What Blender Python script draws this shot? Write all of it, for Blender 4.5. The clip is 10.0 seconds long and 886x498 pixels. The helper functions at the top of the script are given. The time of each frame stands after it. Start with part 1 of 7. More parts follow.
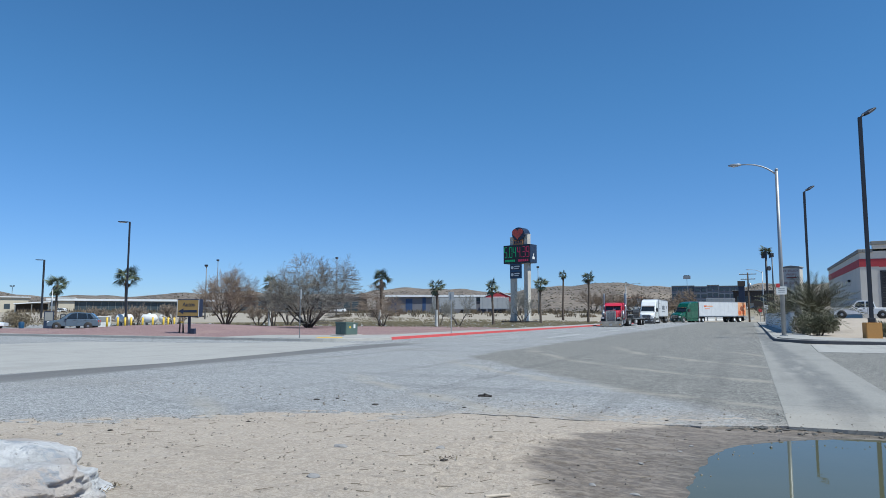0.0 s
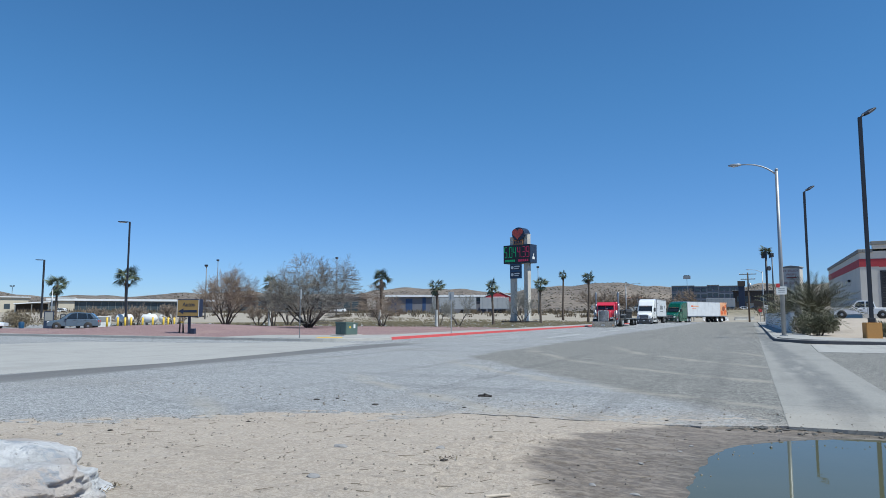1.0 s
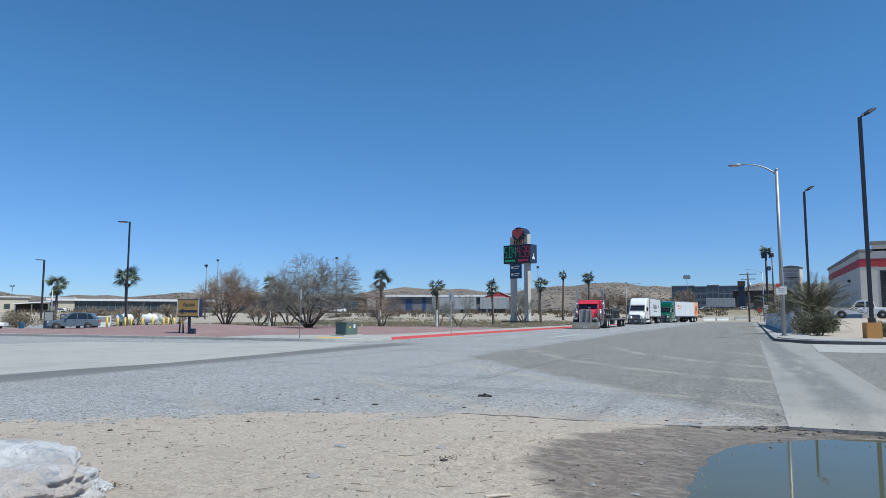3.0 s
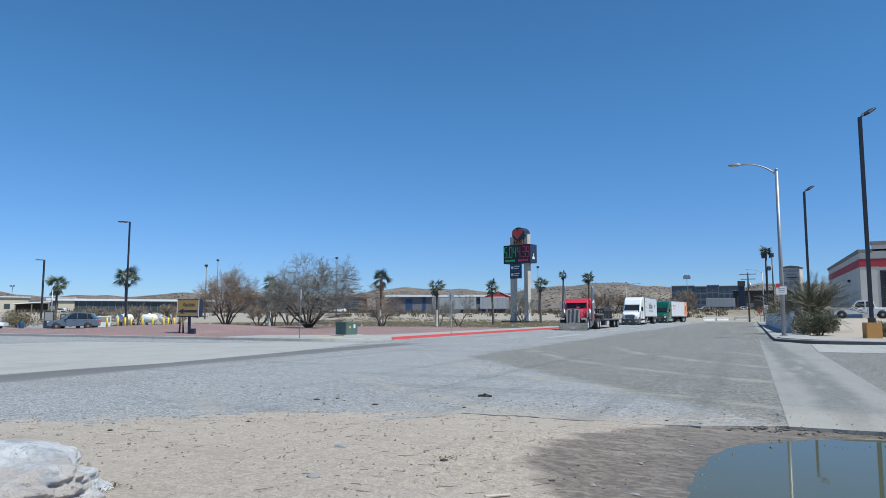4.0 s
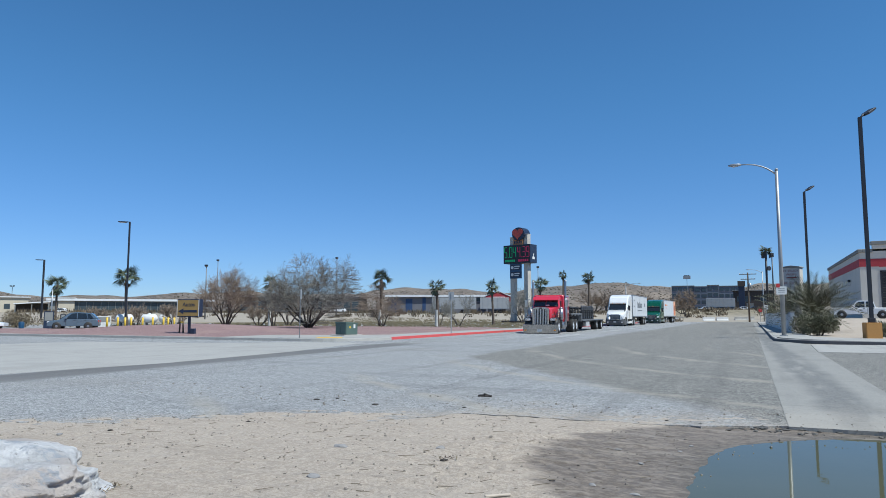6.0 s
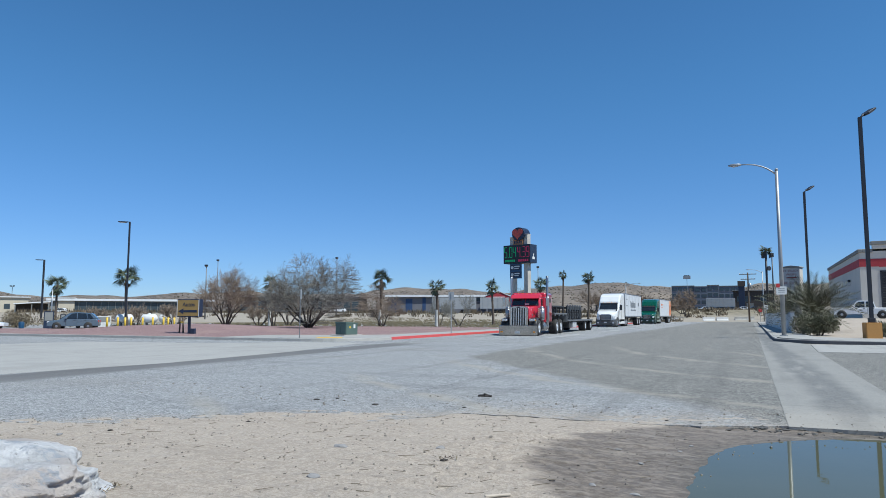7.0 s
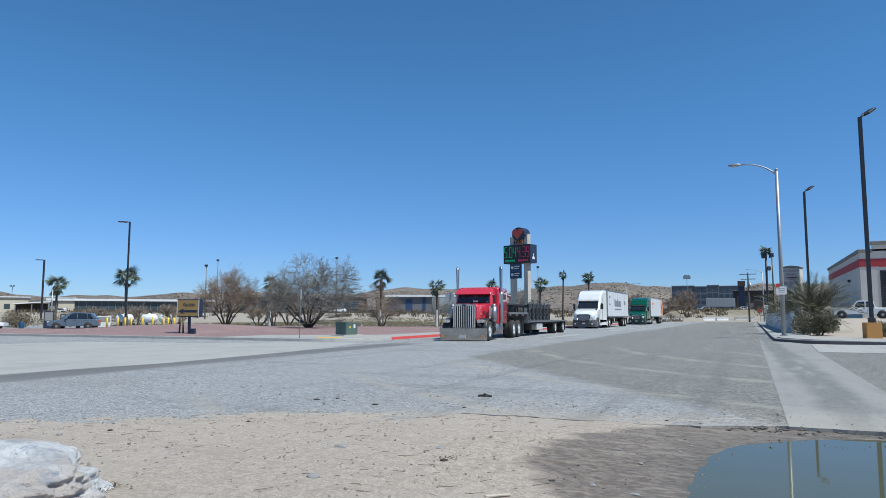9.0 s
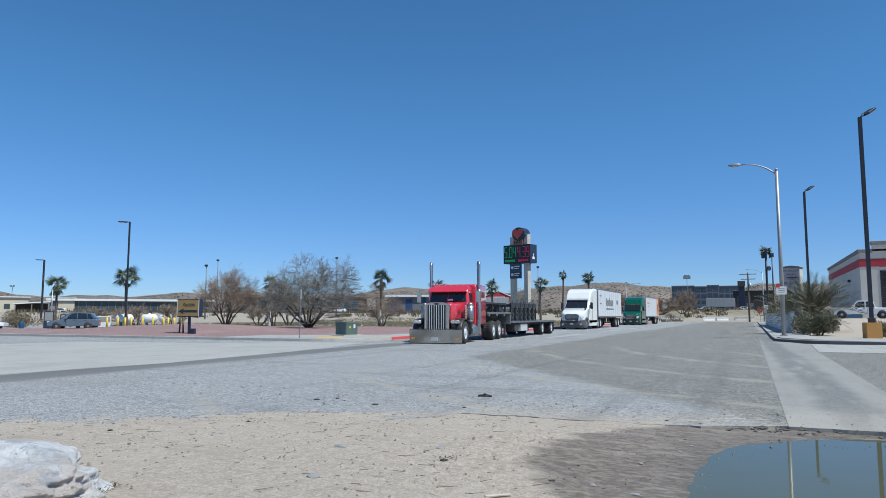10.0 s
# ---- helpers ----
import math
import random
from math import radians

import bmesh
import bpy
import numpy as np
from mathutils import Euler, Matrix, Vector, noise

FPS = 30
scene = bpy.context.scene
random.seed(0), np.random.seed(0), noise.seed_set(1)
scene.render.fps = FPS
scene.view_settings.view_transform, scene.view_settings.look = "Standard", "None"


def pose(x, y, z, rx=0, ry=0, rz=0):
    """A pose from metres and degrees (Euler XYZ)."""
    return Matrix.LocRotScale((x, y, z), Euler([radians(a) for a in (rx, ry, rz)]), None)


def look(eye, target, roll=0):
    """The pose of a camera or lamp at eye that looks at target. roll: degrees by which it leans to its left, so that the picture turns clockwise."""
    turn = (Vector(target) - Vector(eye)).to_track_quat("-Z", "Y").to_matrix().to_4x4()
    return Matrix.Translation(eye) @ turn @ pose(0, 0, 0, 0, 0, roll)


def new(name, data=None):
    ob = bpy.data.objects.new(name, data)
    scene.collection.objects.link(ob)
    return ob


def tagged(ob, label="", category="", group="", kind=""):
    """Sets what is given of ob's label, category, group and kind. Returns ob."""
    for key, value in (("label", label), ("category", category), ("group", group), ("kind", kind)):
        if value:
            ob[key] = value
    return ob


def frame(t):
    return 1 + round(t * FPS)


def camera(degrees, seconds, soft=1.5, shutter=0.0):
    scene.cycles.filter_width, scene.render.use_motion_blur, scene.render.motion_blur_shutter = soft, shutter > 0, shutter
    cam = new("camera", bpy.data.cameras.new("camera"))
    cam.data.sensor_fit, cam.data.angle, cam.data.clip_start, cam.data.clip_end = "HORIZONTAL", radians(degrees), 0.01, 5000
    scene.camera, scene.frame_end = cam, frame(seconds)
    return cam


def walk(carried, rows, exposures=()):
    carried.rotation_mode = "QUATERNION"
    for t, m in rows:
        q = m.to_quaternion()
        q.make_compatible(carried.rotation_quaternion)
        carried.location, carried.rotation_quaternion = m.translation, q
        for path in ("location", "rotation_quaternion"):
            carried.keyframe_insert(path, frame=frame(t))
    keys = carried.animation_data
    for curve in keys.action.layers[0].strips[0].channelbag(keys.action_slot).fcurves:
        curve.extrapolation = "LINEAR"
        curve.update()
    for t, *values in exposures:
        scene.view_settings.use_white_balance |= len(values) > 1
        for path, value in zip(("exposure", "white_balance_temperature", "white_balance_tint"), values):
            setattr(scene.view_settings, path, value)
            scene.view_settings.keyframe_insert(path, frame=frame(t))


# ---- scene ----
# The plan: x runs across the truck road (east positive), y along it, away from the camera.
EYE = (0.0, 0.0, 1.3)
cam = camera(65.46, 10.0, soft=0.85)
_t, _p = radians(24.0), math.atan(118 / 1220)
AIM = (-math.sin(_t) * math.cos(_p), math.cos(_t) * math.cos(_p), 1.3 + math.sin(_p))
walk(cam, [(0, look(EYE, AIM)), (10, look(EYE, AIM))], exposures=[(0, 0.16, 6100, 3), (10, 0.16, 6100, 3)])

# ---- sky and sun ----
SUN_EL, SUN_AZ = radians(57), radians(100)        # azimuth from +y towards +x
world = bpy.data.worlds.new("sky")
scene.world = world
world.use_nodes = True
wn = world.node_tree.nodes
sky = wn.new("ShaderNodeTexSky")
sky.sky_type, sky.sun_disc = "NISHITA", False
sky.sun_elevation, sky.sun_rotation = SUN_EL, SUN_AZ
sky.altitude, sky.air_density, sky.dust_density, sky.ozone_density = 900, 1.0, 0.05, 1.6
tint = wn.new("ShaderNodeMix")                    # the clear, deep blue of dry desert air
tint.data_type, tint.blend_type = "RGBA", "MULTIPLY"
tint.inputs["Factor"].default_value = 1.0
# bluer and paler towards the horizon, alike all round
up = wn.new("ShaderNodeSeparateXYZ")
world.node_tree.links.new(wn.new("ShaderNodeTexCoord").outputs["Generated"], up.inputs[0])
haze = wn.new("ShaderNodeMapRange")
haze.interpolation_type = "SMOOTHSTEP"
haze.inputs["From Min"].default_value, haze.inputs["From Max"].default_value = 0.0, 0.36
world.node_tree.links.new(up.outputs[2], haze.inputs["Value"])
hue = wn.new("ShaderNodeMix")
hue.data_type = "RGBA"
hue.inputs["A"].default_value = (0.50, 0.67, 1.05, 1)
hue.inputs["B"].default_value = (0.51, 0.86, 1.12, 1)
world.node_tree.links.new(haze.outputs[0], hue.inputs["Factor"])
world.node_tree.links.new(hue.outputs["Result"], tint.inputs["B"])
world.node_tree.links.new(sky.outputs[0], tint.inputs["A"])
world.node_tree.links.new(tint.outputs["Result"], wn["Background"].inputs[0])
wn["Background"].inputs[1].default_value = 0.097
sun_data = bpy.data.lights.new("sun", "SUN")
sun_data.energy, sun_data.angle, sun_data.color = 4.75, radians(0.53), (1.0, 0.96, 0.90)
sun = new("sun", sun_data)
_s = Vector((math.sin(SUN_AZ) * math.cos(SUN_EL), math.cos(SUN_AZ) * math.cos(SUN_EL), math.sin(SUN_EL)))
sun.matrix_world = look(_s * 50, (0, 0, 0))


# ---- materials ----
def mat(name, c1, c2=None, rough=0.6, metal=0.0, scale=3.0, fine=40.0, bump=0.0, space="Object", spec=0.5, amount=0.5, detail=5.0, emit=0.0, coat=0.0):
    """A surface with two scales of variation in colour and roughness, and fine relief."""
    m = bpy.data.materials.new(name)
    m.use_nodes = True
    nt = m.node_tree
    nd, ln = nt.nodes, nt.links
    b = nd["Principled BSDF"]
    b.inputs["Roughness"].default_value = rough
    b.inputs["Metallic"].default_value = metal
    b.inputs["Specular IOR Level"].default_value = spec
    b.inputs["Coat Weight"].default_value = coat
    if c2 is None:
        c2 = tuple(c * 0.72 for c in c1)
    if space == "Object":
        tc = nd.new("ShaderNodeTexCoord").outputs["Object"]
    else:
        tc = nd.new("ShaderNodeNewGeometry").outputs["Position"]
    n1, n2 = nd.new("ShaderNodeTexNoise"), nd.new("ShaderNodeTexNoise")
    for n, sc in ((n1, scale), (n2, fine)):
        n.inputs["Scale"].default_value = sc
        n.inputs["Detail"].default_value = detail
        ln.new(tc, n.inputs["Vector"])
    add = nd.new("ShaderNodeMath")
    add.operation = "MULTIPLY_ADD"
    ln.new(n2.outputs["Fac"], add.inputs[0])
    add.inputs[1].default_value = amount
    ln.new(n1.outputs["Fac"], add.inputs[2])
    rng = nd.new("ShaderNodeMapRange")
    rng.inputs["From Min"].default_value = 0.3 + amount * 0.35
    rng.inputs["From Max"].default_value = 0.7 + amount * 0.65
    ln.new(add.outputs[0], rng.inputs["Value"])
    mix = nd.new("ShaderNodeMix")
    mix.data_type = "RGBA"
    ln.new(rng.outputs[0], mix.inputs["Factor"])
    mix.inputs["A"].default_value = (*c1, 1)
    mix.inputs["B"].default_value = (*c2, 1)
    ln.new(mix.outputs["Result"], b.inputs["Base Color"])
    if emit:
        ln.new(mix.outputs["Result"], b.inputs["Emission Color"])
        b.inputs["Emission Strength"].default_value = emit
    rr = nd.new("ShaderNodeMapRange")
    rr.inputs["To Min"].default_value = max(rough - 0.1, 0.03)
    rr.inputs["To Max"].default_value = min(rough + 0.12, 1.0)
    ln.new(n1.outputs["Fac"], rr.inputs["Value"])
    ln.new(rr.outputs[0], b.inputs["Roughness"])
    if bump:
        bp = nd.new("ShaderNodeBump")
        bp.inputs["Strength"].default_value = bump
        bp.inputs["Distance"].default_value = 0.02
        ln.new(n2.outputs["Fac"], bp.inputs["Height"])
        ln.new(bp.outputs[0], b.inputs["Normal"])
    m["mix"] = mix.name
    return m


class Nodes:
    """Short hand for building masks in a material's node tree."""

    def __init__(self, m):
        self.nt = m.node_tree
        self.nd, self.ln = self.nt.nodes, self.nt.links
        self.pos = self.nd.new("ShaderNodeNewGeometry").outputs["Position"]
        sep = self.nd.new("ShaderNodeSeparateXYZ")
        self.ln.new(self.pos, sep.inputs[0])
        self.x, self.y, self.z = sep.outputs

    def plug(self, sock, v):
        if isinstance(v, (int, float)):
            sock.default_value = v
        elif isinstance(v, tuple):
            sock.default_value = (*v, 1) if len(v) == 3 and sock.type == "RGBA" else v
        else:
            self.ln.new(v, sock)

    def math(self, op, a, b=0.0, c=0.0):
        n = self.nd.new("ShaderNodeMath")
        n.operation = op
        for i, v in enumerate((a, b, c)):
            self.plug(n.inputs[i], v)
        return n.outputs[0]

    def noise(self, scale, detail=4.0, stretch=None, turn=0.0, rough=0.5):
        n = self.nd.new("ShaderNodeTexNoise")
        n.inputs["Scale"].default_value = scale
        n.inputs["Detail"].default_value = detail
        n.inputs["Roughness"].default_value = rough
        v = self.pos
        if stretch:
            mp = self.nd.new("ShaderNodeMapping")
            mp.inputs["Scale"].default_value = stretch
            mp.inputs["Rotation"].default_value = (0, 0, radians(turn))
            self.ln.new(v, mp.inputs[0])
            v = mp.outputs[0]
        self.ln.new(v, n.inputs["Vector"])
        return n.outputs["Fac"]

    def cells(self, scale):
        """A random value for each pebble-like cell."""
        n = self.nd.new("ShaderNodeTexVoronoi")
        n.inputs["Scale"].default_value = scale
        self.ln.new(self.pos, n.inputs["Vector"])
        sep = self.nd.new("ShaderNodeSeparateColor")
        self.ln.new(n.outputs["Color"], sep.inputs[0])
        return sep.outputs[0]

    def ramp(self, v, a, b, lo=0.0, hi=1.0):
        n = self.nd.new("ShaderNodeMapRange")
        n.interpolation_type = "SMOOTHSTEP"
        for k, val in (("From Min", a), ("From Max", b), ("To Min", lo), ("To Max", hi)):
            n.inputs[k].default_value = val
        self.ln.new(v, n.inputs["Value"])
        return n.outputs[0]

    def mix(self, fac, a, b):
        n = self.nd.new("ShaderNodeMix")
        n.data_type = "RGBA"
        self.plug(n.inputs["Factor"], fac)
        self.plug(n.inputs["A"], a)
        self.plug(n.inputs["B"], b)
        return n.outputs["Result"]

    def bump(self, height, strength, dist=0.02):
        n = self.nd.new("ShaderNodeBump")
        n.inputs["Strength"].default_value = strength
        n.inputs["Distance"].default_value = dist
        self.ln.new(height, n.inputs["Height"])
        return n.outputs[0]


def blank(name, rough=0.9):
    m = bpy.data.materials.new(name)
    m.use_nodes = True
    m.node_tree.nodes["Principled BSDF"].inputs["Roughness"].default_value = rough
    return m, Nodes(m), m.node_tree.nodes["Principled BSDF"]


def asphalt_material():
    m, k, b = blank("asphalt", 0.88)
    grain, coarse, big = k.noise(38, 6, rough=0.75), k.noise(9, 5), k.noise(0.35, 4)
    speck = k.math("ADD", k.math("MULTIPLY", k.cells(90), 0.52), k.math("ADD", k.math("MULTIPLY", k.cells(38), 0.34), k.math("MULTIPLY", k.cells(17), 0.14)))
    c = k.mix(k.ramp(speck, 0.28, 0.72), (0.115, 0.118, 0.12), (0.425, 0.425, 0.42))
    # darker old binder showing in bands along the way of the wheels
    band = k.noise(0.55, 5, (0.12, 1.3, 1), 8, 0.6)
    c = k.mix(k.math("MULTIPLY", k.ramp(band, 0.5, 0.68), 0.32), c, (0.13, 0.133, 0.135))
    # bluish worn lane, brown older half of the road
    line = k.math("ADD", k.y, k.math("MULTIPLY", k.math("ADD", k.x, 8.1), 1.318))
    wob = k.math("MULTIPLY", k.math("SUBTRACT", k.noise(0.5, 3), 0.5), 1.2)
    old = k.math("MULTIPLY", k.ramp(k.math("ADD", k.x, wob), -8.75, -8.1), k.ramp(k.math("ADD", line, wob), 19.9, 20.8))
    darker = k.mix(k.ramp(speck, 0.28, 0.76), (0.055, 0.053, 0.048), (0.33, 0.318, 0.287))
    c = k.mix(old, c, darker)
    # trench patch along the concrete apron
    edge = k.math("ADD", k.x, k.math("MULTIPLY", k.y, 0.03))
    patch = k.math("MULTIPLY", k.ramp(edge, -14.95, -14.7), k.ramp(edge, -12.9, -13.5))
    c = k.mix(k.math("MULTIPLY", patch, k.ramp(k.y, 31, 28)), c, k.mix(coarse, (0.115, 0.113, 0.11), (0.175, 0.17, 0.165)))
    c = k.mix(k.math("MULTIPLY", k.ramp(big, 0.45, 0.75), 0.35), c, (0.24, 0.225, 0.20))
    # pale sweeps left by turning tyres
    dx, dy = k.math("SUBTRACT", k.x, 13.0), k.math("SUBTRACT", k.y, 33.0)
    rad = k.math("SQRT", k.math("ADD", k.math("MULTIPLY", dx, dx), k.math("MULTIPLY", dy, dy)))
    rad = k.math("ADD", rad, k.math("MULTIPLY", k.noise(0.6, 3), 0.9))
    ring = k.ramp(k.math("ABSOLUTE", k.math("SUBTRACT", k.math("FRACT", k.math("MULTIPLY", rad, 0.29)), 0.5)), 0.10, 0.0)
    ring = k.math("MULTIPLY", ring, k.ramp(k.noise(0.7, 4), 0.32, 0.52))
    ring = k.math("MULTIPLY", ring, k.math("MULTIPLY", k.ramp(k.x, -9, -6.8), k.ramp(k.y, 34, 24)))
    c = k.mix(k.math("MULTIPLY", k.math("MULTIPLY", ring, k.ramp(k.x, 0.5, 0.2)), 0.55), c, (0.355, 0.32, 0.265))
    # blown sand where the road ends in dirt
    sy = k.math("ADD", k.y, k.math("MULTIPLY", k.math("SUBTRACT", k.noise(0.8, 5, rough=0.62), 0.5), 3.6))
    sand = k.ramp(k.math("ADD", sy, k.math("MULTIPLY", k.math("MINIMUM", k.math("ADD", k.x, 3.0), 0.0), -0.75)), 10.6, 8.3)
    sand = k.math("MULTIPLY", sand, k.ramp(coarse, 0.25, 0.6))
    c = k.mix(sand, c, k.mix(k.ramp(speck, 0.3, 0.7), (0.30, 0.26, 0.215), (0.42, 0.365, 0.305)))
    # dark tyre lanes and oil on the driving lane
    lane = k.noise(1.0, 3, (1.2, 0.03, 1))
    c = k.mix(k.math("MULTIPLY", k.ramp(lane, 0.55, 0.7), 0.3), c, (0.09, 0.085, 0.08))
    crack = k.nd.new("ShaderNodeTexVoronoi")
    crack.feature = "DISTANCE_TO_EDGE"
    crack.inputs["Scale"].default_value = 0.13
    warp = k.nd.new("ShaderNodeVectorMath")
    warp.operation = "ADD"
    nz = k.nd.new("ShaderNodeTexNoise")
    nz.inputs["Scale"].default_value = 0.7
    k.ln.new(k.pos, nz.inputs["Vector"])
    k.ln.new(k.pos, warp.inputs[0])
    k.ln.new(nz.outputs["Color"], warp.inputs[1])
    k.ln.new(warp.outputs[0], crack.inputs["Vector"])
    c = k.mix(k.math("MULTIPLY", k.ramp(crack.outputs["Distance"], 0.0045, 0.0), 0.3), c, (0.06, 0.058, 0.055))
    k.ln.new(c, b.inputs["Base Color"])
    k.ln.new(k.bump(k.math("ADD", grain, speck), 0.6, 0.012), b.inputs["Normal"])
    return m


def concrete_material(name, tone=(0.375, 0.362, 0.335), joint=0.0):
    m, k, b = blank(name, 0.85)
    c = k.mix(k.ramp(k.noise(45, 4), 0.3, 0.7), tuple(v * 0.78 for v in tone), tuple(v * 1.08 for v in tone))
    c = k.mix(k.math("MULTIPLY", k.ramp(k.noise(0.5, 5), 0.45, 0.75), 0.5), c, tuple(v * 0.66 for v in tone))
    c = k.mix(k.math("MULTIPLY", k.ramp(k.noise(1.6, 4, (1.5, 0.12, 1)), 0.52, 0.7), 0.35), c, tuple(v * 0.55 for v in tone))
    if joint:
        # rubbed-in asphalt and tyre dust along the way of the wheels
        grit = k.math("ADD", k.math("MULTIPLY", k.cells(60), 0.5), k.math("MULTIPLY", k.cells(22), 0.5))
        way = k.math("ADD", k.x, k.math("ADD", k.math("MULTIPLY", k.y, 0.018), k.math("MULTIPLY", k.math("SUBTRACT", k.noise(0.7, 5), 0.5), 0.7)))
        rub = k.math("MULTIPLY", k.ramp(way, 0.95, 1.25), k.ramp(way, 1.95, 1.6))
        rub = k.math("MULTIPLY", rub, k.ramp(k.noise(1.1, 6, (1.6, 0.3, 1), 4, 0.65), 0.3, 0.5))
        c = k.mix(k.math("MULTIPLY", rub, 0.95), c, k.mix(grit, (0.10, 0.10, 0.095), (0.24, 0.235, 0.22)))
        c = k.mix(k.math("MULTIPLY", k.ramp(grit, 0.55, 0.8), 0.4), c, (0.17, 0.165, 0.155))
        joints = k.ramp(k.math("ABSOLUTE", k.math("SUBTRACT", k.math("FRACT", k.math("MULTIPLY", k.y, 0.22)), 0.5)), 0.006, 0.0)
        c = k.mix(k.math("MULTIPLY", joints, 0.6), c, (0.10, 0.098, 0.09))
        c = k.mix(k.math("MULTIPLY", k.ramp(k.math("ADD", k.y, k.math("MULTIPLY", k.noise(1.2, 5), 3)), 13.5, 10.5), 0.5), c, (0.40, 0.36, 0.305))
    k.ln.new(c, b.inputs["Base Color"])
    k.ln.new(k.bump(k.noise(60, 3), 0.3, 0.01), b.inputs["Normal"])
    return m


def ground_material():
    """Pale sandy dirt near the road end, wet mud by the puddle, dry grass and scrub further off, scrubby hills."""
    m, k, b = blank("dirt_and_scrub", 0.93)
    fine, mid, big = k.noise(60, 4), k.noise(7, 5), k.noise(0.8, 5)
    tracks = k.noise(2.2, 5, (0.22, 2.2, 1), 14, 0.6)
    grit = k.math("ADD", k.math("MULTIPLY", k.cells(110), 0.45), k.math("MULTIPLY", k.cells(40), 0.55))
    c = k.mix(k.ramp(grit, 0.15, 0.9), (0.335, 0.280, 0.225), (0.49, 0.418, 0.343))
    c = k.mix(k.math("MULTIPLY", k.ramp(mid, 0.5, 0.72), 0.3), c, (0.33, 0.275, 0.22))
    c = k.mix(k.math("MULTIPLY", k.ramp(tracks, 0.52, 0.66), 0.38), c, (0.31, 0.258, 0.205))
    flecks = k.noise(7.0, 9, (0.30, 2.2, 1), 10, 0.82)
    where = k.ramp(k.noise(0.9, 4, (0.5, 1.4, 1), 8), 0.42, 0.62)
    c = k.mix(k.math("MULTIPLY", k.math("MULTIPLY", k.ramp(flecks, 0.585, 0.63), where), 0.85), c, (0.13, 0.105, 0.085))
    clods = k.noise(17, 8, (0.8, 2.0, 1), 5, 0.78)
    c = k.mix(k.math("MULTIPLY", k.ramp(clods, 0.61, 0.65), 0.7), c, (0.15, 0.122, 0.10))
    c = k.mix(k.math("MULTIPLY", k.ramp(big, 0.45, 0.7), 0.35), c, (0.455, 0.395, 0.33))
    # wet mud round the puddle, with a crisp, streaked edge towards the dry sand
    off = k.math("SUBTRACT", k.y, 6.7)
    shore = k.math("SUBTRACT", k.math("MULTIPLY", k.math("MULTIPLY", off, off), 0.24), 2.02)
    streak = k.math("MULTIPLY", k.math("SUBTRACT", k.noise(1.5, 7, (0.8, 2.0, 1), 8, 0.62), 0.5), 0.95)
    damp = k.math("ADD", k.math("SUBTRACT", k.x, shore), streak)
    wet = k.math("MULTIPLY", k.ramp(damp, -0.08, 0.22), k.ramp(k.x, 10.5, 9.0))
    lumps = k.noise(13, 8, (0.7, 1.6, 1), 10, 0.75)
    mud = k.mix(k.ramp(lumps, 0.40, 0.62), (0.135, 0.108, 0.084), (0.268, 0.222, 0.178))
    mud = k.mix(k.math("MULTIPLY", k.ramp(k.math("SUBTRACT", k.x, shore), 1.0, 1.75), 0.55), mud, k.mix(k.ramp(lumps, 0.45, 0.6), (0.072, 0.062, 0.047), (0.15, 0.132, 0.105)))
    # patches that have dried pale
    mud = k.mix(k.math("MULTIPLY", k.ramp(k.noise(2.2, 6, (0.35, 2.4, 1), 10, 0.6), 0.56, 0.66), 0.55), mud, (0.33, 0.285, 0.235))
    c = k.mix(wet, c, mud)
    # dry grass verge, then scrub hills
    far = k.math("SQRT", k.math("ADD", k.math("MULTIPLY", k.x, k.x), k.math("MULTIPLY", k.y, k.y)))
    grass = k.mix(k.ramp(k.noise(0.5, 6), 0.35, 0.65), (0.135, 0.115, 0.07), (0.30, 0.25, 0.165))
    grass = k.mix(k.math("MULTIPLY", k.ramp(k.noise(0.09, 4), 0.5, 0.7), 0.6), grass, (0.36, 0.30, 0.22))
    c = k.mix(k.math("MULTIPLY", k.ramp(far, 24, 34), k.ramp(k.x, 3.0, 1.0)), c, grass)
    lot = k.mix(k.noise(0.3, 4), (0.27, 0.235, 0.185), (0.37, 0.325, 0.265))
    c = k.mix(k.math("MULTIPLY", k.ramp(far, 132, 138), k.ramp(far, 200, 165)), c, lot)
    scrub = k.mix(k.ramp(k.noise(0.16, 10, rough=0.86), 0.43, 0.56), (0.235, 0.185, 0.145), (0.07, 0.062, 0.052))
    scrub = k.mix(k.math("MULTIPLY", k.ramp(k.noise(0.008, 4), 0.5, 0.68), 0.4), scrub, (0.30, 0.24, 0.18))
    c = k.mix(k.ramp(far, 260, 380), c, scrub)
    k.ln.new(c, b.inputs["Base Color"])
    k.ln.new(k.math("SUBTRACT", 0.93, k.math("MULTIPLY", wet, 0.30)), b.inputs["Roughness"])
    k.ln.new(k.bump(k.math("ADD", k.math("MULTIPLY", fine, 0.4), k.math("ADD", mid, k.math("ADD", tracks, flecks))), 0.75, 0.035), b.inputs["Normal"])
    return m


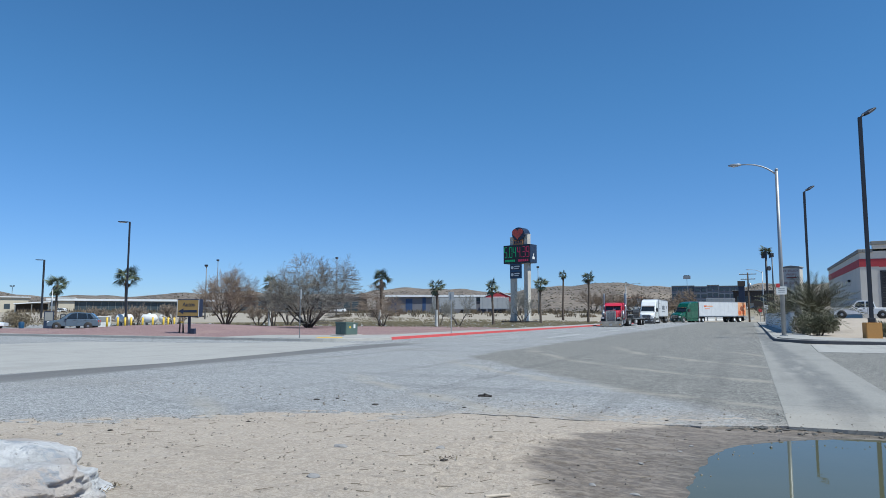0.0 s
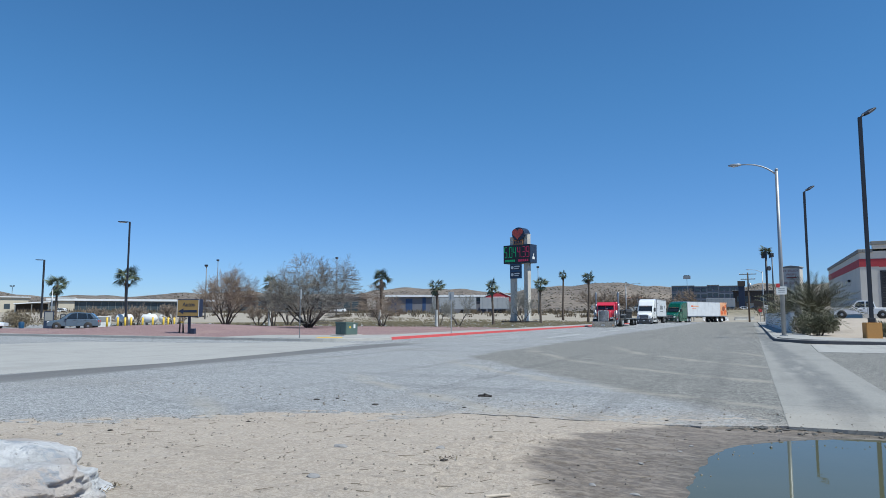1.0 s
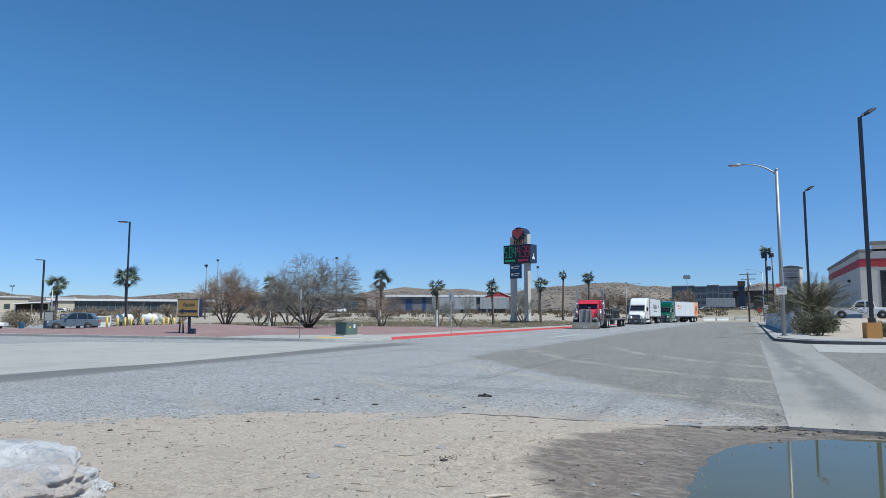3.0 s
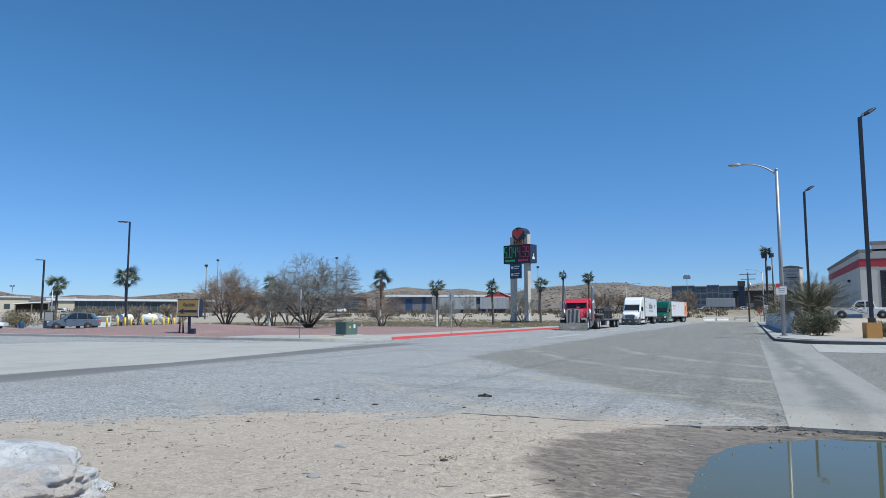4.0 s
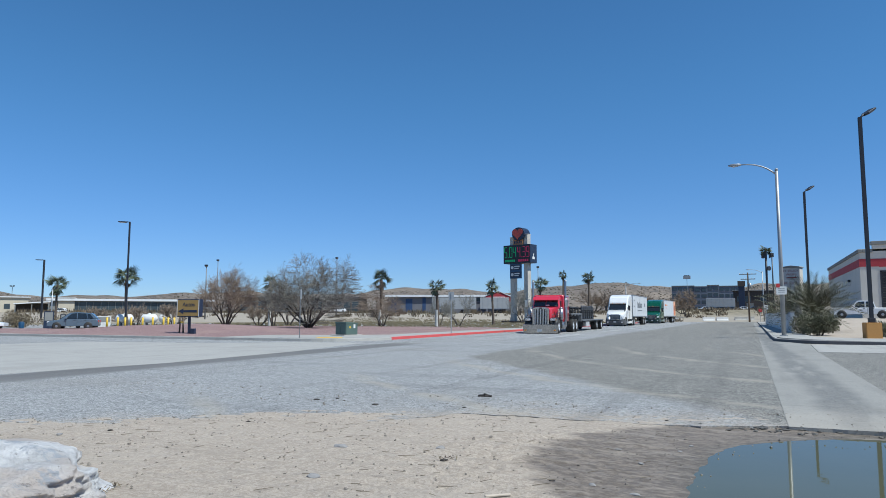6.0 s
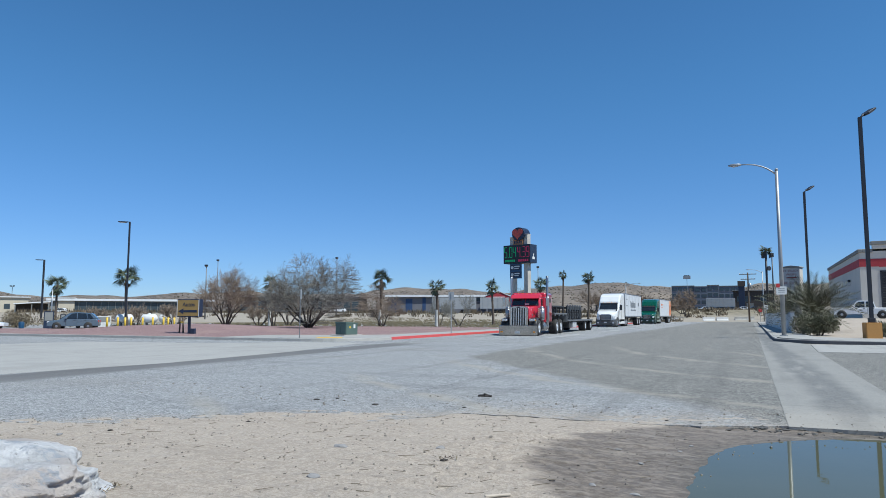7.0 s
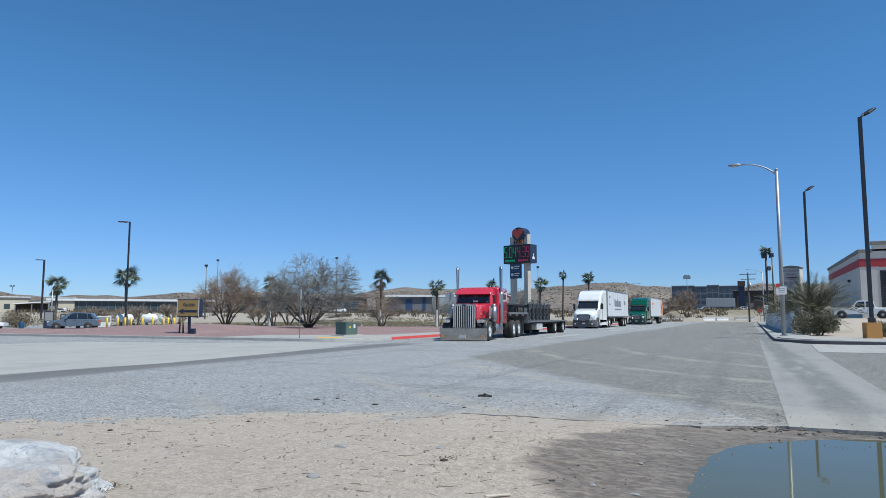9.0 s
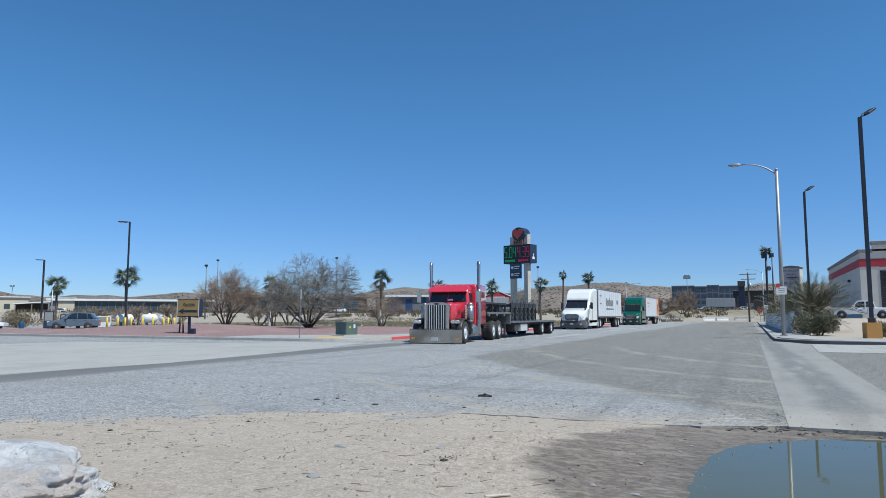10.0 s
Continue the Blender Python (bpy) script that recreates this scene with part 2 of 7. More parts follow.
def gravel_material():
    m, k, b = blank("red_gravel", 0.95)
    v = k.nd.new("ShaderNodeTexVoronoi")
    v.inputs["Scale"].default_value = 16
    k.ln.new(k.pos, v.inputs["Vector"])
    sep = k.nd.new("ShaderNodeSeparateColor")
    k.ln.new(v.outputs["Color"], sep.inputs[0])
    c = k.mix(sep.outputs[0], (0.15, 0.088, 0.085), (0.335, 0.225, 0.212))
    c = k.mix(k.math("MULTIPLY", k.ramp(k.noise(0.25, 5), 0.45, 0.7), 0.45), c, (0.33, 0.235, 0.20))
    k.ln.new(c, b.inputs["Base Color"])
    k.ln.new(k.bump(v.outputs["Distance"], 0.8, 0.03), b.inputs["Normal"])
    return m


def water_material():
    m, k, b = blank("puddle_water", 0.03)
    b.inputs["IOR"].default_value = 1.33
    c = k.mix(k.noise(1.5, 4), (0.082, 0.085, 0.046), (0.102, 0.102, 0.058))
    k.ln.new(c, b.inputs["Base Color"])
    b.inputs["Specular IOR Level"].default_value = 0.38
    k.ln.new(k.bump(k.noise(5, 2, (0.6, 1.8, 1)), 0.035, 0.01), b.inputs["Normal"])
    return m


ASPHALT = asphalt_material()
CONCRETE = concrete_material("pale_concrete")
GUTTER = concrete_material("scuffed_gutter_concrete", (0.30, 0.29, 0.265), 1.0)
KERB = concrete_material("kerb_concrete", (0.40, 0.385, 0.355))
GROUND = ground_material()
GRAVEL = gravel_material()
WATER = water_material()
RED_KERB = mat("red_kerb_paint", (0.58, 0.075, 0.075), (0.42, 0.07, 0.065), 0.6, scale=2, fine=20, space="World")


# ---- mesh tools ----
def box(bm, x0, x1, y0, y1, z0, z1, m=None):
    vs = [bm.verts.new(p) for p in ((x0, y0, z0), (x1, y0, z0), (x1, y1, z0), (x0, y1, z0), (x0, y0, z1), (x1, y0, z1), (x1, y1, z1), (x0, y1, z1))]
    if m is not None:
        for v in vs:
            v.co = m @ v.co
    for f in ((3, 2, 1, 0), (4, 5, 6, 7), (0, 1, 5, 4), (1, 2, 6, 5), (2, 3, 7, 6), (3, 0, 4, 7)):
        bm.faces.new([vs[i] for i in f])
    return bm


def cone(bm, p0, p1, r0, r1=None, seg=12, caps=True):
    p0, p1 = Vector(p0), Vector(p1)
    r1 = r0 if r1 is None else r1
    q = (p1 - p0).to_track_quat("Z", "Y")
    rings = []
    for p, r in ((p0, r0), (p1, r1)):
        rings.append([bm.verts.new(p + q @ Vector((r * math.cos(2 * math.pi * i / seg), r * math.sin(2 * math.pi * i / seg), 0))) for i in range(seg)])
    for i in range(seg):
        j = (i + 1) % seg
        f = bm.faces.new((rings[0][i], rings[0][j], rings[1][j], rings[1][i]))
        f.smooth = True
    if caps:
        bm.faces.new(rings[0][::-1])
        bm.faces.new(rings[1])
    return bm


def tube(bm, pts, r, seg=8):
    """A round pipe along points; r a number or one radius a point."""
    rs = r if isinstance(r, (list, tuple)) else [r] * len(pts)
    pts = [Vector(p) for p in pts]
    rings = []
    for i, p in enumerate(pts):
        d = (pts[min(i + 1, len(pts) - 1)] - pts[max(i - 1, 0)]).normalized()
        q = d.to_track_quat("Z", "Y")
        rings.append([bm.verts.new(p + q @ Vector((rs[i] * math.cos(2 * math.pi * k / seg), rs[i] * math.sin(2 * math.pi * k / seg), 0))) for k in range(seg)])
    for a, b in zip(rings, rings[1:]):
        for k in range(seg):
            j = (k + 1) % seg
            f = bm.faces.new((a[k], a[j], b[j], b[k]))
            f.smooth = True
    bm.faces.new(rings[0][::-1])
    bm.faces.new(rings[-1])
    return bm


def prism(bm, outline, x0, x1, axis="x", taper=1.0):
    """An outline in (y, z) pushed from x0 to x1 (axis x), or in (x, z) from y0 to y1, or in (x, y) from z0 to z1."""
    def at(u, v, w):
        return {"x": (w, u, v), "y": (u, w, v), "z": (u, v, w)}[axis]
    n = len(outline)
    cu, cv = sum(p[0] for p in outline) / n, sum(p[1] for p in outline) / n
    a = [bm.verts.new(at(u, v, x0)) for u, v in outline]
    b = [bm.verts.new(at(cu + (u - cu) * taper, cv + (v - cv) * taper, x1)) for u, v in outline]
    for i in range(n):
        j = (i + 1) % n
        bm.faces.new((a[i], a[j], b[j], b[i]))
    bm.faces.new(a[::-1])
    bm.faces.new(b)
    return bm


def loft(bm, rings, caps=True, smooth=True):
    """A skin over closed rings of points, each with the same count."""
    vs = [[bm.verts.new(p) for p in r] for r in rings]
    n = len(vs[0])
    for a, b in zip(vs, vs[1:]):
        for i in range(n):
            j = (i + 1) % n
            f = bm.faces.new((a[i], a[j], b[j], b[i]))
            f.smooth = smooth
    if caps:
        bm.faces.new(vs[0][::-1])
        bm.faces.new(vs[-1])
    return bm


def lathe(bm, profile, seg=20, axis="x", caps=True):
    """Turn a profile of (along, radius) round the x or z axis."""
    rings = []
    for u, r in profile:
        ring = []
        for i in range(seg):
            c, s = r * math.cos(2 * math.pi * i / seg), r * math.sin(2 * math.pi * i / seg)
            ring.append((u, c, s) if axis == "x" else (c, s, u))
        rings.append(ring)
    return loft(bm, rings, caps)


def rounded(x0, x1, z0, z1, r, seg=3):
    """Corner-rounded rectangle outline."""
    out = []
    for cx, cz, a in ((x1 - r, z0 + r, -90), (x1 - r, z1 - r, 0), (x0 + r, z1 - r, 90), (x0 + r, z0 + r, 180)):
        for i in range(seg + 1):
            t = radians(a + 90 * i / seg)
            out.append((cx + r * math.cos(t), cz + r * math.sin(t)))
    return out


def soften(bm, w=0.02, seg=2, angle=35):
    bmesh.ops.recalc_face_normals(bm, faces=bm.faces)
    es = [e for e in bm.edges if e.is_manifold and e.calc_face_angle(0) > radians(angle)]
    if es:
        bmesh.ops.bevel(bm, geom=es, offset=w, segments=seg, affect="EDGES", clamp_overlap=True)
    return bm


def mesh_of(name, bm, material):
    bmesh.ops.recalc_face_normals(bm, faces=bm.faces)
    me = bpy.data.meshes.new(name)
    bm.to_mesh(me)
    bm.free()
    me.materials.append(material)
    return me


def part(name, bm, material, parent=None, label="", at=None):
    ob = new(name, mesh_of(name, bm, material) if isinstance(bm, bmesh.types.BMesh) else bm)
    ob.parent = parent
    if at is not None:
        ob.matrix_basis = at
    if label:
        tagged(ob, label)
    return ob


def thing(name, label, category, at=None, group="", kind=""):
    ob = new(name)
    ob.empty_display_size = 0.3
    if at is not None:
        ob.matrix_basis = at
    return tagged(ob, label, category, group, kind)


def solid(name, bm, material, label, category="", group="", kind="", at=None):
    """A top-level thing made of one mesh."""
    ob = part(name, bm, material, None, "", at)
    return tagged(ob, label, category, group, kind)


def NB():
    return bmesh.new()


def smooth01(a, b, v):
    t = min(max((v - a) / (b - a), 0.0), 1.0)
    return t * t * (3 - 2 * t)


def words(text, size, depth=0.01):
    """A mesh of lettering in the built-in font, in the x-z plane, centred, facing -y."""
    cu = bpy.data.curves.new(text, "FONT")
    cu.body, cu.size, cu.extrude, cu.align_x, cu.align_y = text, size, depth, "CENTER", "CENTER"
    ob = bpy.data.objects.new(text, cu)
    scene.collection.objects.link(ob)
    me = bpy.data.meshes.new_from_object(ob.evaluated_get(bpy.context.evaluated_depsgraph_get()))
    bpy.data.objects.remove(ob)
    me.transform(Matrix.Rotation(radians(90), 4, "X"))
    return me


# ---- ground ----
def hill_line(az):
    """Height of the hills 1.1 km off, by bearing in degrees east of the road's line."""
    h = 43 + 4 * math.sin(radians(az * 4.1 + 40)) + 4 * math.sin(radians(az * 9.3 + 10)) + 2.5 * math.sin(radians(az * 23)) + 1.5 * math.sin(radians(az * 61)) + 0.8 * math.sin(radians(az * 143))
    h += 4 * smooth01(-22, -12, az) + 3 * smooth01(-35, -45, az)
    h -= 9 * math.exp(-((az + 30) / 7) ** 2)
    h += -16 * smooth01(-26, -52, az) - 13 * smooth01(-10, 4, az)
    return h


def ground_height(x, y):
    r = math.hypot(x, y)
    z = -0.03
    if r < 40:
        edge = 8.1 + 0.9 * smooth01(-3, 0.3, x) - 2.7 * smooth01(-4.5, -9, x)
        nz = noise.noise((x * 1.3, y * 1.3, 0)) * 0.55 + noise.noise((x * 4, y * 4, 3)) * 0.3
        crown = 0.05 * smooth01(1.6, -1.6, y - edge + nz * 1.2) - 0.024
        crown *= 1.0 - 0.9 * smooth01(-2.6, -1.2, x)
        rut = noise.noise((x * 0.8 + y * 0.2, y * 5.0 - x * 0.9, 7)) * 0.011 + noise.noise((x * 9, y * 9, 1)) * 0.006 + noise.noise((x * 2.2 + y, y * 14 - x * 2.5, 5)) * 0.005
        # tyre ruts pressed into the mud, sweeping round towards the road
        if -4.5 < x < 0.5 and 4.3 < y < 8.4:
            press = smooth01(-3.6, -2.0, x) * smooth01(0.3, -0.4, x) * smooth01(8.4, 7.8, y)
            sweep = y + 0.10 * (x + 2.0) + 0.09 * (x + 1.0) ** 2
            for mid, wide in ((7.35, 0.13), (6.95, 0.12), (6.52, 0.14), (6.16, 0.11), (5.72, 0.14), (5.33, 0.12), (4.95, 0.13)):
                u = (sweep - mid + 0.05 * noise.noise((x * 1.7, mid, 2))) / wide
                if abs(u) < 2.2:
                    tread = 0.005 * math.sin(x * 42 + 5 * abs(u)) if abs(u) < 0.8 else 0.0
                    rut += press * (-0.018 * math.exp(-u * u) + 0.014 * math.exp(-(abs(u) - 1.35) ** 2 * 7) + tread)
            rut += press * 0.012 * noise.noise((x * 11, y * 15, 9))
        nz2 = noise.noise((x * 2.1, y * 2.1, 4)) * 0.5 + noise.noise((x * 6, y * 6, 8)) * 0.25
        d = abs((x - 3.75) / 4.24) ** 3.1 + abs((y - 6.0) / 3.2) ** 3.1 + nz2 * 0.10
        dip = -0.055 + 0.045 * min(max(d - 1, -1.6), 3)
        base = crown + rut
        if y > edge + 0.9:
            base = min(base, -0.03)
        low = min(base, dip + rut * (0.6 if d > 1.6 else 0.6 * smooth01(1.0, 1.6, d)))
        z = low if r < 25 else z
    # the east lot climbs a metre, the far land and the hills rise
    z += 0.92 * smooth01(46, 80, y) * smooth01(2.8, 6.5, x) * smooth01(60, 40, x) + (0.12 if y > 41 and x > 2.7 else 0) * smooth01(38, 43, y)
    z += 2.1 * smooth01(125, 190, r) * smooth01(-21, -34, x)
    z += (2.6 * smooth01(148, 215, y) + 0.7 * smooth01(205, 250, y)) * smooth01(-34, -21, x)
    if r > 300:
        az = math.degrees(math.atan2(x, y))
        up = smooth01(420, 1150, r)
        n = noise.fractal((x * 0.004, y * 0.004, 2), 0.9, 2.1, 5)
        z += up * (hill_line(az) * min(r / 1100, 1.35) + n * 7 * min(r / 1100, 1)) + smooth01(300, 420, r) * n * 2
    return z


def build_ground():
    angles = list(np.arange(-70, 30, 0.22)) + list(np.arange(30, 290, 4.0))
    radii = [0.4, 1.2, 2.2, 3.0, 3.6] + list(np.arange(4.1, 12.0, 0.045))
    r = 12.0
    while r < 4200:
        radii.append(r)
        r *= 1.032 if r < 700 or r > 1500 else 1.02
    na, nr = len(angles), len(radii)
    co, fs = [(0, 0, -0.03)], []
    for r in radii:
        for a in angles:
            x, y = r * math.sin(radians(a)), r * math.cos(radians(a))
            co.append((x, y, ground_height(x, y)))
    for j in range(na):
        fs.append((0, 1 + (j + 1) % na, 1 + j))
    for i in range(nr - 1):
        o, q = 1 + i * na, 1 + (i + 1) * na
        for j in range(na):
            k = (j + 1) % na
            fs.append((o + j, o + k, q + k, q + j))
    me = bpy.data.meshes.new("ground")
    me.from_pydata(co, [], fs)
    me.polygons.foreach_set("use_smooth", [True] * len(fs))
    me.materials.append(GROUND)
    me.update()
    tagged(new("ground", me), "pale sandy dirt rising to dry scrub hills", "ground", kind="structure")


def slab(name, outline, z0, z1, material, label, category, bevel=0.0):
    bm = prism(NB(), outline, z0, z1, "z")
    if bevel:
        soften(bm, bevel, 2)
    return solid(name, bm, material, label, category, kind="structure")


def jag(x0, x1, y, step, amp, seed):
    rnd = random.Random(seed)
    n = int(abs(x1 - x0) / step)
    return [(x0 + (x1 - x0) * i / n, y + rnd.uniform(-amp, amp)) for i in range(n + 1)]


def kerb_run(bm, pts, width, z0, z1, out=0.0):
    """A kerb along a line of plan points; the body lies to the left of the way, pushed out to its right."""
    rows = []
    for i, p in enumerate(pts):
        a, b = Vector(pts[max(i - 1, 0)]), Vector(pts[min(i + 1, len(pts) - 1)])
        d = (b - a).normalized()
        n = Vector((-d.y, d.x))
        p = Vector(p) - n * out
        q = p + n * width
        f = p + n * 0.025
        rows.append([(p.x, p.y, z0), (f.x, f.y, z1 - 0.02), (f.x + n.x * 0.02, f.y + n.y * 0.02, z1), (q.x, q.y, z1), (q.x, q.y, z0)])
    loft(bm, rows, smooth=False)


def arc(cx, cy, r, a0, a1, n=8):
    return [(cx + r * math.cos(radians(a0 + (a1 - a0) * i / n)), cy + r * math.sin(radians(a0 + (a1 - a0) * i / n))) for i in range(n + 1)]


def bed_height(x, y):
    """Top of the gravel bed, with its mound."""
    edge = smooth01(31.0, 37.5, y) * smooth01(49.4, 44, y) * smooth01(-52, -45, x) * smooth01(-30, -36, x)
    lump = 0.05 * noise.noise((x * 0.35, y * 0.35, 6)) + 0.02 * noise.noise((x * 1.4, y * 1.4, 2))
    return 0.13 + edge * (0.52 * math.exp(-((x + 39.5) ** 2 + (y - 41) ** 2) / 75) + lump + 0.01)


def build_roads():
    south = jag(-3.6, 0.37, 8.75, 0.12, 0.05, 4)
    south = [(x, y + 0.45 * smooth01(-1.0, 0.3, x)) for x, y in south]
    slab("road", [(-95, 3), (-9, 3), (-4.5, 6.8)] + south + [(0.37, 141.5), (-95, 141.5)], -0.16, 0.0, ASPHALT, "worn grey asphalt truck road dusted with sand", "road")
    slab("road_crossing", [(-90, 141.5), (40, 141.5), (40, 152), (-90, 152)], -0.16, 0.0, ASPHALT, "grey asphalt cross street at the far end", "road")
    gutter_edge = jag(0.35, 12.0, 9.2, 0.15, 0.012, 9)
    slab("gutter_slab", gutter_edge[:14] + [(2.0, 9.2), (2.14, 28.3), (2.4, 35.6), (0.99, 40.2), (0.99, 141), (0.35, 141)], -0.16, 0.004, GUTTER, "scuffed pale concrete gutter strip along the road edge", "gutter", 0.012)
    slab("side_street", [(2.01, 9.15)] + jag(2.15, 45, 9.1, 0.4, 0.06, 6) + [(45, 28.0), (2.15, 28.3)], -0.16, -0.004, ASPHALT, "grey asphalt side entrance", "road")
    slab("entrance_slab", [(2.16, 28.31), (45, 28.01), (45, 36.1), (5.4, 36.1), (2.42, 35.6)], -0.16, 0.002, CONCRETE, "pale concrete crossing slab of the side entrance", "apron")
    # concrete apron of the west entrance
    slab("apron", [(-34.5, 9.6), (-15.4, 9.6), (-14.75, 14.5), (-15.3, 21), (-16.9, 28.2), (-17.0, 29.0), (-20.2, 28.4), (-23.4, 25.6), (-30.6, 24.6), (-31.3, 20.6)], -0.10, 0.007, CONCRETE, "wide pale concrete entrance apron", "apron")
    # kerbs: west island (red by the truck lane), its corner, and the side of the entrance
    corner = arc(-21.0, 32.5, 3.2, 0, -90, 8)
    bm = NB()
    kerb_run(bm, [(-17.8, 141), (-17.8, 120), (-17.8, 90), (-17.8, 60), (-17.8, 33.2)][::-1], 0.16, -0.05, 0.15)
    solid("kerb_red", bm, RED_KERB, "kerb painted no-stopping red", "kerb", kind="structure")
    bm = NB()
    kerb_run(bm, [(-95, 33.5), (-60, 30.2), (-45, 29.6), (-30, 29.35)] + corner[::-1] + [(-17.8, 33.19)], 0.16, -0.05, 0.15)
    solid("kerb_west", bm, KERB, "pale concrete kerb of the planted island", "kerb", kind="structure")
    bm = NB()
    east = [(0.99, 141), (0.99, 80), (0.99, 42.5)] + arc(4.4, 40.0, 3.4, 170, 250, 6) + [(5.4, 36.2), (9, 36.0)]
    kerb_run(bm, east, 0.16, -0.05, 0.15)
    kerb = solid("kerb_east", bm, KERB, "grey concrete kerb with shade painted on its face", "kerb", kind="structure")
    # thin dark strip before the kerb: the shade on its face, put in as colour
    bm = NB()
    kerb_run(bm, east, 0.05, -0.05, 0.135, 0.02)
    part("kerb_face", bm, concrete_material("tarred_kerb", (0.11, 0.11, 0.115)), kerb)
    # pavements
    slab("pavement_west", [(-17.96, 33.3), (-17.96, 141), (-20.3, 141), (-20.3, 37.5), (-22.2, 35.2), (-26.5, 34.0), (-26.5, 29.55), (-21.3, 29.55), (-19.3, 30.2), (-18.3, 31.6)], -0.05, 0.15, CONCRETE, "pale concrete pavement behind the red kerb", "pavement")
    slab("pavement_east", [(1.16, 141), (1.16, 42.5), (1.4, 40.6), (2.2, 38.6), (4.0, 36.8), (5.6, 36.38), (30, 36.2), (30, 40.4), (5.2, 40.6), (3.1, 43.0), (2.9, 50), (2.75, 141)], -0.05, 0.152, CONCRETE, "pale concrete pavement and drive entrance", "pavement")
    # planted islands
    gravel = [(-95, 33.8), (-60, 30.4), (-45, 29.8), (-26.6, 29.55), (-26.6, 34.1), (-22.3, 35.3), (-20.4, 37.6), (-20.4, 62), (-27, 68), (-44, 66), (-52, 62), (-56, 50), (-62, 42.5), (-80, 39), (-95, 40)]
    bm = prism(NB(), gravel, -0.05, 0.13, "z")
    bed = solid("gravel_bed", bm, GRAVEL, "red-brown gravel bed rising to a low mound", "gravel bed", kind="structure")
    # the low mound in its middle
    co, fs, nx, ny = [], [], 60, 40
    for j in range(ny + 1):
        for i in range(nx + 1):
            x, y = -57 + 30.0 * i / nx, 30.2 + 19.5 * j / ny
            co.append((x, y, bed_height(x, y) - 0.006))
    for j in range(ny):
        for i in range(nx):
            o = j * (nx + 1) + i
            fs.append((o, o + 1, o + nx + 2, o + nx + 1))
    me = bpy.data.meshes.new("mound")
    me.from_pydata(co, [], fs)
    me.polygons.foreach_set("use_smooth", [True] * len(fs))
    me.materials.append(GRAVEL)
    new("mound", me).parent = bed
    slab("yellow_ramp_pad", [(-20.6, 30.1), (-19.4, 30.7), (-20.0, 31.7), (-21.1, 31.1)], 0.1, 0.162, mat("tactile_yellow", (0.72, 0.47, 0.06), None, 0.7, space="World"), "yellow tactile pad of the kerb ramp", "ramp pad")
    # painted lane line
    for y in (39.8, 55.0, 70.0):
        slab("lane_line", [(-11.1, y), (-10.95, y), (-10.95, y + 10), (-11.1, y + 10)], -0.01, 0.004, mat("worn_white_paint", (0.6, 0.6, 0.57), (0.3, 0.3, 0.29), 0.7, scale=1.5, fine=25, space="World"), "worn white lane line", "lane line")
    # puddle
    slab("puddle", arc(3.4, 6.3, 6.2, 0, 360, 48)[:-1], -0.056, -0.055, WATER, "still muddy puddle at the edge of the road", "puddle")


build_ground()
build_roads()


# ---- trucks ----
RUBBER = mat("tyre_rubber", (0.022, 0.022, 0.022), (0.045, 0.042, 0.04), 0.85, bump=0.3)
CHROME = mat("chrome", (0.70, 0.69, 0.68), (0.55, 0.54, 0.53), 0.13, 1.0, scale=2)
STEEL = mat("dull_steel", (0.42, 0.43, 0.44), (0.30, 0.30, 0.31), 0.38, 0.9)
BLACK = mat("black_paint", (0.018, 0.018, 0.02), (0.035, 0.034, 0.034), 0.45, scale=4)
FRAME = mat("dusty_black_frame", (0.025, 0.025, 0.026), (0.07, 0.065, 0.06), 0.7, scale=3)
RED = mat("red_truck_paint", (0.60, 0.03, 0.055), (0.52, 0.024, 0.045), 0.3, scale=1.5, coat=1.0)
WHITE = mat("white_truck_paint", (0.78, 0.78, 0.765), (0.68, 0.68, 0.665), 0.3, scale=1.2, coat=0.4)
GREEN = mat("green_truck_paint", (0.004, 0.09, 0.048), (0.003, 0.066, 0.036), 0.28, scale=1.5, coat=0.6)
ALLOY = mat("polished_alloy", (0.80, 0.80, 0.80), (0.66, 0.66, 0.66), 0.3, 0.45, scale=6)
VAN = mat("white_trailer_panel", (0.62, 0.63, 0.645), (0.52, 0.53, 0.545), 0.42, scale=0.8, fine=6)
DARKGLASS = mat("tinted_glass", (0.012, 0.015, 0.018), (0.02, 0.024, 0.028), 0.06, spec=0.7)
LAMP = mat("clear_lamp_lens", (0.62, 0.63, 0.65), (0.4, 0.41, 0.43), 0.12)
AMBER = mat("amber_lens", (0.85, 0.33, 0.03), None, 0.25)
GREYINK = mat("grey_livery", (0.20, 0.21, 0.225), None, 0.45)
NAVY_BADGE = mat("dark_badge", (0.03, 0.03, 0.05), None, 0.3)
SIGN_PAPER = mat("white_paper", (0.7, 0.7, 0.68), None, 0.8)
SIGN_RED_LINE = mat("red_air_hose", (0.4, 0.03, 0.03), None, 0.5)
PLATE = mat("pale_plate", (0.55, 0.56, 0.56), None, 0.5)

TYRES = {}


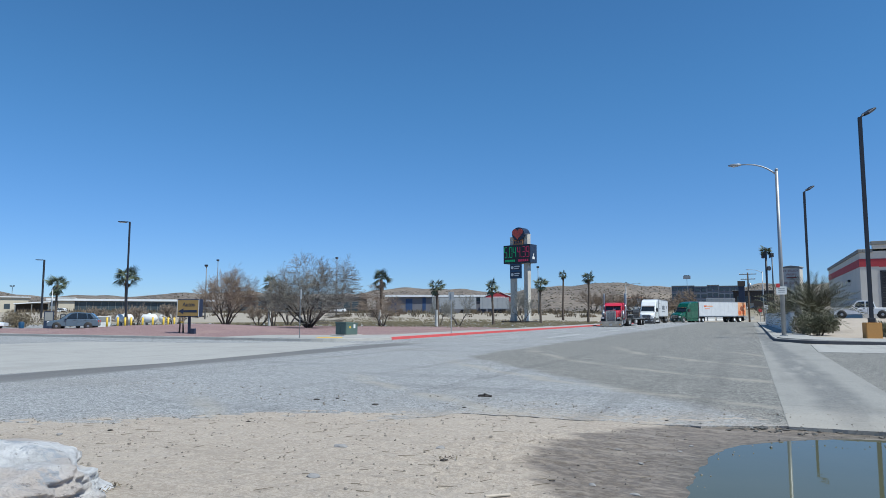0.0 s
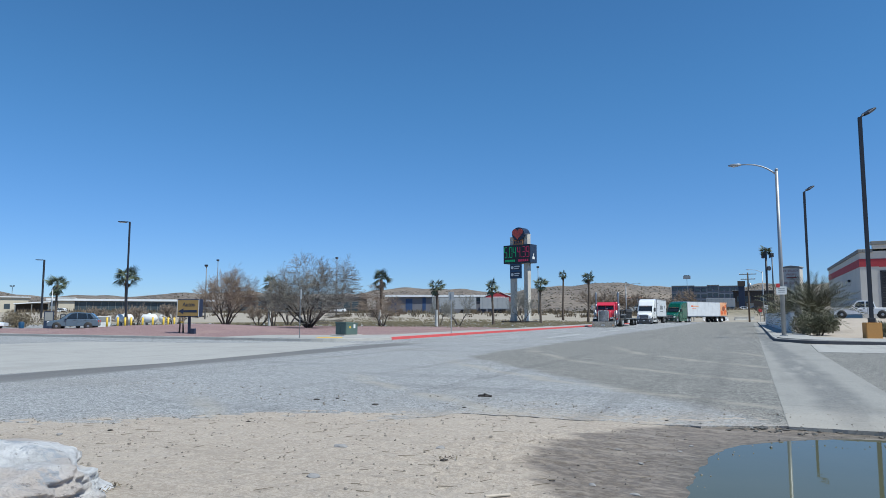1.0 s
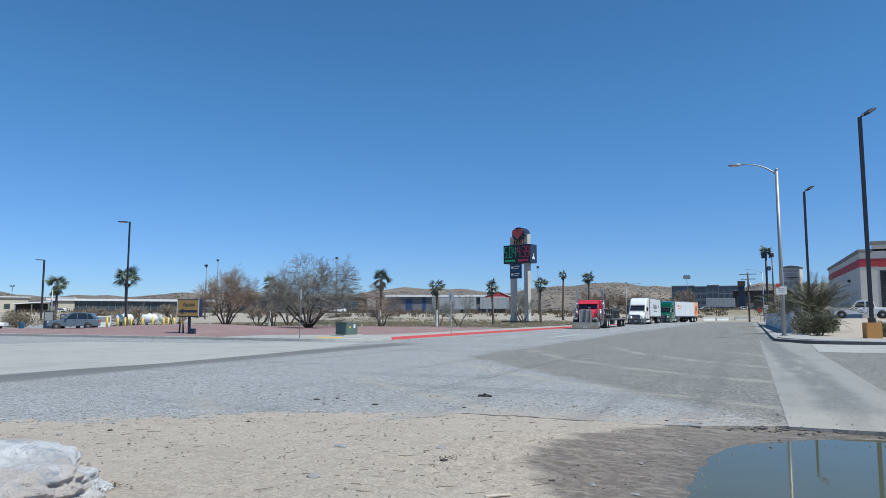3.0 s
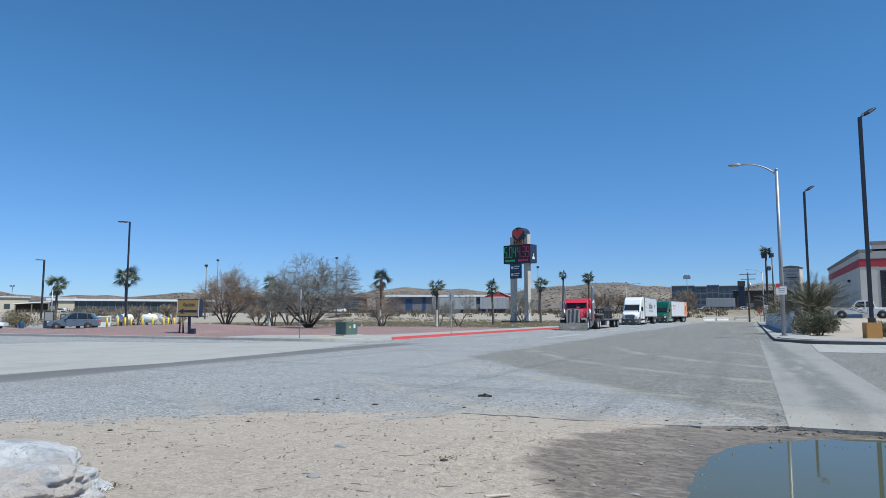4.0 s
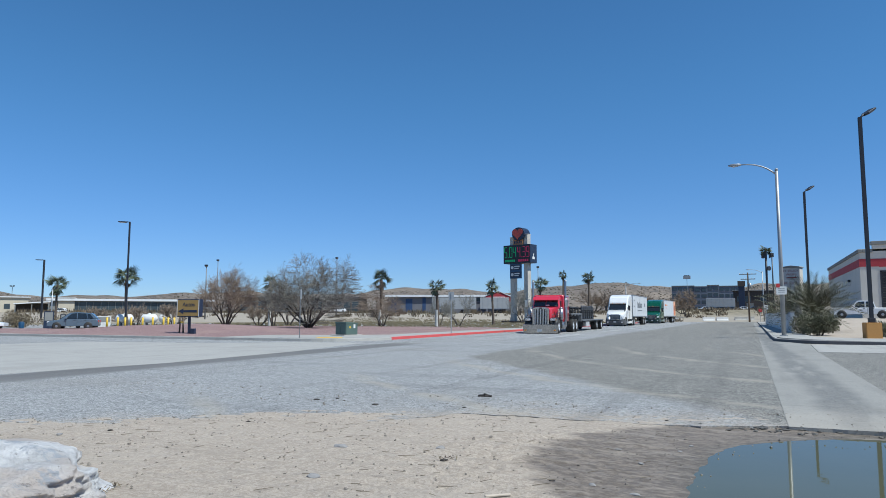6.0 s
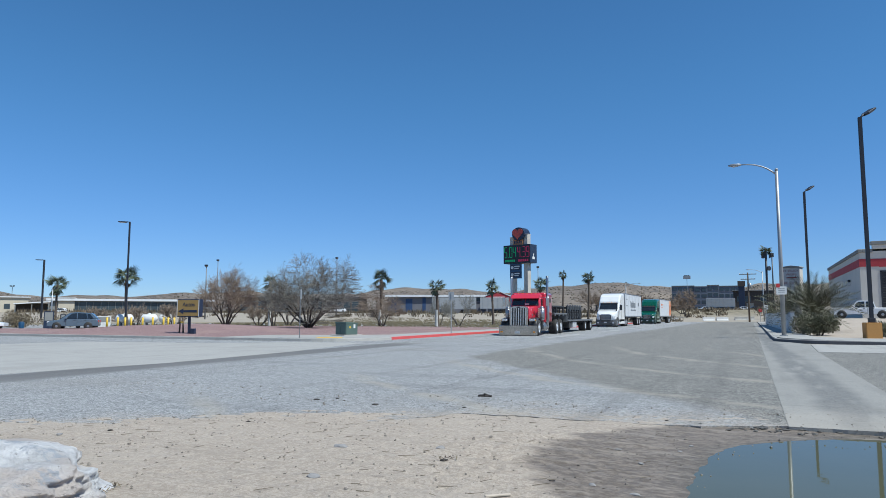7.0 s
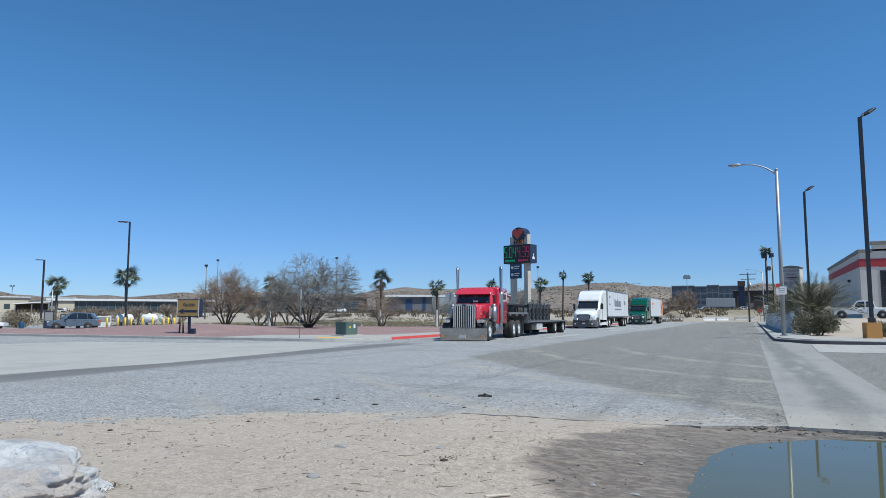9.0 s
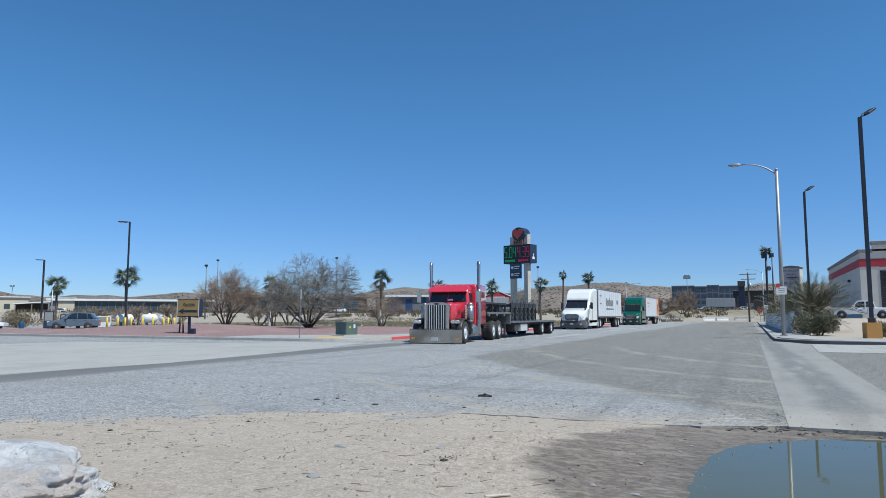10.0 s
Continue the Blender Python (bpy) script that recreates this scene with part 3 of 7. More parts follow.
def wheel(parent, x, y, r, w, rim=STEEL):
    """A wheel that turns about its own axle: tyre with a rim, hub and nuts."""
    key = (round(r, 3), round(w, 3), rim.name)
    if key not in TYRES:
        bm = lathe(NB(), [(-w / 2, r * 0.60), (-w / 2, r * 0.93), (-w * 0.38, r), (-w * 0.1, r), (-w * 0.08, r * 0.985), (w * 0.08, r * 0.985), (w * 0.1, r), (w * 0.38, r), (w / 2, r * 0.93), (w / 2, r * 0.60)], 28, caps=False)
        for i in range(28):
            a = 2 * math.pi * i / 28
            box(bm, -w * 0.36, w * 0.36, -0.012, 0.012, r - 0.006, r + 0.008, Matrix.Rotation(a, 4, "X"))
        tyre = mesh_of("wheel", bm, RUBBER)
        bm = lathe(NB(), [(-w * 0.45, r * 0.12), (-w * 0.45, r * 0.59), (w * 0.5 - 0.01, r * 0.62), (w * 0.5 - 0.03, r * 0.55), (w * 0.5 - 0.09, r * 0.47), (w * 0.5 - 0.08, r * 0.30), (w * 0.5 + 0.0, r * 0.24), (w * 0.5 + 0.03, r * 0.08)], 24)
        for i in range(10):
            a = 2 * math.pi * i / 10
            c, s = r * 0.33 * math.cos(a), r * 0.33 * math.sin(a)
            cone(bm, (w * 0.5 - 0.10, c, s), (w * 0.5 - 0.04, c, s), r * 0.04, r * 0.03, 6)
        TYRES[key] = tyre, mesh_of("rim", bm, rim)
    tyre, rm = TYRES[key]
    side = 1 if x > 0 else -1
    ob = part("wheel", tyre, None, parent, at=pose(x, y, r))
    part("rim", rm, None, ob, at=pose(0, 0, 0, 0, 0, 0 if side > 0 else 180))
    ob["rolls"] = r
    return ob


def two(name, fn, material, parent, label=""):
    """A left and a right part of the same kind."""
    for s in (-1, 1):
        bm = NB()
        fn(bm, s)
        part(name, bm, material, parent, label)


def classic_tractor():
    t = thing("truck_tractor", "long-nosed red tractor unit with tall chrome stacks", "truck")
    bm = NB()
    for s in (-1, 1):
        box(bm, s * 0.43 - 0.04, s * 0.43 + 0.04, 0.5, 8.3, 0.72, 0.98)
    for y in (1.2, 4.4, 5.4, 6.95, 8.1):
        box(bm, -0.43, 0.43, y, y + 0.12, 0.76, 0.94)
    part("frame", soften(bm, 0.01, 1), FRAME, t)
    # deep chrome bumper, slightly swept
    bm = NB()
    rings = []
    for x in (-1.26, -1.1, -0.5, 0, 0.5, 1.1, 1.26):
        back = 0.10 + 0.10 * (abs(x) / 1.26) ** 3
        rings.append([(x, back + 0.06, 0.05), (x, back + 0.0, 0.3), (x, back - 0.04, 0.66), (x, back + 0.08, 0.69), (x, back + 0.16, 0.4), (x, back + 0.13, 0.05)])
    loft(bm, rings, smooth=False)
    bumper = part("bumper", soften(bm, 0.012, 2), mat("dull_chrome", (0.50, 0.49, 0.475), (0.36, 0.35, 0.34), 0.2, 1.0, scale=2), t, "deep polished chrome bumper")
    bm = NB()
    box(bm, -0.17, 0.17, 0.06, 0.12, 0.16, 0.32)
    part("number_plate", bm, PLATE, bumper)
    two("marker_light", lambda b, s: box(b, s * 1.08 - 0.07, s * 1.08 + 0.07, 0.12, 0.22, 0.22, 0.29), AMBER, bumper, "amber marker light")
    # grille shell and bars
    bm = NB()
    prism(bm, [(-0.60, 0.64), (-0.61, 1.76), (-0.56, 1.85), (-0.3, 1.91), (0.3, 1.91), (0.56, 1.85), (0.61, 1.76), (0.60, 0.64)], 0.42, 0.62, "y")
    grille = part("grille", soften(bm, 0.02, 2), CHROME, t, "chrome radiator shell with upright bars")
    bm = NB()
    box(bm, -0.51, 0.51, 0.412, 0.418, 0.70, 1.79)
    part("grille_mesh", bm, BLACK, grille)
    for i in range(9):
        x = -0.468 + 0.117 * i
        bm = NB()
        box(bm, x - 0.014, x + 0.014, 0.375, 0.41, 0.70, 1.79)
        part("grille_bar", soften(bm, 0.006, 1), ALLOY, grille)
    bm = NB()
    lathe(bm, [(0, 0.09), (0.02, 0.085), (0.03, 0.03)], 16, "z")
    part("emblem", bm, NAVY_BADGE, grille, at=pose(0, 0.415, 1.845) @ pose(0, 0, 0, 90) @ Matrix.Diagonal((1.5, 0.5, 1, 1)))
    # hood
    bm = NB()
    rings = []
    for y, hw, z0, z1 in ((0.622, 0.62, 0.95, 1.85), (1.2, 0.67, 0.95, 1.90), (1.8, 0.74, 0.95, 1.95), (2.18, 0.81, 0.95, 1.98)):
        rings.append([(x, y, z) for x, z in rounded(-hw, hw, z0, z1, 0.16, 4)])
    loft(bm, rings)
    hood = part("hood", bm, RED, t)
    part("hood_seam", tube(NB(), [(0, 0.66, 1.853), (0, 1.2, 1.903), (0, 2.1, 1.975)], 0.014, 6), CHROME, hood, "bright seam along the hood")
    for s in (-1, 1):
        bm = NB()
        for z in (1.38, 1.46, 1.54):
            box(bm, s * 0.735 - 0.012, s * 0.735 + 0.012, 1.55, 1.95, z, z + 0.035)
        part("hood_vent", bm, FRAME, hood)
        part("hood_latch", soften(box(NB(), s * 0.70 - 0.03, s * 0.70 + 0.03, 1.28, 1.36, 1.30, 1.42), 0.01, 1), CHROME, hood)
    # fenders over the steering wheels
    def fender(b, s):
        rings = []
        for a in range(-10, 191, 20):
            c, q = math.cos(radians(a)), math.sin(radians(a))
            y, z = 1.15 - 0.72 * c, 0.56 + 0.62 * q
            rings.append([(s * 0.66, y, z), (s * 1.16, y, z), (s * 1.22, y + 0.03 * c, z - 0.06), (s * 1.16, y + 0.05 * c, z - 0.05), (s * 0.66, y + 0.05 * c, z - 0.05)])
        loft(b, rings)
    two("fender", fender, BLACK, t, "black front fender")
    def headlight(b, s):
        loft(b, [[(x, y, z) for x, z in rounded(s * 0.92 - hw, s * 0.92 + hw, 1.02 - hh, 1.02 + hh, 0.05)] for y, hw, hh in ((0.28, 0.19, 0.075), (0.33, 0.21, 0.09), (0.62, 0.17, 0.08))])
    two("headlight", headlight, CHROME, t, "chrome twin headlight pod")
    for s in (-1, 1):
        for dx in (-0.09, 0.09):
            part("headlight_lens", cone(NB(), (s * 0.92 + dx, 0.262, 1.02), (s * 0.92 + dx, 0.285, 1.02), 0.07, 0.08, 16), LAMP, t)
        part("turn_light", soften(box(NB(), s * 1.13 - 0.03, s * 1.13 + 0.03, 0.30, 0.36, 0.97, 1.06), 0.01, 1), AMBER, t)
    # cab
    bm = NB()
    rings = []
    for z, y0, hw in ((0.85, 2.05, 0.98), (1.3, 2.05, 1.02), (1.95, 2.12, 1.02), (2.48, 2.28, 0.98), (2.70, 2.42, 0.93), (2.78, 2.6, 0.84)):
        rings.append([(x, y, z) for x, y in rounded(-hw, hw, y0, 3.12, 0.10, 3)])
    loft(bm, rings)
    cab = part("cab", bm, RED, t)
    for s in (-1, 1):
        bm = NB()
        pts = [(s * 0.03, 2.085, 1.98), (s * 0.92, 2.12, 1.98), (s * 0.86, 2.245, 2.44), (s * 0.03, 2.20, 2.44)]
        back = [(x, y + 0.06, z) for x, y, z in pts]
        loft(bm, [pts, back], smooth=False)
        part("windshield", bm, DARKGLASS, cab, "dark split windshield")
        bm = NB()
        box(bm, s * 1.0 - 0.03, s * 1.0 + 0.03, 2.42, 2.95, 1.98, 2.42)
        part("side_window", bm, DARKGLASS, cab)
        bm = NB()
        box(bm, s * 1.01 - 0.025, s * 1.01 + 0.025, 2.3, 3.02, 0.95, 1.94)
        door = part("door", soften(bm, 0.012, 2), RED, cab)
        bm = NB()
        box(bm, s * 1.045 - 0.012, s * 1.045 + 0.012, 2.82, 2.96, 1.62, 1.66)
        part("door_handle", bm, CHROME, door)
    bm = NB()
    loft(bm, [[(x, y, z) for y, z in ((2.26, 2.50), (1.98, 2.44), (1.97, 2.47), (2.34, 2.72))] for x in (-0.98, -0.6, 0, 0.6, 0.98)], smooth=False)
    part("sun_visor", bm, RED, cab)
    for x in (-0.6, -0.3, 0, 0.3, 0.6):
        bm = NB()
        lathe(bm, [(0, 0.032), (0.03, 0.028), (0.04, 0.012)], 10, "z")
        part("roof_light", bm, AMBER, cab, at=pose(x, 2.62, 2.77))
    # sleeper
    bm = NB()
    rings = [[(x, y, z) for x, z in rounded(-1.16, 1.16, 0.82, 2.86, 0.13, 4)] for y in (3.16, 4.95)]
    rings.insert(0, [(x * 0.93, 3.12, 0.85 + (z - 0.85) * 0.96) for x, z in rounded(-1.16, 1.16, 0.82, 2.86, 0.13, 4)])
    loft(bm, rings)
    part("sleeper", bm, RED, t)
    # air cleaners, stacks, mirrors, tanks, steps
    def cleaner(b, s):
        cone(b, (s * 1.16, 2.0, 1.08), (s * 1.16, 2.0, 1.78), 0.18, 0.18, 18)
        cone(b, (s * 1.16, 2.0, 1.78), (s * 1.16, 2.0, 1.92), 0.18, 0.10, 18)
        cone(b, (s * 1.16, 2.0, 1.0), (s * 1.16, 2.0, 1.08), 0.12, 0.18, 18)
    for s in (-1, 1):
        bm = NB()
        cleaner(bm, s)
        drum = part("air_cleaner", bm, STEEL, t, "polished drum air cleaner")
        part("bracket", box(NB(), s * 1.0 - 0.035, s * 1.0 + 0.035, 1.80, 1.83, 1.12, 1.80), ALLOY, drum)
        for i in range(5):
            part("marker_light", lathe(NB(), [(0, 0.032), (0.02, 0.028), (0.03, 0.01)], 10, "z"), AMBER, drum, at=pose(s * 1.0, 1.80, 1.20 + i * 0.13, 90))
        for z in (1.22, 1.64):
            part("band", lathe(NB(), [(z, 0.184), (z + 0.04, 0.184)], 18, "z", caps=False), STEEL, drum, at=pose(s * 1.16, 2.0, 0))
        part("sleeper_lamp", soften(box(NB(), s * 1.165 - 0.012, s * 1.165 + 0.012, 4.5, 4.62, 1.5, 1.55), 0.005, 1), AMBER, t)
        part("sleeper_vent", soften(box(NB(), s * 1.163 - 0.01, s * 1.163 + 0.01, 4.3, 4.7, 2.2, 2.5), 0.01, 1), FRAME, t)
        part("rocker_trim", box(NB(), s * 1.03 - 0.015, s * 1.03 + 0.015, 2.2, 3.1, 0.88, 1.0), CHROME, t)
        part("heat_shield", lathe(NB(), [(0.98, 0.115), (1.0, 0.125), (2.05, 0.125), (2.07, 0.115)], 16, "z", caps=False), STEEL, t, at=pose(s * 1.25, 3.25, 0))
    part("wiper", tube(NB(), [(0.1, 2.07, 2.0), (0.55, 2.06, 2.03), (0.85, 2.075, 2.06)], 0.012, 6), BLACK, cab)
    part("dashboard_paper", box(NB(), 0.0, 0.28, 2.06, 2.075, 2.03, 2.11), SIGN_PAPER, cab, "white paper behind the windshield")
    part("air_line", tube(NB(), [(-0.2, 4.95, 1.75), (-0.2, 5.2, 1.35), (-0.15, 5.4, 1.2)], 0.025, 6), BLACK, t)
    part("air_line", tube(NB(), [(0.2, 4.95, 1.75), (0.22, 5.15, 1.30), (0.15, 5.4, 1.2)], 0.025, 6), SIGN_RED_LINE, t)
    def stack(b, s):
        tube(b, [(s * 0.7, 3.3, 0.62), (s * 1.05, 3.27, 0.60), (s * 1.24, 3.25, 0.70), (s * 1.25, 3.25, 0.95), (s * 1.25, 3.25, 3.86), (s * 1.25, 3.29, 3.98)], 0.093, 16)
        cone(b, (s * 1.25, 3.25, 2.05), (s * 1.25, 3.25, 2.60), 0.125, 0.125, 16)
    two("exhaust_stack", stack, STEEL, t, "tall chrome exhaust stack")
    def mirror(b, s):
        box(b, s * 1.52 - 0.10, s * 1.52 + 0.10, 2.18, 2.24, 1.95, 2.48)
        tube(b, [(s * 1.0, 2.3, 2.5), (s * 1.52, 2.24, 2.53), (s * 1.52, 2.24, 1.88), (s * 1.0, 2.3, 1.85)], 0.014, 6)
    two("mirror", mirror, CHROME, t, "chrome west-coast mirror")
    def tank(b, s):
        cone(b, (s * 0.86, 2.35, 0.60), (s * 0.86, 3.95, 0.60), 0.33, 0.33, 20)
        for y in (2.6, 3.1, 3.6):
            cone(b, (s * 0.86, y, 0.60), (s * 0.86, y + 0.06, 0.60), 0.34, 0.34, 20)
    two("fuel_tank", tank, STEEL, t, "dull aluminium fuel tank")
    for z0, z1 in ((0.42, 0.50), (0.75, 0.98)):
        two("step", lambda b, s: box(b, s * 1.0 - 0.2, s * 1.0 + 0.2, 1.95, 2.3, z0, z1), BLACK, t)
    bm = cone(NB(), (0, 6.95, 1.0), (0, 6.95, 1.14), 0.5, 0.5, 20)
    part("fifth_wheel", bm, FRAME, t)
    def flap(b, s):
        box(b, s * 0.93 - 0.3, s * 0.93 + 0.3, 8.32, 8.34, 0.25, 1.02)
    two("mud_flap", flap, BLACK, t)
    for y in (1.15,):
        for s in (-1, 1):
            wheel(t, s * 1.05, y, 0.52, 0.30, ALLOY)
    for y in (6.35, 7.65):
        for s in (-1, 1):
            wheel(t, s * 0.95, y, 0.52, 0.58, ALLOY)
    return t


def step_deck_trailer():
    t = thing("step_deck_trailer", "black step-deck flatbed trailer", "trailer")
    bm = NB()
    box(bm, -1.26, 1.26, 5.35, 9.75, 1.38, 1.50)
    box(bm, -1.26, 1.26, 9.62, 9.75, 0.82, 1.38)
    box(bm, -1.29, 1.29, 9.75, 21.2, 0.86, 0.98)
    part("deck", soften(bm, 0.012, 1), mat("grey_deck_edge", (0.20, 0.205, 0.21), (0.11, 0.11, 0.112), 0.55, 0.3), t)
    bm = NB()
    for s in (-1, 1):
        box(bm, s * 0.5 - 0.06, s * 0.5 + 0.06, 5.5, 9.6, 1.16, 1.38)
        box(bm, s * 0.5 - 0.06, s * 0.5 + 0.06, 9.6, 21.1, 0.55, 0.86)
    for i in range(10):
        box(bm, -1.2, 1.2, 10.2 + i * 1.1, 10.3 + i * 1.1, 0.72, 0.85)
    part("beam", bm, FRAME, t)
    two("side_rail", lambda b, s: box(b, s * 1.32 - 0.02, s * 1.32 + 0.02, 9.8, 21.1, 0.88, 0.95), STEEL, t)
    for s in (-1, 1):
        for i in range(14):
            part("stake_pocket", box(NB(), s * 1.31 - 0.03, s * 1.31 + 0.03, 10.2 + i * 0.8, 10.3 + i * 0.8, 0.80, 0.90), FRAME, t)
        for y in (5.6, 7.0, 8.4):
            part("winch", cone(NB(), (s * 1.2, y, 1.33), (s * 1.2, y + 0.22, 1.33), 0.06, 0.06, 10), STEEL, t)
    for y0, y1, m in ((12.0, 13.6, ALLOY), (10.6, 11.5, FRAME)):
        part("tool_box", soften(box(NB(), 0.75, 1.24, y0, y1, 0.36, 0.80), 0.02, 2), m, t, "metal tool box under the deck")
    two("landing_leg", lambda b, s: (box(b, s * 0.8 - 0.06, s * 0.8 + 0.06, 9.95, 10.07, 0.18, 0.86), box(b, s * 0.8 - 0.14, s * 0.8 + 0.14, 9.88, 10.14, 0.15, 0.19)), STEEL, t)
    two("mud_flap", lambda b, s: box(b, s * 0.95 - 0.3, s * 0.95 + 0.3, 21.05, 21.07, 0.2, 0.85), BLACK, t)
    bm = NB()
    box(bm, -1.2, 1.2, 21.1, 21.2, 0.4, 0.5)
    part("rear_guard", bm, STEEL, t)
    for y in (17.6, 20.3):
        for s in (-1, 1):
            wheel(t, s * 0.98, y, 0.46, 0.56, ALLOY)
    return t


def deck_load():
    """Six black steel drum frames stood in a row, and a low frame with a spare tyre on the front deck."""
    out = []
    disc = NB()
    for s in (-1, 1):
        lathe(disc, [(s * 1.05, 0.10), (s * 1.05, 0.40), (s * 1.12, 0.43), (s * 1.17, 0.40), (s * 1.17, 0.30), (s * 1.12, 0.28), (s * 1.12, 0.12), (s * 1.2, 0.10)], 20)
    cone(disc, (-1.05, 0, 0), (1.05, 0, 0), 0.10, 0.10, 12)
    disc = mesh_of("drum", disc, BLACK)
    posts = NB()
    for s in (-1, 1):
        for q in (-0.40, 0.40):
            box(posts, s * 1.16 - 0.04, s * 1.16 + 0.04, q - 0.04, q + 0.04, 0.0, 1.0)
        box(posts, s * 1.16 - 0.05, s * 1.16 + 0.05, -0.46, 0.46, 0.80, 1.08)
        box(posts, s * 1.16 - 0.05, s * 1.16 + 0.05, -0.42, 0.42, 0.0, 0.07)
    for q in (-0.40, 0.32):
        box(posts, -1.1, 1.1, q, q + 0.08, 0.90, 1.0)
    posts = mesh_of("rack", posts, BLACK)
    tip = mesh_of("lug", box(NB(), -0.05, 0.05, -0.06, 0.06, 1.08, 1.18), STEEL)
    for i in range(6):
        e = thing("drum_rack", "black steel drum frame standing on the trailer deck", "machine part", group="drum frames on the trailer")
        part("drum", disc, None, e, at=pose(0, 0, 0.42) @ Matrix.Diagonal((1, 0.88, 0.88, 1)))
        part("rack", posts, None, e)
        for x in (-1.16, 1.16):
            part("lug", tip, None, e, "bare metal lifting lug", pose(x, 0, 0))
        out.append((e, (0, 10.5 + i * 1.02, 0.98)))
    e = thing("load_frame", "low black steel frame strapped on the front deck", "machine part")
    bm = NB()
    for y in (5.6, 6.8, 8.0, 9.3):
        for x in (-1.05, 0, 1.05):
            box(bm, x - 0.05, x + 0.05, y - 0.05, y + 0.05, 0, 0.50)
        box(bm, -1.1, 1.1, y - 0.05, y + 0.05, 0.40, 0.48)
    for x in (-1.05, 1.05):
        box(bm, x - 0.05, x + 0.05, 5.5, 9.4, 0.42, 0.52)
    part("rail", soften(bm, 0.01, 1), BLACK, e)
    for i, (x, y) in enumerate(((0.6, 5.9), (0.55, 6.9), (-0.5, 6.2), (-0.45, 7.6), (0.5, 8.2))):
        bm = lathe(NB(), [(-0.12, 0.22), (-0.13, 0.38), (0.13, 0.38), (0.12, 0.22)], 16, "z")
        part("tyre", bm, RUBBER, e, at=pose(x, y, 0.16))
    out.append((e, (0, 0, 1.5)))
    return out


def aero_tractor(label, paint, skirt, bright):
    t = thing("truck_tractor", label, "truck")
    bm = NB()
    for s in (-1, 1):
        box(bm, s * 0.43 - 0.04, s * 0.43 + 0.04, 0.6, 8.1, 0.70, 0.96)
    box(bm, -0.9, 0.9, 1.0, 5.8, 0.45, 0.9)
    part("frame", bm, FRAME, t)
    # bumper
    bm = NB()
    rings = [[(x, y + 0.03, 0.16), (x, y - 0.05, 0.45), (x, y, 0.80), (x, y + 0.3, 0.82), (x, y + 0.3, 0.18)] for x, y in ((-1.22, 0.5), (-1.15, 0.22), (-0.85, 0.05), (0, 0.0), (0.85, 0.05), (1.15, 0.22), (1.22, 0.5))]
    loft(bm, rings, smooth=False)
    bumper = part("bumper", soften(bm, 0.02, 2), skirt, t)
    bm = NB()
    box(bm, -0.16, 0.16, -0.075, -0.05, 0.46, 0.60)
    part("number_plate", bm, PLATE, bumper)
    # sloping hood with a rounded nose
    bm = NB()
    rings = []
    for y, hw, z0, z1 in ((0.08, 0.72, 0.78, 1.42), (0.25, 0.95, 0.78, 1.56), (0.6, 1.10, 0.78, 1.68), (1.2, 1.17, 0.78, 1.84), (2.02, 1.19, 0.78, 2.03)):
        rings.append([(x, y, z) for x, z in rounded(-hw, hw, z0, z1, 0.18, 4)])
    loft(bm, rings)
    hood = part("hood", bm, paint, t)
    bm = NB()
    prism(bm, [(-0.60, 0.80), (-0.66, 1.34), (-0.45, 1.42), (0.45, 1.42), (0.66, 1.34), (0.60, 0.80)], 0.04, 0.12, "y")
    grille = part("grille", soften(bm, 0.02, 2), BLACK, hood, "dark slatted radiator grille")
    part("grille_surround", tube(NB(), [(-0.60, 0.02, 0.82), (-0.67, 0.02, 1.34), (-0.46, 0.03, 1.43), (0.46, 0.03, 1.43), (0.67, 0.02, 1.34), (0.60, 0.02, 0.82), (-0.60, 0.02, 0.82)], 0.032, 8), CHROME, grille)
    two("fog_light", lambda b, s: cone(b, (s * 0.86, -0.03, 0.48), (s * 0.86, 0.06, 0.48), 0.09, 0.09, 14), LAMP, bumper)
    part("bumper_intake", soften(box(NB(), -0.55, 0.55, -0.065, -0.03, 0.62, 0.74), 0.01, 1), BLACK, bumper)
    two("hood_gap", lambda b, s: box(b, s * 1.185 - 0.012, s * 1.185 + 0.018, 1.98, 2.02, 0.85, 1.9), BLACK, t)
    part("wiper", tube(NB(), [(-0.5, 2.0, 2.06), (0.1, 2.02, 2.1), (0.5, 2.06, 2.16)], 0.015, 6), BLACK, t)
    part("sun_visor", soften(prism(NB(), [(2.50, 2.70), (2.40, 2.72), (2.42, 2.78), (2.56, 2.86)], -1.02, 1.02), 0.008, 1), BLACK, t, "dark sun visor over the windshield")
    for i in range(5):
        bm = NB()
        w = 0.54 + 0.015 * i
        box(bm, -w, w, 0.01, 0.045, 0.87 + i * 0.11, 0.915 + i * 0.11)
        part("slat", bm, bright, grille)
    def headlight(b, s):
        loft(b, [[(s * 0.72, 0.10, 0.92), (s * 0.98, 0.18, 0.92), (s * 1.05, 0.30, 1.22), (s * 0.80, 0.09, 1.22)], [(s * 0.72, 0.3, 0.92), (s * 0.98, 0.4, 0.92), (s * 1.07, 0.55, 1.24), (s * 0.80, 0.3, 1.24)]], smooth=False)
    two("headlight", headlight, LAMP, t)
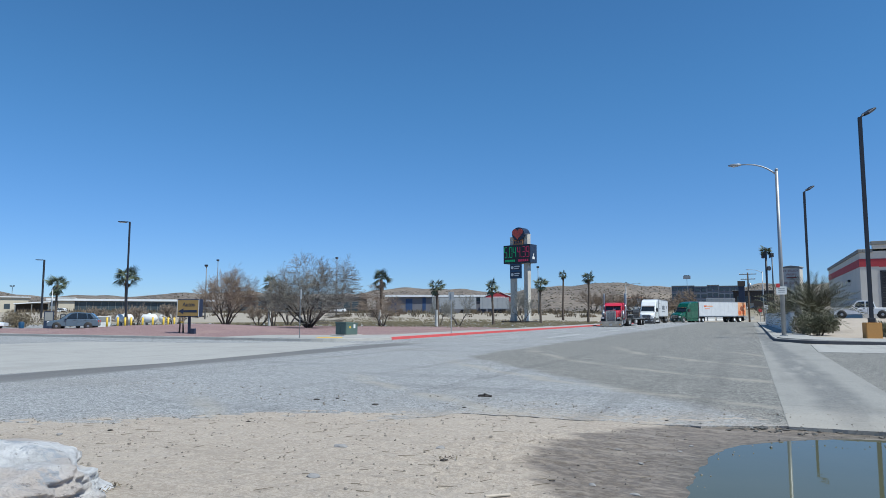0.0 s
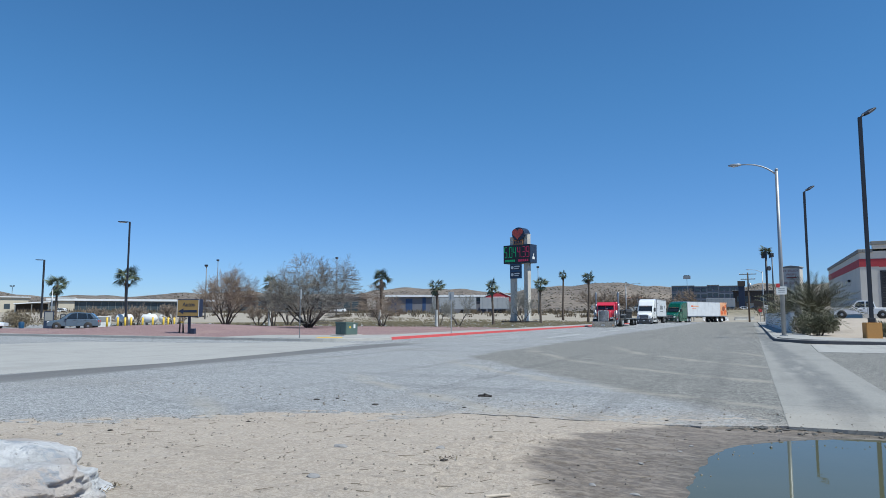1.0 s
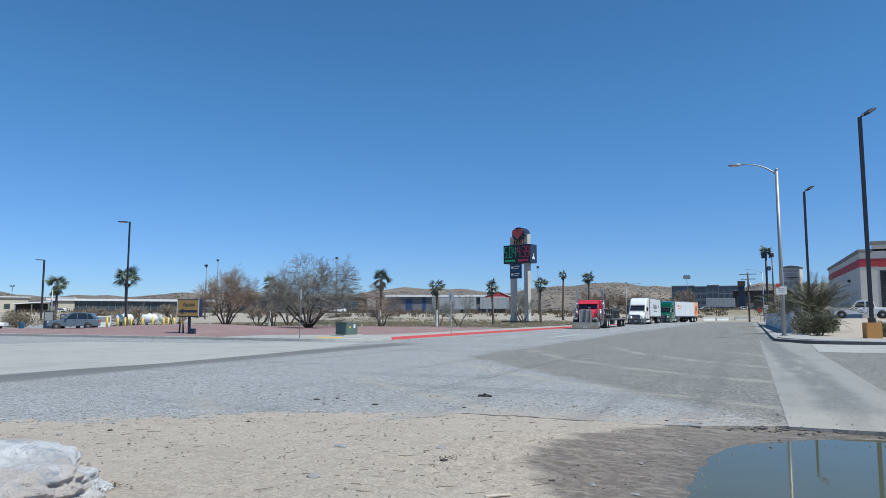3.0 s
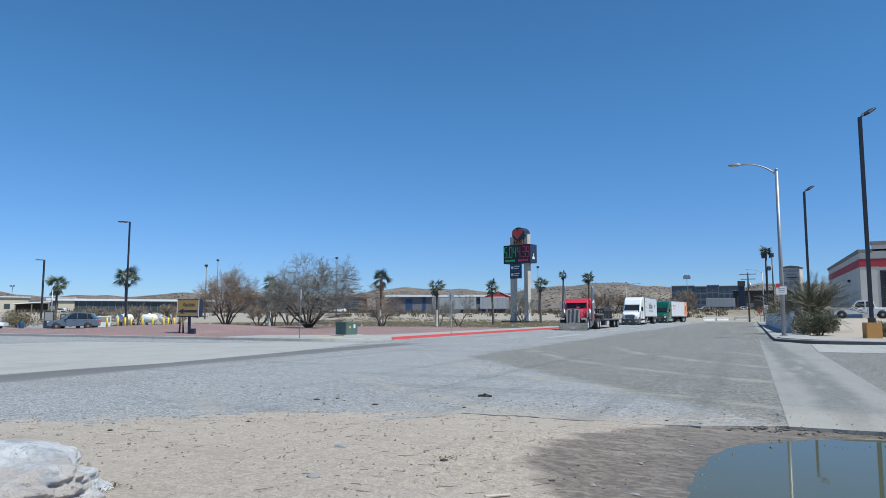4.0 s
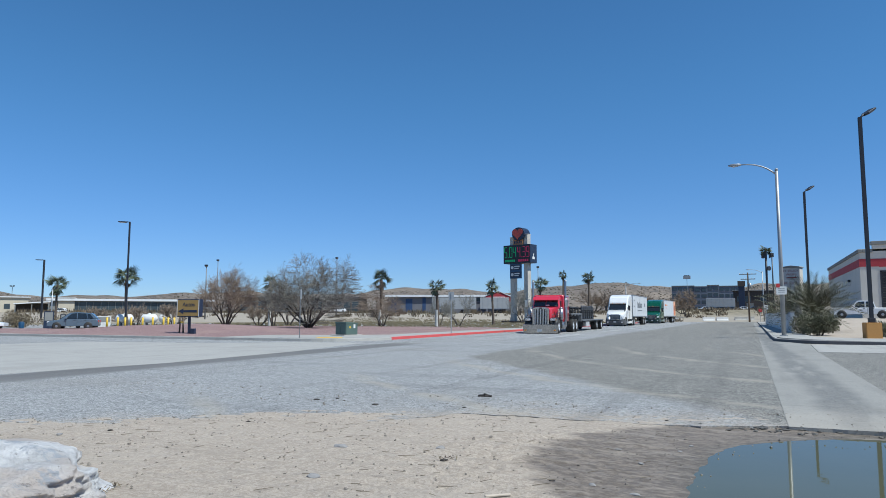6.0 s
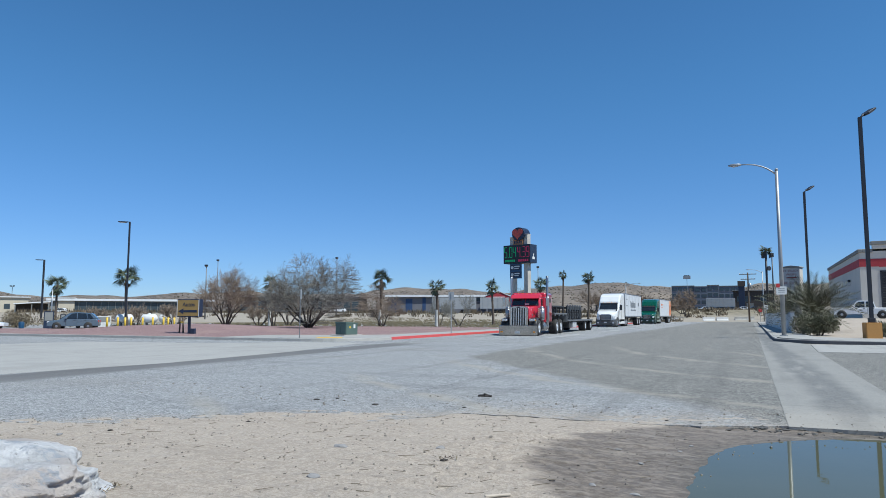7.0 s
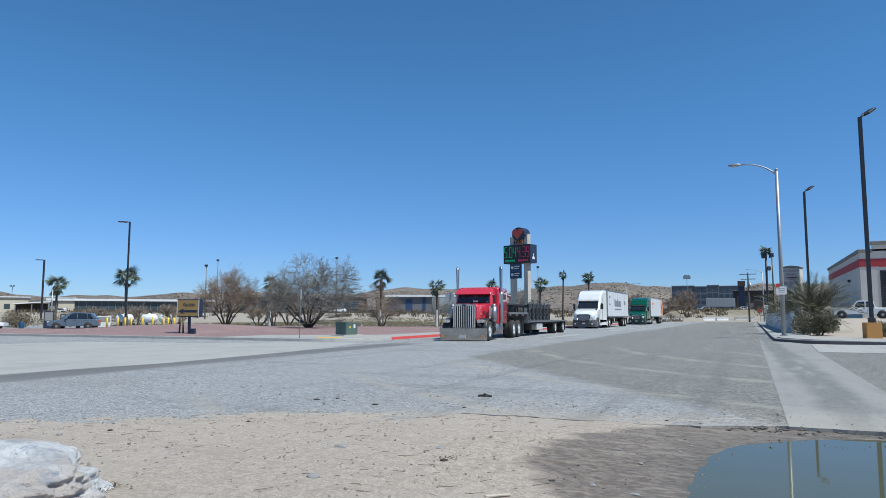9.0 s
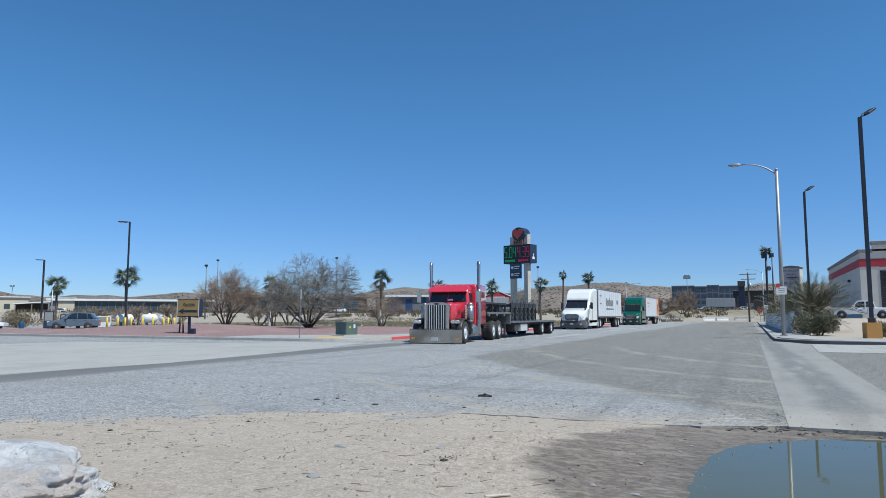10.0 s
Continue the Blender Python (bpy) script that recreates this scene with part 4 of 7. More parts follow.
    # black ring standing in for the shadow gap at the wheel arch
    def arch(b, s):
        rings = []
        for a in range(0, 181, 20):
            c, q = math.cos(radians(a)), math.sin(radians(a))
            y, z = 1.2 - 0.62 * c, 0.54 + 0.60 * q
            rings.append([(s * 1.05, y, z), (s * 1.215, y, z), (s * 1.215, y + 0.06 * c, z - 0.06 * q), (s * 1.05, y + 0.06 * c, z - 0.06 * q)])
        loft(b, rings)
    two("wheel_arch", arch, BLACK, t)
    # cab and high-roofed sleeper
    bm = NB()
    side = [(2.0, 0.62), (2.0, 2.02), (2.52, 2.74), (2.62, 3.0), (3.05, 3.55), (3.7, 3.86), (4.6, 3.98), (5.95, 4.02), (5.95, 0.62)]
    rings = []
    for x, k in ((-1.22, 0.0), (-1.20, 0.06), (-1.08, 0.16), (1.08, 0.16), (1.20, 0.06), (1.22, 0.0)):
        rings.append([(x, y + (0.16 - k) * (1.0 if y < 4 else -0.3 if y > 5 else 0), z - (0.16 - k) * (1.3 if z > 2.5 else 0)) for y, z in side])
    loft(bm, rings, smooth=False)
    cab = part("cab", soften(bm, 0.03, 2, 25), paint, t)
    bm = NB()
    a, b = (2.0, 2.06), (2.50, 2.70)
    front = [(-1.06, a[0] + 0.03, a[1]), (1.06, a[0] + 0.03, a[1]), (1.0, b[0] + 0.03, b[1]), (-1.0, b[0] + 0.03, b[1])]
    loft(bm, [[(x, y - 0.06, z + 0.03) for x, y, z in front], [(x, y + 0.05, z - 0.03) for x, y, z in front]], smooth=False)
    part("windshield", bm, DARKGLASS, cab, "dark wide windshield")
    for s in (-1, 1):
        bm = NB()
        prism(bm, [(2.5, 2.02), (2.72, 2.6), (3.35, 2.62), (3.35, 2.02)], s * 1.225 - 0.015, s * 1.225 + 0.015)
        part("side_window", bm, DARKGLASS, cab)
        bm = NB()
        prism(bm, [(2.25, 0.9), (2.25, 1.98), (3.4, 1.98), (3.4, 0.9)], s * 1.22 - 0.018, s * 1.22 + 0.018)
        door = part("door", soften(bm, 0.01, 1), paint, cab)
        bm = NB()
        box(bm, s * 1.245 - 0.012, s * 1.245 + 0.012, 3.2, 3.34, 1.62, 1.68)
        part("door_handle", bm, BLACK, door)
        bm = NB()
        box(bm, s * 1.225 - 0.012, s * 1.225 + 0.012, 3.52, 3.56, 0.8, 3.2)
        part("door_seam", bm, BLACK, cab)
    def mirror(b, s):
        loft(b, [[(s * 1.45 - 0.11, y, 1.95), (s * 1.45 + 0.11, y, 1.95), (s * 1.45 + 0.11, y, 2.55), (s * 1.45 - 0.11, y, 2.55)] for y in (2.2, 2.32)], smooth=False)
        tube(b, [(s * 1.2, 2.35, 2.3), (s * 1.38, 2.27, 2.35)], 0.03, 6)
    two("mirror", mirror, BLACK, t)
    def hoodmirror(b, s):
        box(b, s * 1.12 - 0.07, s * 1.12 + 0.07, 0.85, 0.92, 1.85, 2.1)
        tube(b, [(s * 1.0, 1.0, 1.7), (s * 1.12, 0.9, 1.9)], 0.015, 6)
    two("hood_mirror", hoodmirror, BLACK, t)
    for x in (-0.7, -0.25, 0, 0.25, 0.7):
        bm = NB()
        lathe(bm, [(0, 0.05), (0.04, 0.04), (0.06, 0.015)], 10, "z")
        part("roof_light", bm, AMBER, cab, at=pose(x, 2.57, 2.84, 40))
    def fairing(b, s):
        prism(b, [(2.1, 0.32), (2.1, 0.86), (5.8, 0.86), (5.8, 0.32)], s * 1.12, s * 1.22)
        box(b, s * 1.22 - 0.06, s * 1.22 + 0.02, 2.3, 2.9, 0.5, 0.56)
    two("side_fairing", fairing, paint, t)
    two("tank_step", lambda b, s: box(b, s * 1.2 - 0.05, s * 1.2 + 0.04, 2.25, 3.3, 0.58, 0.66), BLACK, t)
    two("side_extender", lambda b, s: box(b, s * 1.18 - 0.03, s * 1.18 + 0.03, 5.93, 6.32, 0.75, 3.85), BLACK, t, "black rubber side extender")
    bm = cone(NB(), (0, 6.9, 0.98), (0, 6.9, 1.12), 0.5, 0.5, 20)
    part("fifth_wheel", bm, FRAME, t)
    two("mud_flap", lambda b, s: box(b, s * 0.93 - 0.3, s * 0.93 + 0.3, 8.14, 8.16, 0.22, 1.0), BLACK, t)
    for s in (-1, 1):
        wheel(t, s * 1.05, 1.2, 0.52, 0.30, STEEL)
        wheel(t, s * 0.93, 6.3, 0.52, 0.56, ALLOY)
        wheel(t, s * 0.93, 7.6, 0.52, 0.56, ALLOY)
    return t


def van_trailer(label):
    """A box trailer; the kingpin is at its origin."""
    t = thing("box_trailer", label, "trailer")
    bm = NB()
    box(bm, -1.28, 1.28, -0.5, 13.0, 1.16, 4.06)
    part("body", soften(bm, 0.03, 2), VAN, t)
    for s in (-1, 1):
        for i in range(10):
            bm = NB()
            y = 0.6 + i * 1.22
            box(bm, s * 1.284 - 0.006, s * 1.284 + 0.006, y - 0.02, y + 0.02, 1.3, 3.98)
            part("panel_seam", bm, VAN, t)
        bm = NB()
        box(bm, s * 1.285 - 0.02, s * 1.285 + 0.02, -0.5, 13.0, 1.12, 1.27)
        part("bottom_rail", bm, STEEL, t)
        bm = NB()
        box(bm, s * 1.285 - 0.02, s * 1.285 + 0.02, -0.5, 13.0, 3.98, 4.07)
        part("top_rail", bm, STEEL, t)
    bm = NB()
    for s in (-1, 1):
        box(bm, s * 0.5 - 0.05, s * 0.5 + 0.05, 1.0, 12.9, 0.98, 1.15)
        box(bm, s * 0.5 - 0.08, s * 0.5 + 0.08, 8.3, 12.4, 0.62, 0.98)
    part("beam", bm, FRAME, t)
    two("landing_leg", lambda b, s: (box(b, s * 0.85 - 0.06, s * 0.85 + 0.06, 2.3, 2.42, 0.3, 1.15), box(b, s * 0.85 - 0.15, s * 0.85 + 0.15, 2.2, 2.52, 0.27, 0.31)), STEEL, t)
    bm = NB()
    box(bm, -1.15, 1.15, 12.9, 13.0, 0.45, 0.56)
    for s in (-1, 1):
        box(bm, s * 0.6 - 0.05, s * 0.6 + 0.05, 12.9, 12.98, 0.5, 1.15)
    part("rear_guard", bm, STEEL, t)
    two("mud_flap", lambda b, s: box(b, s * 0.93 - 0.3, s * 0.93 + 0.3, 12.3, 12.32, 0.2, 1.0), BLACK, t)
    for y in (9.6, 11.2):
        for s in (-1, 1):
            wheel(t, s * 0.95, y, 0.50, 0.56, ALLOY)
    return t


def livery(t, rows):
    """Plain bars on the east side of a trailer: (y0, y1, z0, z1, material)."""
    for y0, y1, z0, z1, m in rows:
        bm = NB()
        box(bm, 1.279, 1.294, y0, y1, z0, z1)
        part("livery_bar", bm, m, t)


red_tractor = classic_tractor()
red_trailer = step_deck_trailer()
red_load = deck_load()
white_tractor = aero_tractor("white high-roofed sleeper tractor unit", WHITE, mat("grey_bumper", (0.06, 0.06, 0.065), (0.1, 0.1, 0.1), 0.5), STEEL)
white_trailer = van_trailer("white box trailer with large grey livery bars")
livery(white_trailer, [(3.5 + i * 0.6, 3.96 + i * 0.6, 2.35, 3.2 if i in (0, 3) else 3.0, GREYINK) for i in range(7)] + [(3.6, 7.8, 1.95, 2.1, GREYINK), (9.8, 10.9, 2.6, 3.05, GREYINK), (0.2, 1.1, 3.3, 3.42, GREYINK), (0.2, 1.1, 2.5, 2.62, GREYINK)])
green_tractor = aero_tractor("dark green high-roofed sleeper tractor unit", GREEN, mat("green_black_bumper", (0.01, 0.05, 0.035), (0.02, 0.02, 0.02), 0.45), CHROME)
green_trailer = van_trailer("white box trailer with an orange picture at the rear")
ORANGE = mat("orange_print", (0.72, 0.20, 0.05), (0.55, 0.10, 0.04), 0.45, scale=2)
PEACH = mat("peach_print", (0.75, 0.42, 0.24), (0.62, 0.26, 0.12), 0.45, scale=2)
livery(green_trailer, [(10.6, 12.9, 1.3, 3.95, PEACH), (1.0, 1.7, 3.0, 3.3, ORANGE), (1.8, 3.4, 3.05, 3.25, PEACH), (1.2, 2.6, 2.6, 2.7, ORANGE)])
for y, z, r, m in ((11.1, 1.9, 0.45, ORANGE), (12.2, 2.0, 0.5, ORANGE), (11.7, 2.7, 0.5, mat("dark_print", (0.30, 0.10, 0.05), None, 0.5)), (12.4, 3.2, 0.35, ORANGE)):
    part("printed_fruit", cone(NB(), (1.28, y, z), (1.30, y, z), r, r, 18), m, green_trailer)


# ---- plants ----
BARK = mat("grey_brown_bark", (0.075, 0.06, 0.05), (0.035, 0.028, 0.024), 0.9, scale=6, fine=40, bump=0.5)
TWIG = mat("bare_grey_twig", (0.25, 0.24, 0.21), (0.15, 0.143, 0.125), 0.9, scale=1.2)
TWIG_RUST = mat("bare_rust_twig", (0.29, 0.225, 0.17), (0.18, 0.14, 0.11), 0.9, scale=1.2)
THIN_LEAF = mat("grey_green_leaflet", (0.085, 0.10, 0.05), (0.05, 0.06, 0.032), 0.8, scale=1.5)
PALM_LEAF = mat("palm_leaf", (0.115, 0.135, 0.075), (0.06, 0.075, 0.042), 0.6, scale=4)
DEAD_LEAF = mat("dead_palm_leaf", (0.16, 0.115, 0.07), (0.09, 0.065, 0.04), 0.9, scale=4)
PALM_BARK = mat("palm_bark", (0.135, 0.10, 0.075), (0.06, 0.047, 0.037), 0.95, scale=5, fine=30, bump=0.6)
SHRUB_LEAF = mat("dusty_shrub_leaf", (0.085, 0.095, 0.05), (0.15, 0.135, 0.085), 0.8, scale=1.6, fine=9)
DATE_LEAF = mat("date_palm_leaf", (0.058, 0.068, 0.036), (0.115, 0.105, 0.064), 0.65, scale=1.0, fine=6)


class Sticks:
    """Collects thin tapered rods and leaf blades into one mesh."""

    def __init__(self):
        self.v, self.f = [], []

    def rod(self, a, b, ra, rb, seg=4):
        d = (b - a).normalized()
        u = d.orthogonal().normalized()
        w = d.cross(u)
        o = len(self.v)
        for p, r in ((a, ra), (b, rb)):
            for i in range(seg):
                t = 2 * math.pi * i / seg
                self.v.append(p + (u * math.cos(t) + w * math.sin(t)) * r)
        for i in range(seg):
            j = (i + 1) % seg
            self.f.append((o + i, o + j, o + seg + j, o + seg + i))

    def blade(self, a, b, side, up=0.0):
        """A folded leaf from a to b, half as wide as side."""
        o = len(self.v)
        m = (a + b) / 2
        self.v += [a, m + side, b, m - side, m + Vector((0, 0, up))]
        self.f += [(o, o + 1, o + 4), (o + 1, o + 2, o + 4), (o + 2, o + 3, o + 4), (o + 3, o, o + 4)]

    def mesh(self, name, material):
        me = bpy.data.meshes.new(name)
        me.from_pydata([tuple(p) for p in self.v], [], self.f)
        me.materials.append(material)
        me.update()
        return me


def ball_dir(rnd):
    while True:
        v = Vector((rnd.uniform(-1, 1), rnd.uniform(-1, 1), rnd.uniform(-1, 1)))
        if 0.1 < v.length < 1:
            return v.normalized()


def bare_tree(name, label, at, height, spread, seed, twig=TWIG, stems=4, leaves=0, depth=6, group="", thin=0.009, flat=0.0, low=0):
    """A many-stemmed desert tree: stout leaning stems that fork again and again into fine twigs."""
    rnd = random.Random(seed)
    t = thing(name, label, "tree", pose(*at), group)
    trunk, fine, leaf = Sticks(), Sticks(), Sticks()

    def grow(p, d, length, r, level):
        n = 3
        for i in range(n):
            d = (d + ball_dir(rnd) * (0.15 + 0.04 * level) + Vector((0, 0, 0.02 - flat * 0.03 * level))).normalized()
            d.z = max(d.z, -0.05)
            q = p + d * length / n
            dst = trunk if level < 2 else fine
            dst.rod(p, q, max(r, thin), max(r * 0.86, thin), 6 if level < 2 else 3)
            p, r = q, r * 0.86
            if level >= 1 and rnd.random() < 0.82 and level < depth:
                s = (d + ball_dir(rnd) * (0.6 + 0.25 * flat)).normalized()
                grow(p, s, length * (0.6 + 0.2 * flat), r * 0.55, max(level + 1, depth - 2))
        if level >= depth:
            for _ in range(leaves):
                c = p + ball_dir(rnd) * 0.16
                leaf.blade(c, c + ball_dir(rnd) * 0.13, ball_dir(rnd) * 0.035, 0.01)
            return
        for _ in range(2 if level else 3):
            s = (d + Vector((rnd.uniform(-1, 1), rnd.uniform(-1, 1), rnd.uniform(-0.4, 0.55))) * 0.55).normalized()
            s.z = max(s.z, -0.15)
            grow(p, s, length * rnd.uniform(0.66, 0.9), r * 0.66, level + 1)

    lean = 1.25 * spread / max(height, 0.1)
    for i in range(stems):
        a = 2 * math.pi * (i + rnd.uniform(-0.3, 0.3)) / stems
        d = Vector((math.cos(a) * lean, math.sin(a) * lean, 1.0)).normalized()
        grow(Vector((math.cos(a) * 0.12, math.sin(a) * 0.12, -0.1)), d, height * rnd.uniform(0.26, 0.34), height * 0.018 + 0.03, 0)
    for i in range(low):
        a = 2 * math.pi * rnd.random()
        grow(Vector((0, 0, 0.15)), Vector((math.cos(a), math.sin(a), 0.42)).normalized(), height * 0.34, height * 0.016 + 0.02, 1)
    top = sorted(v.z for v in fine.v)[int(len(fine.v) * 0.995)]
    k = height / top
    reach = sorted(math.hypot(v.x, v.y) for v in fine.v)[int(len(fine.v) * 0.97)]
    kx = spread / reach
    for s in (trunk, fine, leaf):
        s.v = [Vector((v.x * kx, v.y * kx, v.z * k)) for v in s.v]
    part("trunk", trunk.mesh("trunk", BARK), None, t)
    tagged(part("twiggery", fine.mesh("twiggery", twig), None, t, "fine bare twigs"), kind="stuff")
    if leaf.f:
        part("foliage", leaf.mesh("foliage", THIN_LEAF), None, t, "sparse grey-green leaflets")
    return t


def fan_frond(material, droop):
    s = Sticks()
    p = Vector((0, 0, 0))
    tip = Vector((0.62, 0, 0.10 - droop * 0.2))
    s.rod(p, tip, 0.022, 0.012, 4)
    for i in range(17):
        a = radians(-98 + 196 * i / 16)
        ln = 0.80 - 0.22 * abs(i - 8) / 8
        e = tip + Vector((math.cos(a) * ln, math.sin(a) * ln, -droop * 0.38 - 0.14 * abs(math.sin(a))))
        w = Vector((-math.sin(a), math.cos(a), 0)) * 0.033
        s.blade(tip, e, w, 0.03)
    return s.mesh("frond", material)


FRONDS = [fan_frond(PALM_LEAF, 0.2), fan_frond(PALM_LEAF, 0.8), fan_frond(PALM_LEAF, 1.3)]
WHITEWASH = mat("whitewashed_bark", (0.55, 0.54, 0.51), (0.36, 0.345, 0.32), 0.9, scale=4, fine=25)
DEADFROND = fan_frond(DEAD_LEAF, 1.2)


def fan_palm(at, height, size=1.0, seed=0, thick=0.17, spread=(-38, 50), pale=0.0):
    rnd = random.Random(seed)
    t = thing("fan_palm", "fan palm with a rough trunk and a small round crown", "palm tree", pose(*at), "fan palms round the truck stop")
    top = height - 0.75 * size
    bm = NB()
    rings = []
    n = 14
    for i in range(n + 1):
        z = -0.1 + (top + 0.1) * i / n
        r = thick * (1.35 - 0.5 * min(i / 4, 1)) * (1 + 0.10 * ((i % 2) - 0.5))
        bx, by = 0.10 * math.sin(z * 0.5 + seed), 0.08 * math.sin(z * 0.4 + seed * 2)
        rings.append([(bx + r * math.cos(k * math.pi / 5), by + r * math.sin(k * math.pi / 5), z) for k in range(10)])
    loft(bm, rings)
    part("trunk", bm, PALM_BARK, t)
    cx, cy = 0.10 * math.sin(top * 0.5 + seed), 0.08 * math.sin(top * 0.4 + seed * 2)
    for i in range(24):
        up = rnd.uniform(*spread) if i > 5 else rnd.uniform(35, 78)
        k = size * rnd.uniform(0.62, 0.95)
        m = pose(cx, cy, top + rnd.uniform(-0.1, 0.15), 0, 0, i * 137.5 + rnd.uniform(-25, 25)) @ pose(0, 0, 0, rnd.uniform(-35, 35), -up, 0) @ Matrix.Scale(k, 4)
        part("frond", FRONDS[i % 3], None, t, at=m)
    for i in range(5):
        m = pose(cx, cy, top - 0.2 - 0.25 * rnd.random(), 0, 0, rnd.uniform(0, 360)) @ pose(0, 0, 0, 0, rnd.uniform(55, 80), 0) @ Matrix.Scale(size * 0.55, 4)
        part("dead_frond", DEADFROND, None, t, at=m)
    if pale:
        part("trunk_paint", lathe(NB(), [(-0.05, thick * 1.42), (pale * 0.5, thick * 1.1), (pale, thick * 1.05)], 12, "z", caps=False), WHITEWASH, t, "whitewashed lower trunk")
    return t


def feather_frond(length, bend, seed):
    rnd = random.Random(seed)
    s = Sticks()
    n = 22
    prev = Vector((0, 0, 0))
    for i in range(1, n + 1):
        u = i / n
        q = Vector((length * (u - 0.12 * bend * u * u), 0, length * (0.62 * u - 0.62 * bend * u * u)))
        s.rod(prev, q, 0.022 * (1 - u * 0.8) + 0.004, 0.022 * (1 - u * 0.8) + 0.003, 3)
        if u > 0.16:
            d = (q - prev).normalized()
            for sd in (-1, 1):
                ln = length * 0.24 * (1.05 - abs(u - 0.5)) * rnd.uniform(0.8, 1.1)
                e = q + (d * 0.62 + Vector((0, sd * 0.72, 0.32 + rnd.uniform(-0.25, 0.1)))).normalized() * ln
                s.blade(q, e, d * 0.036, 0.015)
        prev = q
    return s.mesh("frond", DATE_LEAF)


def date_palm(at, seed, scale=1.0, label="low date palm with long arching dusty fronds", count=40):
    rnd = random.Random(seed)
    t = thing("date_palm", label, "palm tree", pose(*at))
    meshes = [feather_frond(4.2, b, i) for i, b in enumerate((0.5, 0.7, 0.9, 1.1))]
    bm = lathe(NB(), [(-0.1, 0.40), (0.3, 0.42), (0.7, 0.34), (1.0, 0.18)], 14, "z")
    part("stump", bm, PALM_BARK, t)
    for i in range(count):
        lift = rnd.uniform(-62, -22) if i % 3 else rnd.uniform(-24, 4)
        m = pose(rnd.uniform(-0.2, 0.2), rnd.uniform(-0.2, 0.2), 0.75, 0, 0, i * 137.5) @ pose(0, 0, 0, rnd.uniform(-15, 15), lift, 0) @ Matrix.Scale(scale * rnd.uniform(0.72, 1.05), 4)
        part("frond", meshes[rnd.randrange(4)], None, t, at=m)
    return t


def shrub(at, rx, ry, h, seed, count=2600, label="dense dusty green shrub on the sandy bed", leafmat=None, size=0.055, name="shrub"):
    rnd = random.Random(seed)
    t = thing(name, label, "shrub", pose(*at))
    s, b = Sticks(), Sticks()
    lobes = [(rnd.uniform(-0.55, 0.55), rnd.uniform(-0.55, 0.55), rnd.uniform(0.25, 0.62), rnd.uniform(0.28, 0.5)) for _ in range(11)]
    for cx, cy, cz, r in lobes:
        b.rod(Vector((cx * rx * 0.2, cy * ry * 0.2, -0.05)), Vector((cx * rx, cy * ry, cz * h)), 0.03, 0.01, 4)
    for i in range(count):
        cx, cy, cz, r = lobes[i % len(lobes)]
        d = ball_dir(rnd) * (r * rnd.uniform(0.55, 1.08))
        p = Vector(((cx + d.x) * rx, (cy + d.y) * ry, max((cz + d.z * 0.8) * h, 0.02)))
        s.blade(p, p + (d.normalized() + ball_dir(rnd) * 0.8).normalized() * size * 2.4, ball_dir(rnd) * size * 0.55, 0.01)
        if i % 9 == 0:
            b.rod(Vector((cx * rx, cy * ry, cz * h * 0.8)), p, 0.008, 0.004, 3)
    part("stems", b.mesh("stems", BARK), None, t)
    part("foliage", s.mesh("foliage", leafmat or SHRUB_LEAF), None, t)
    return t


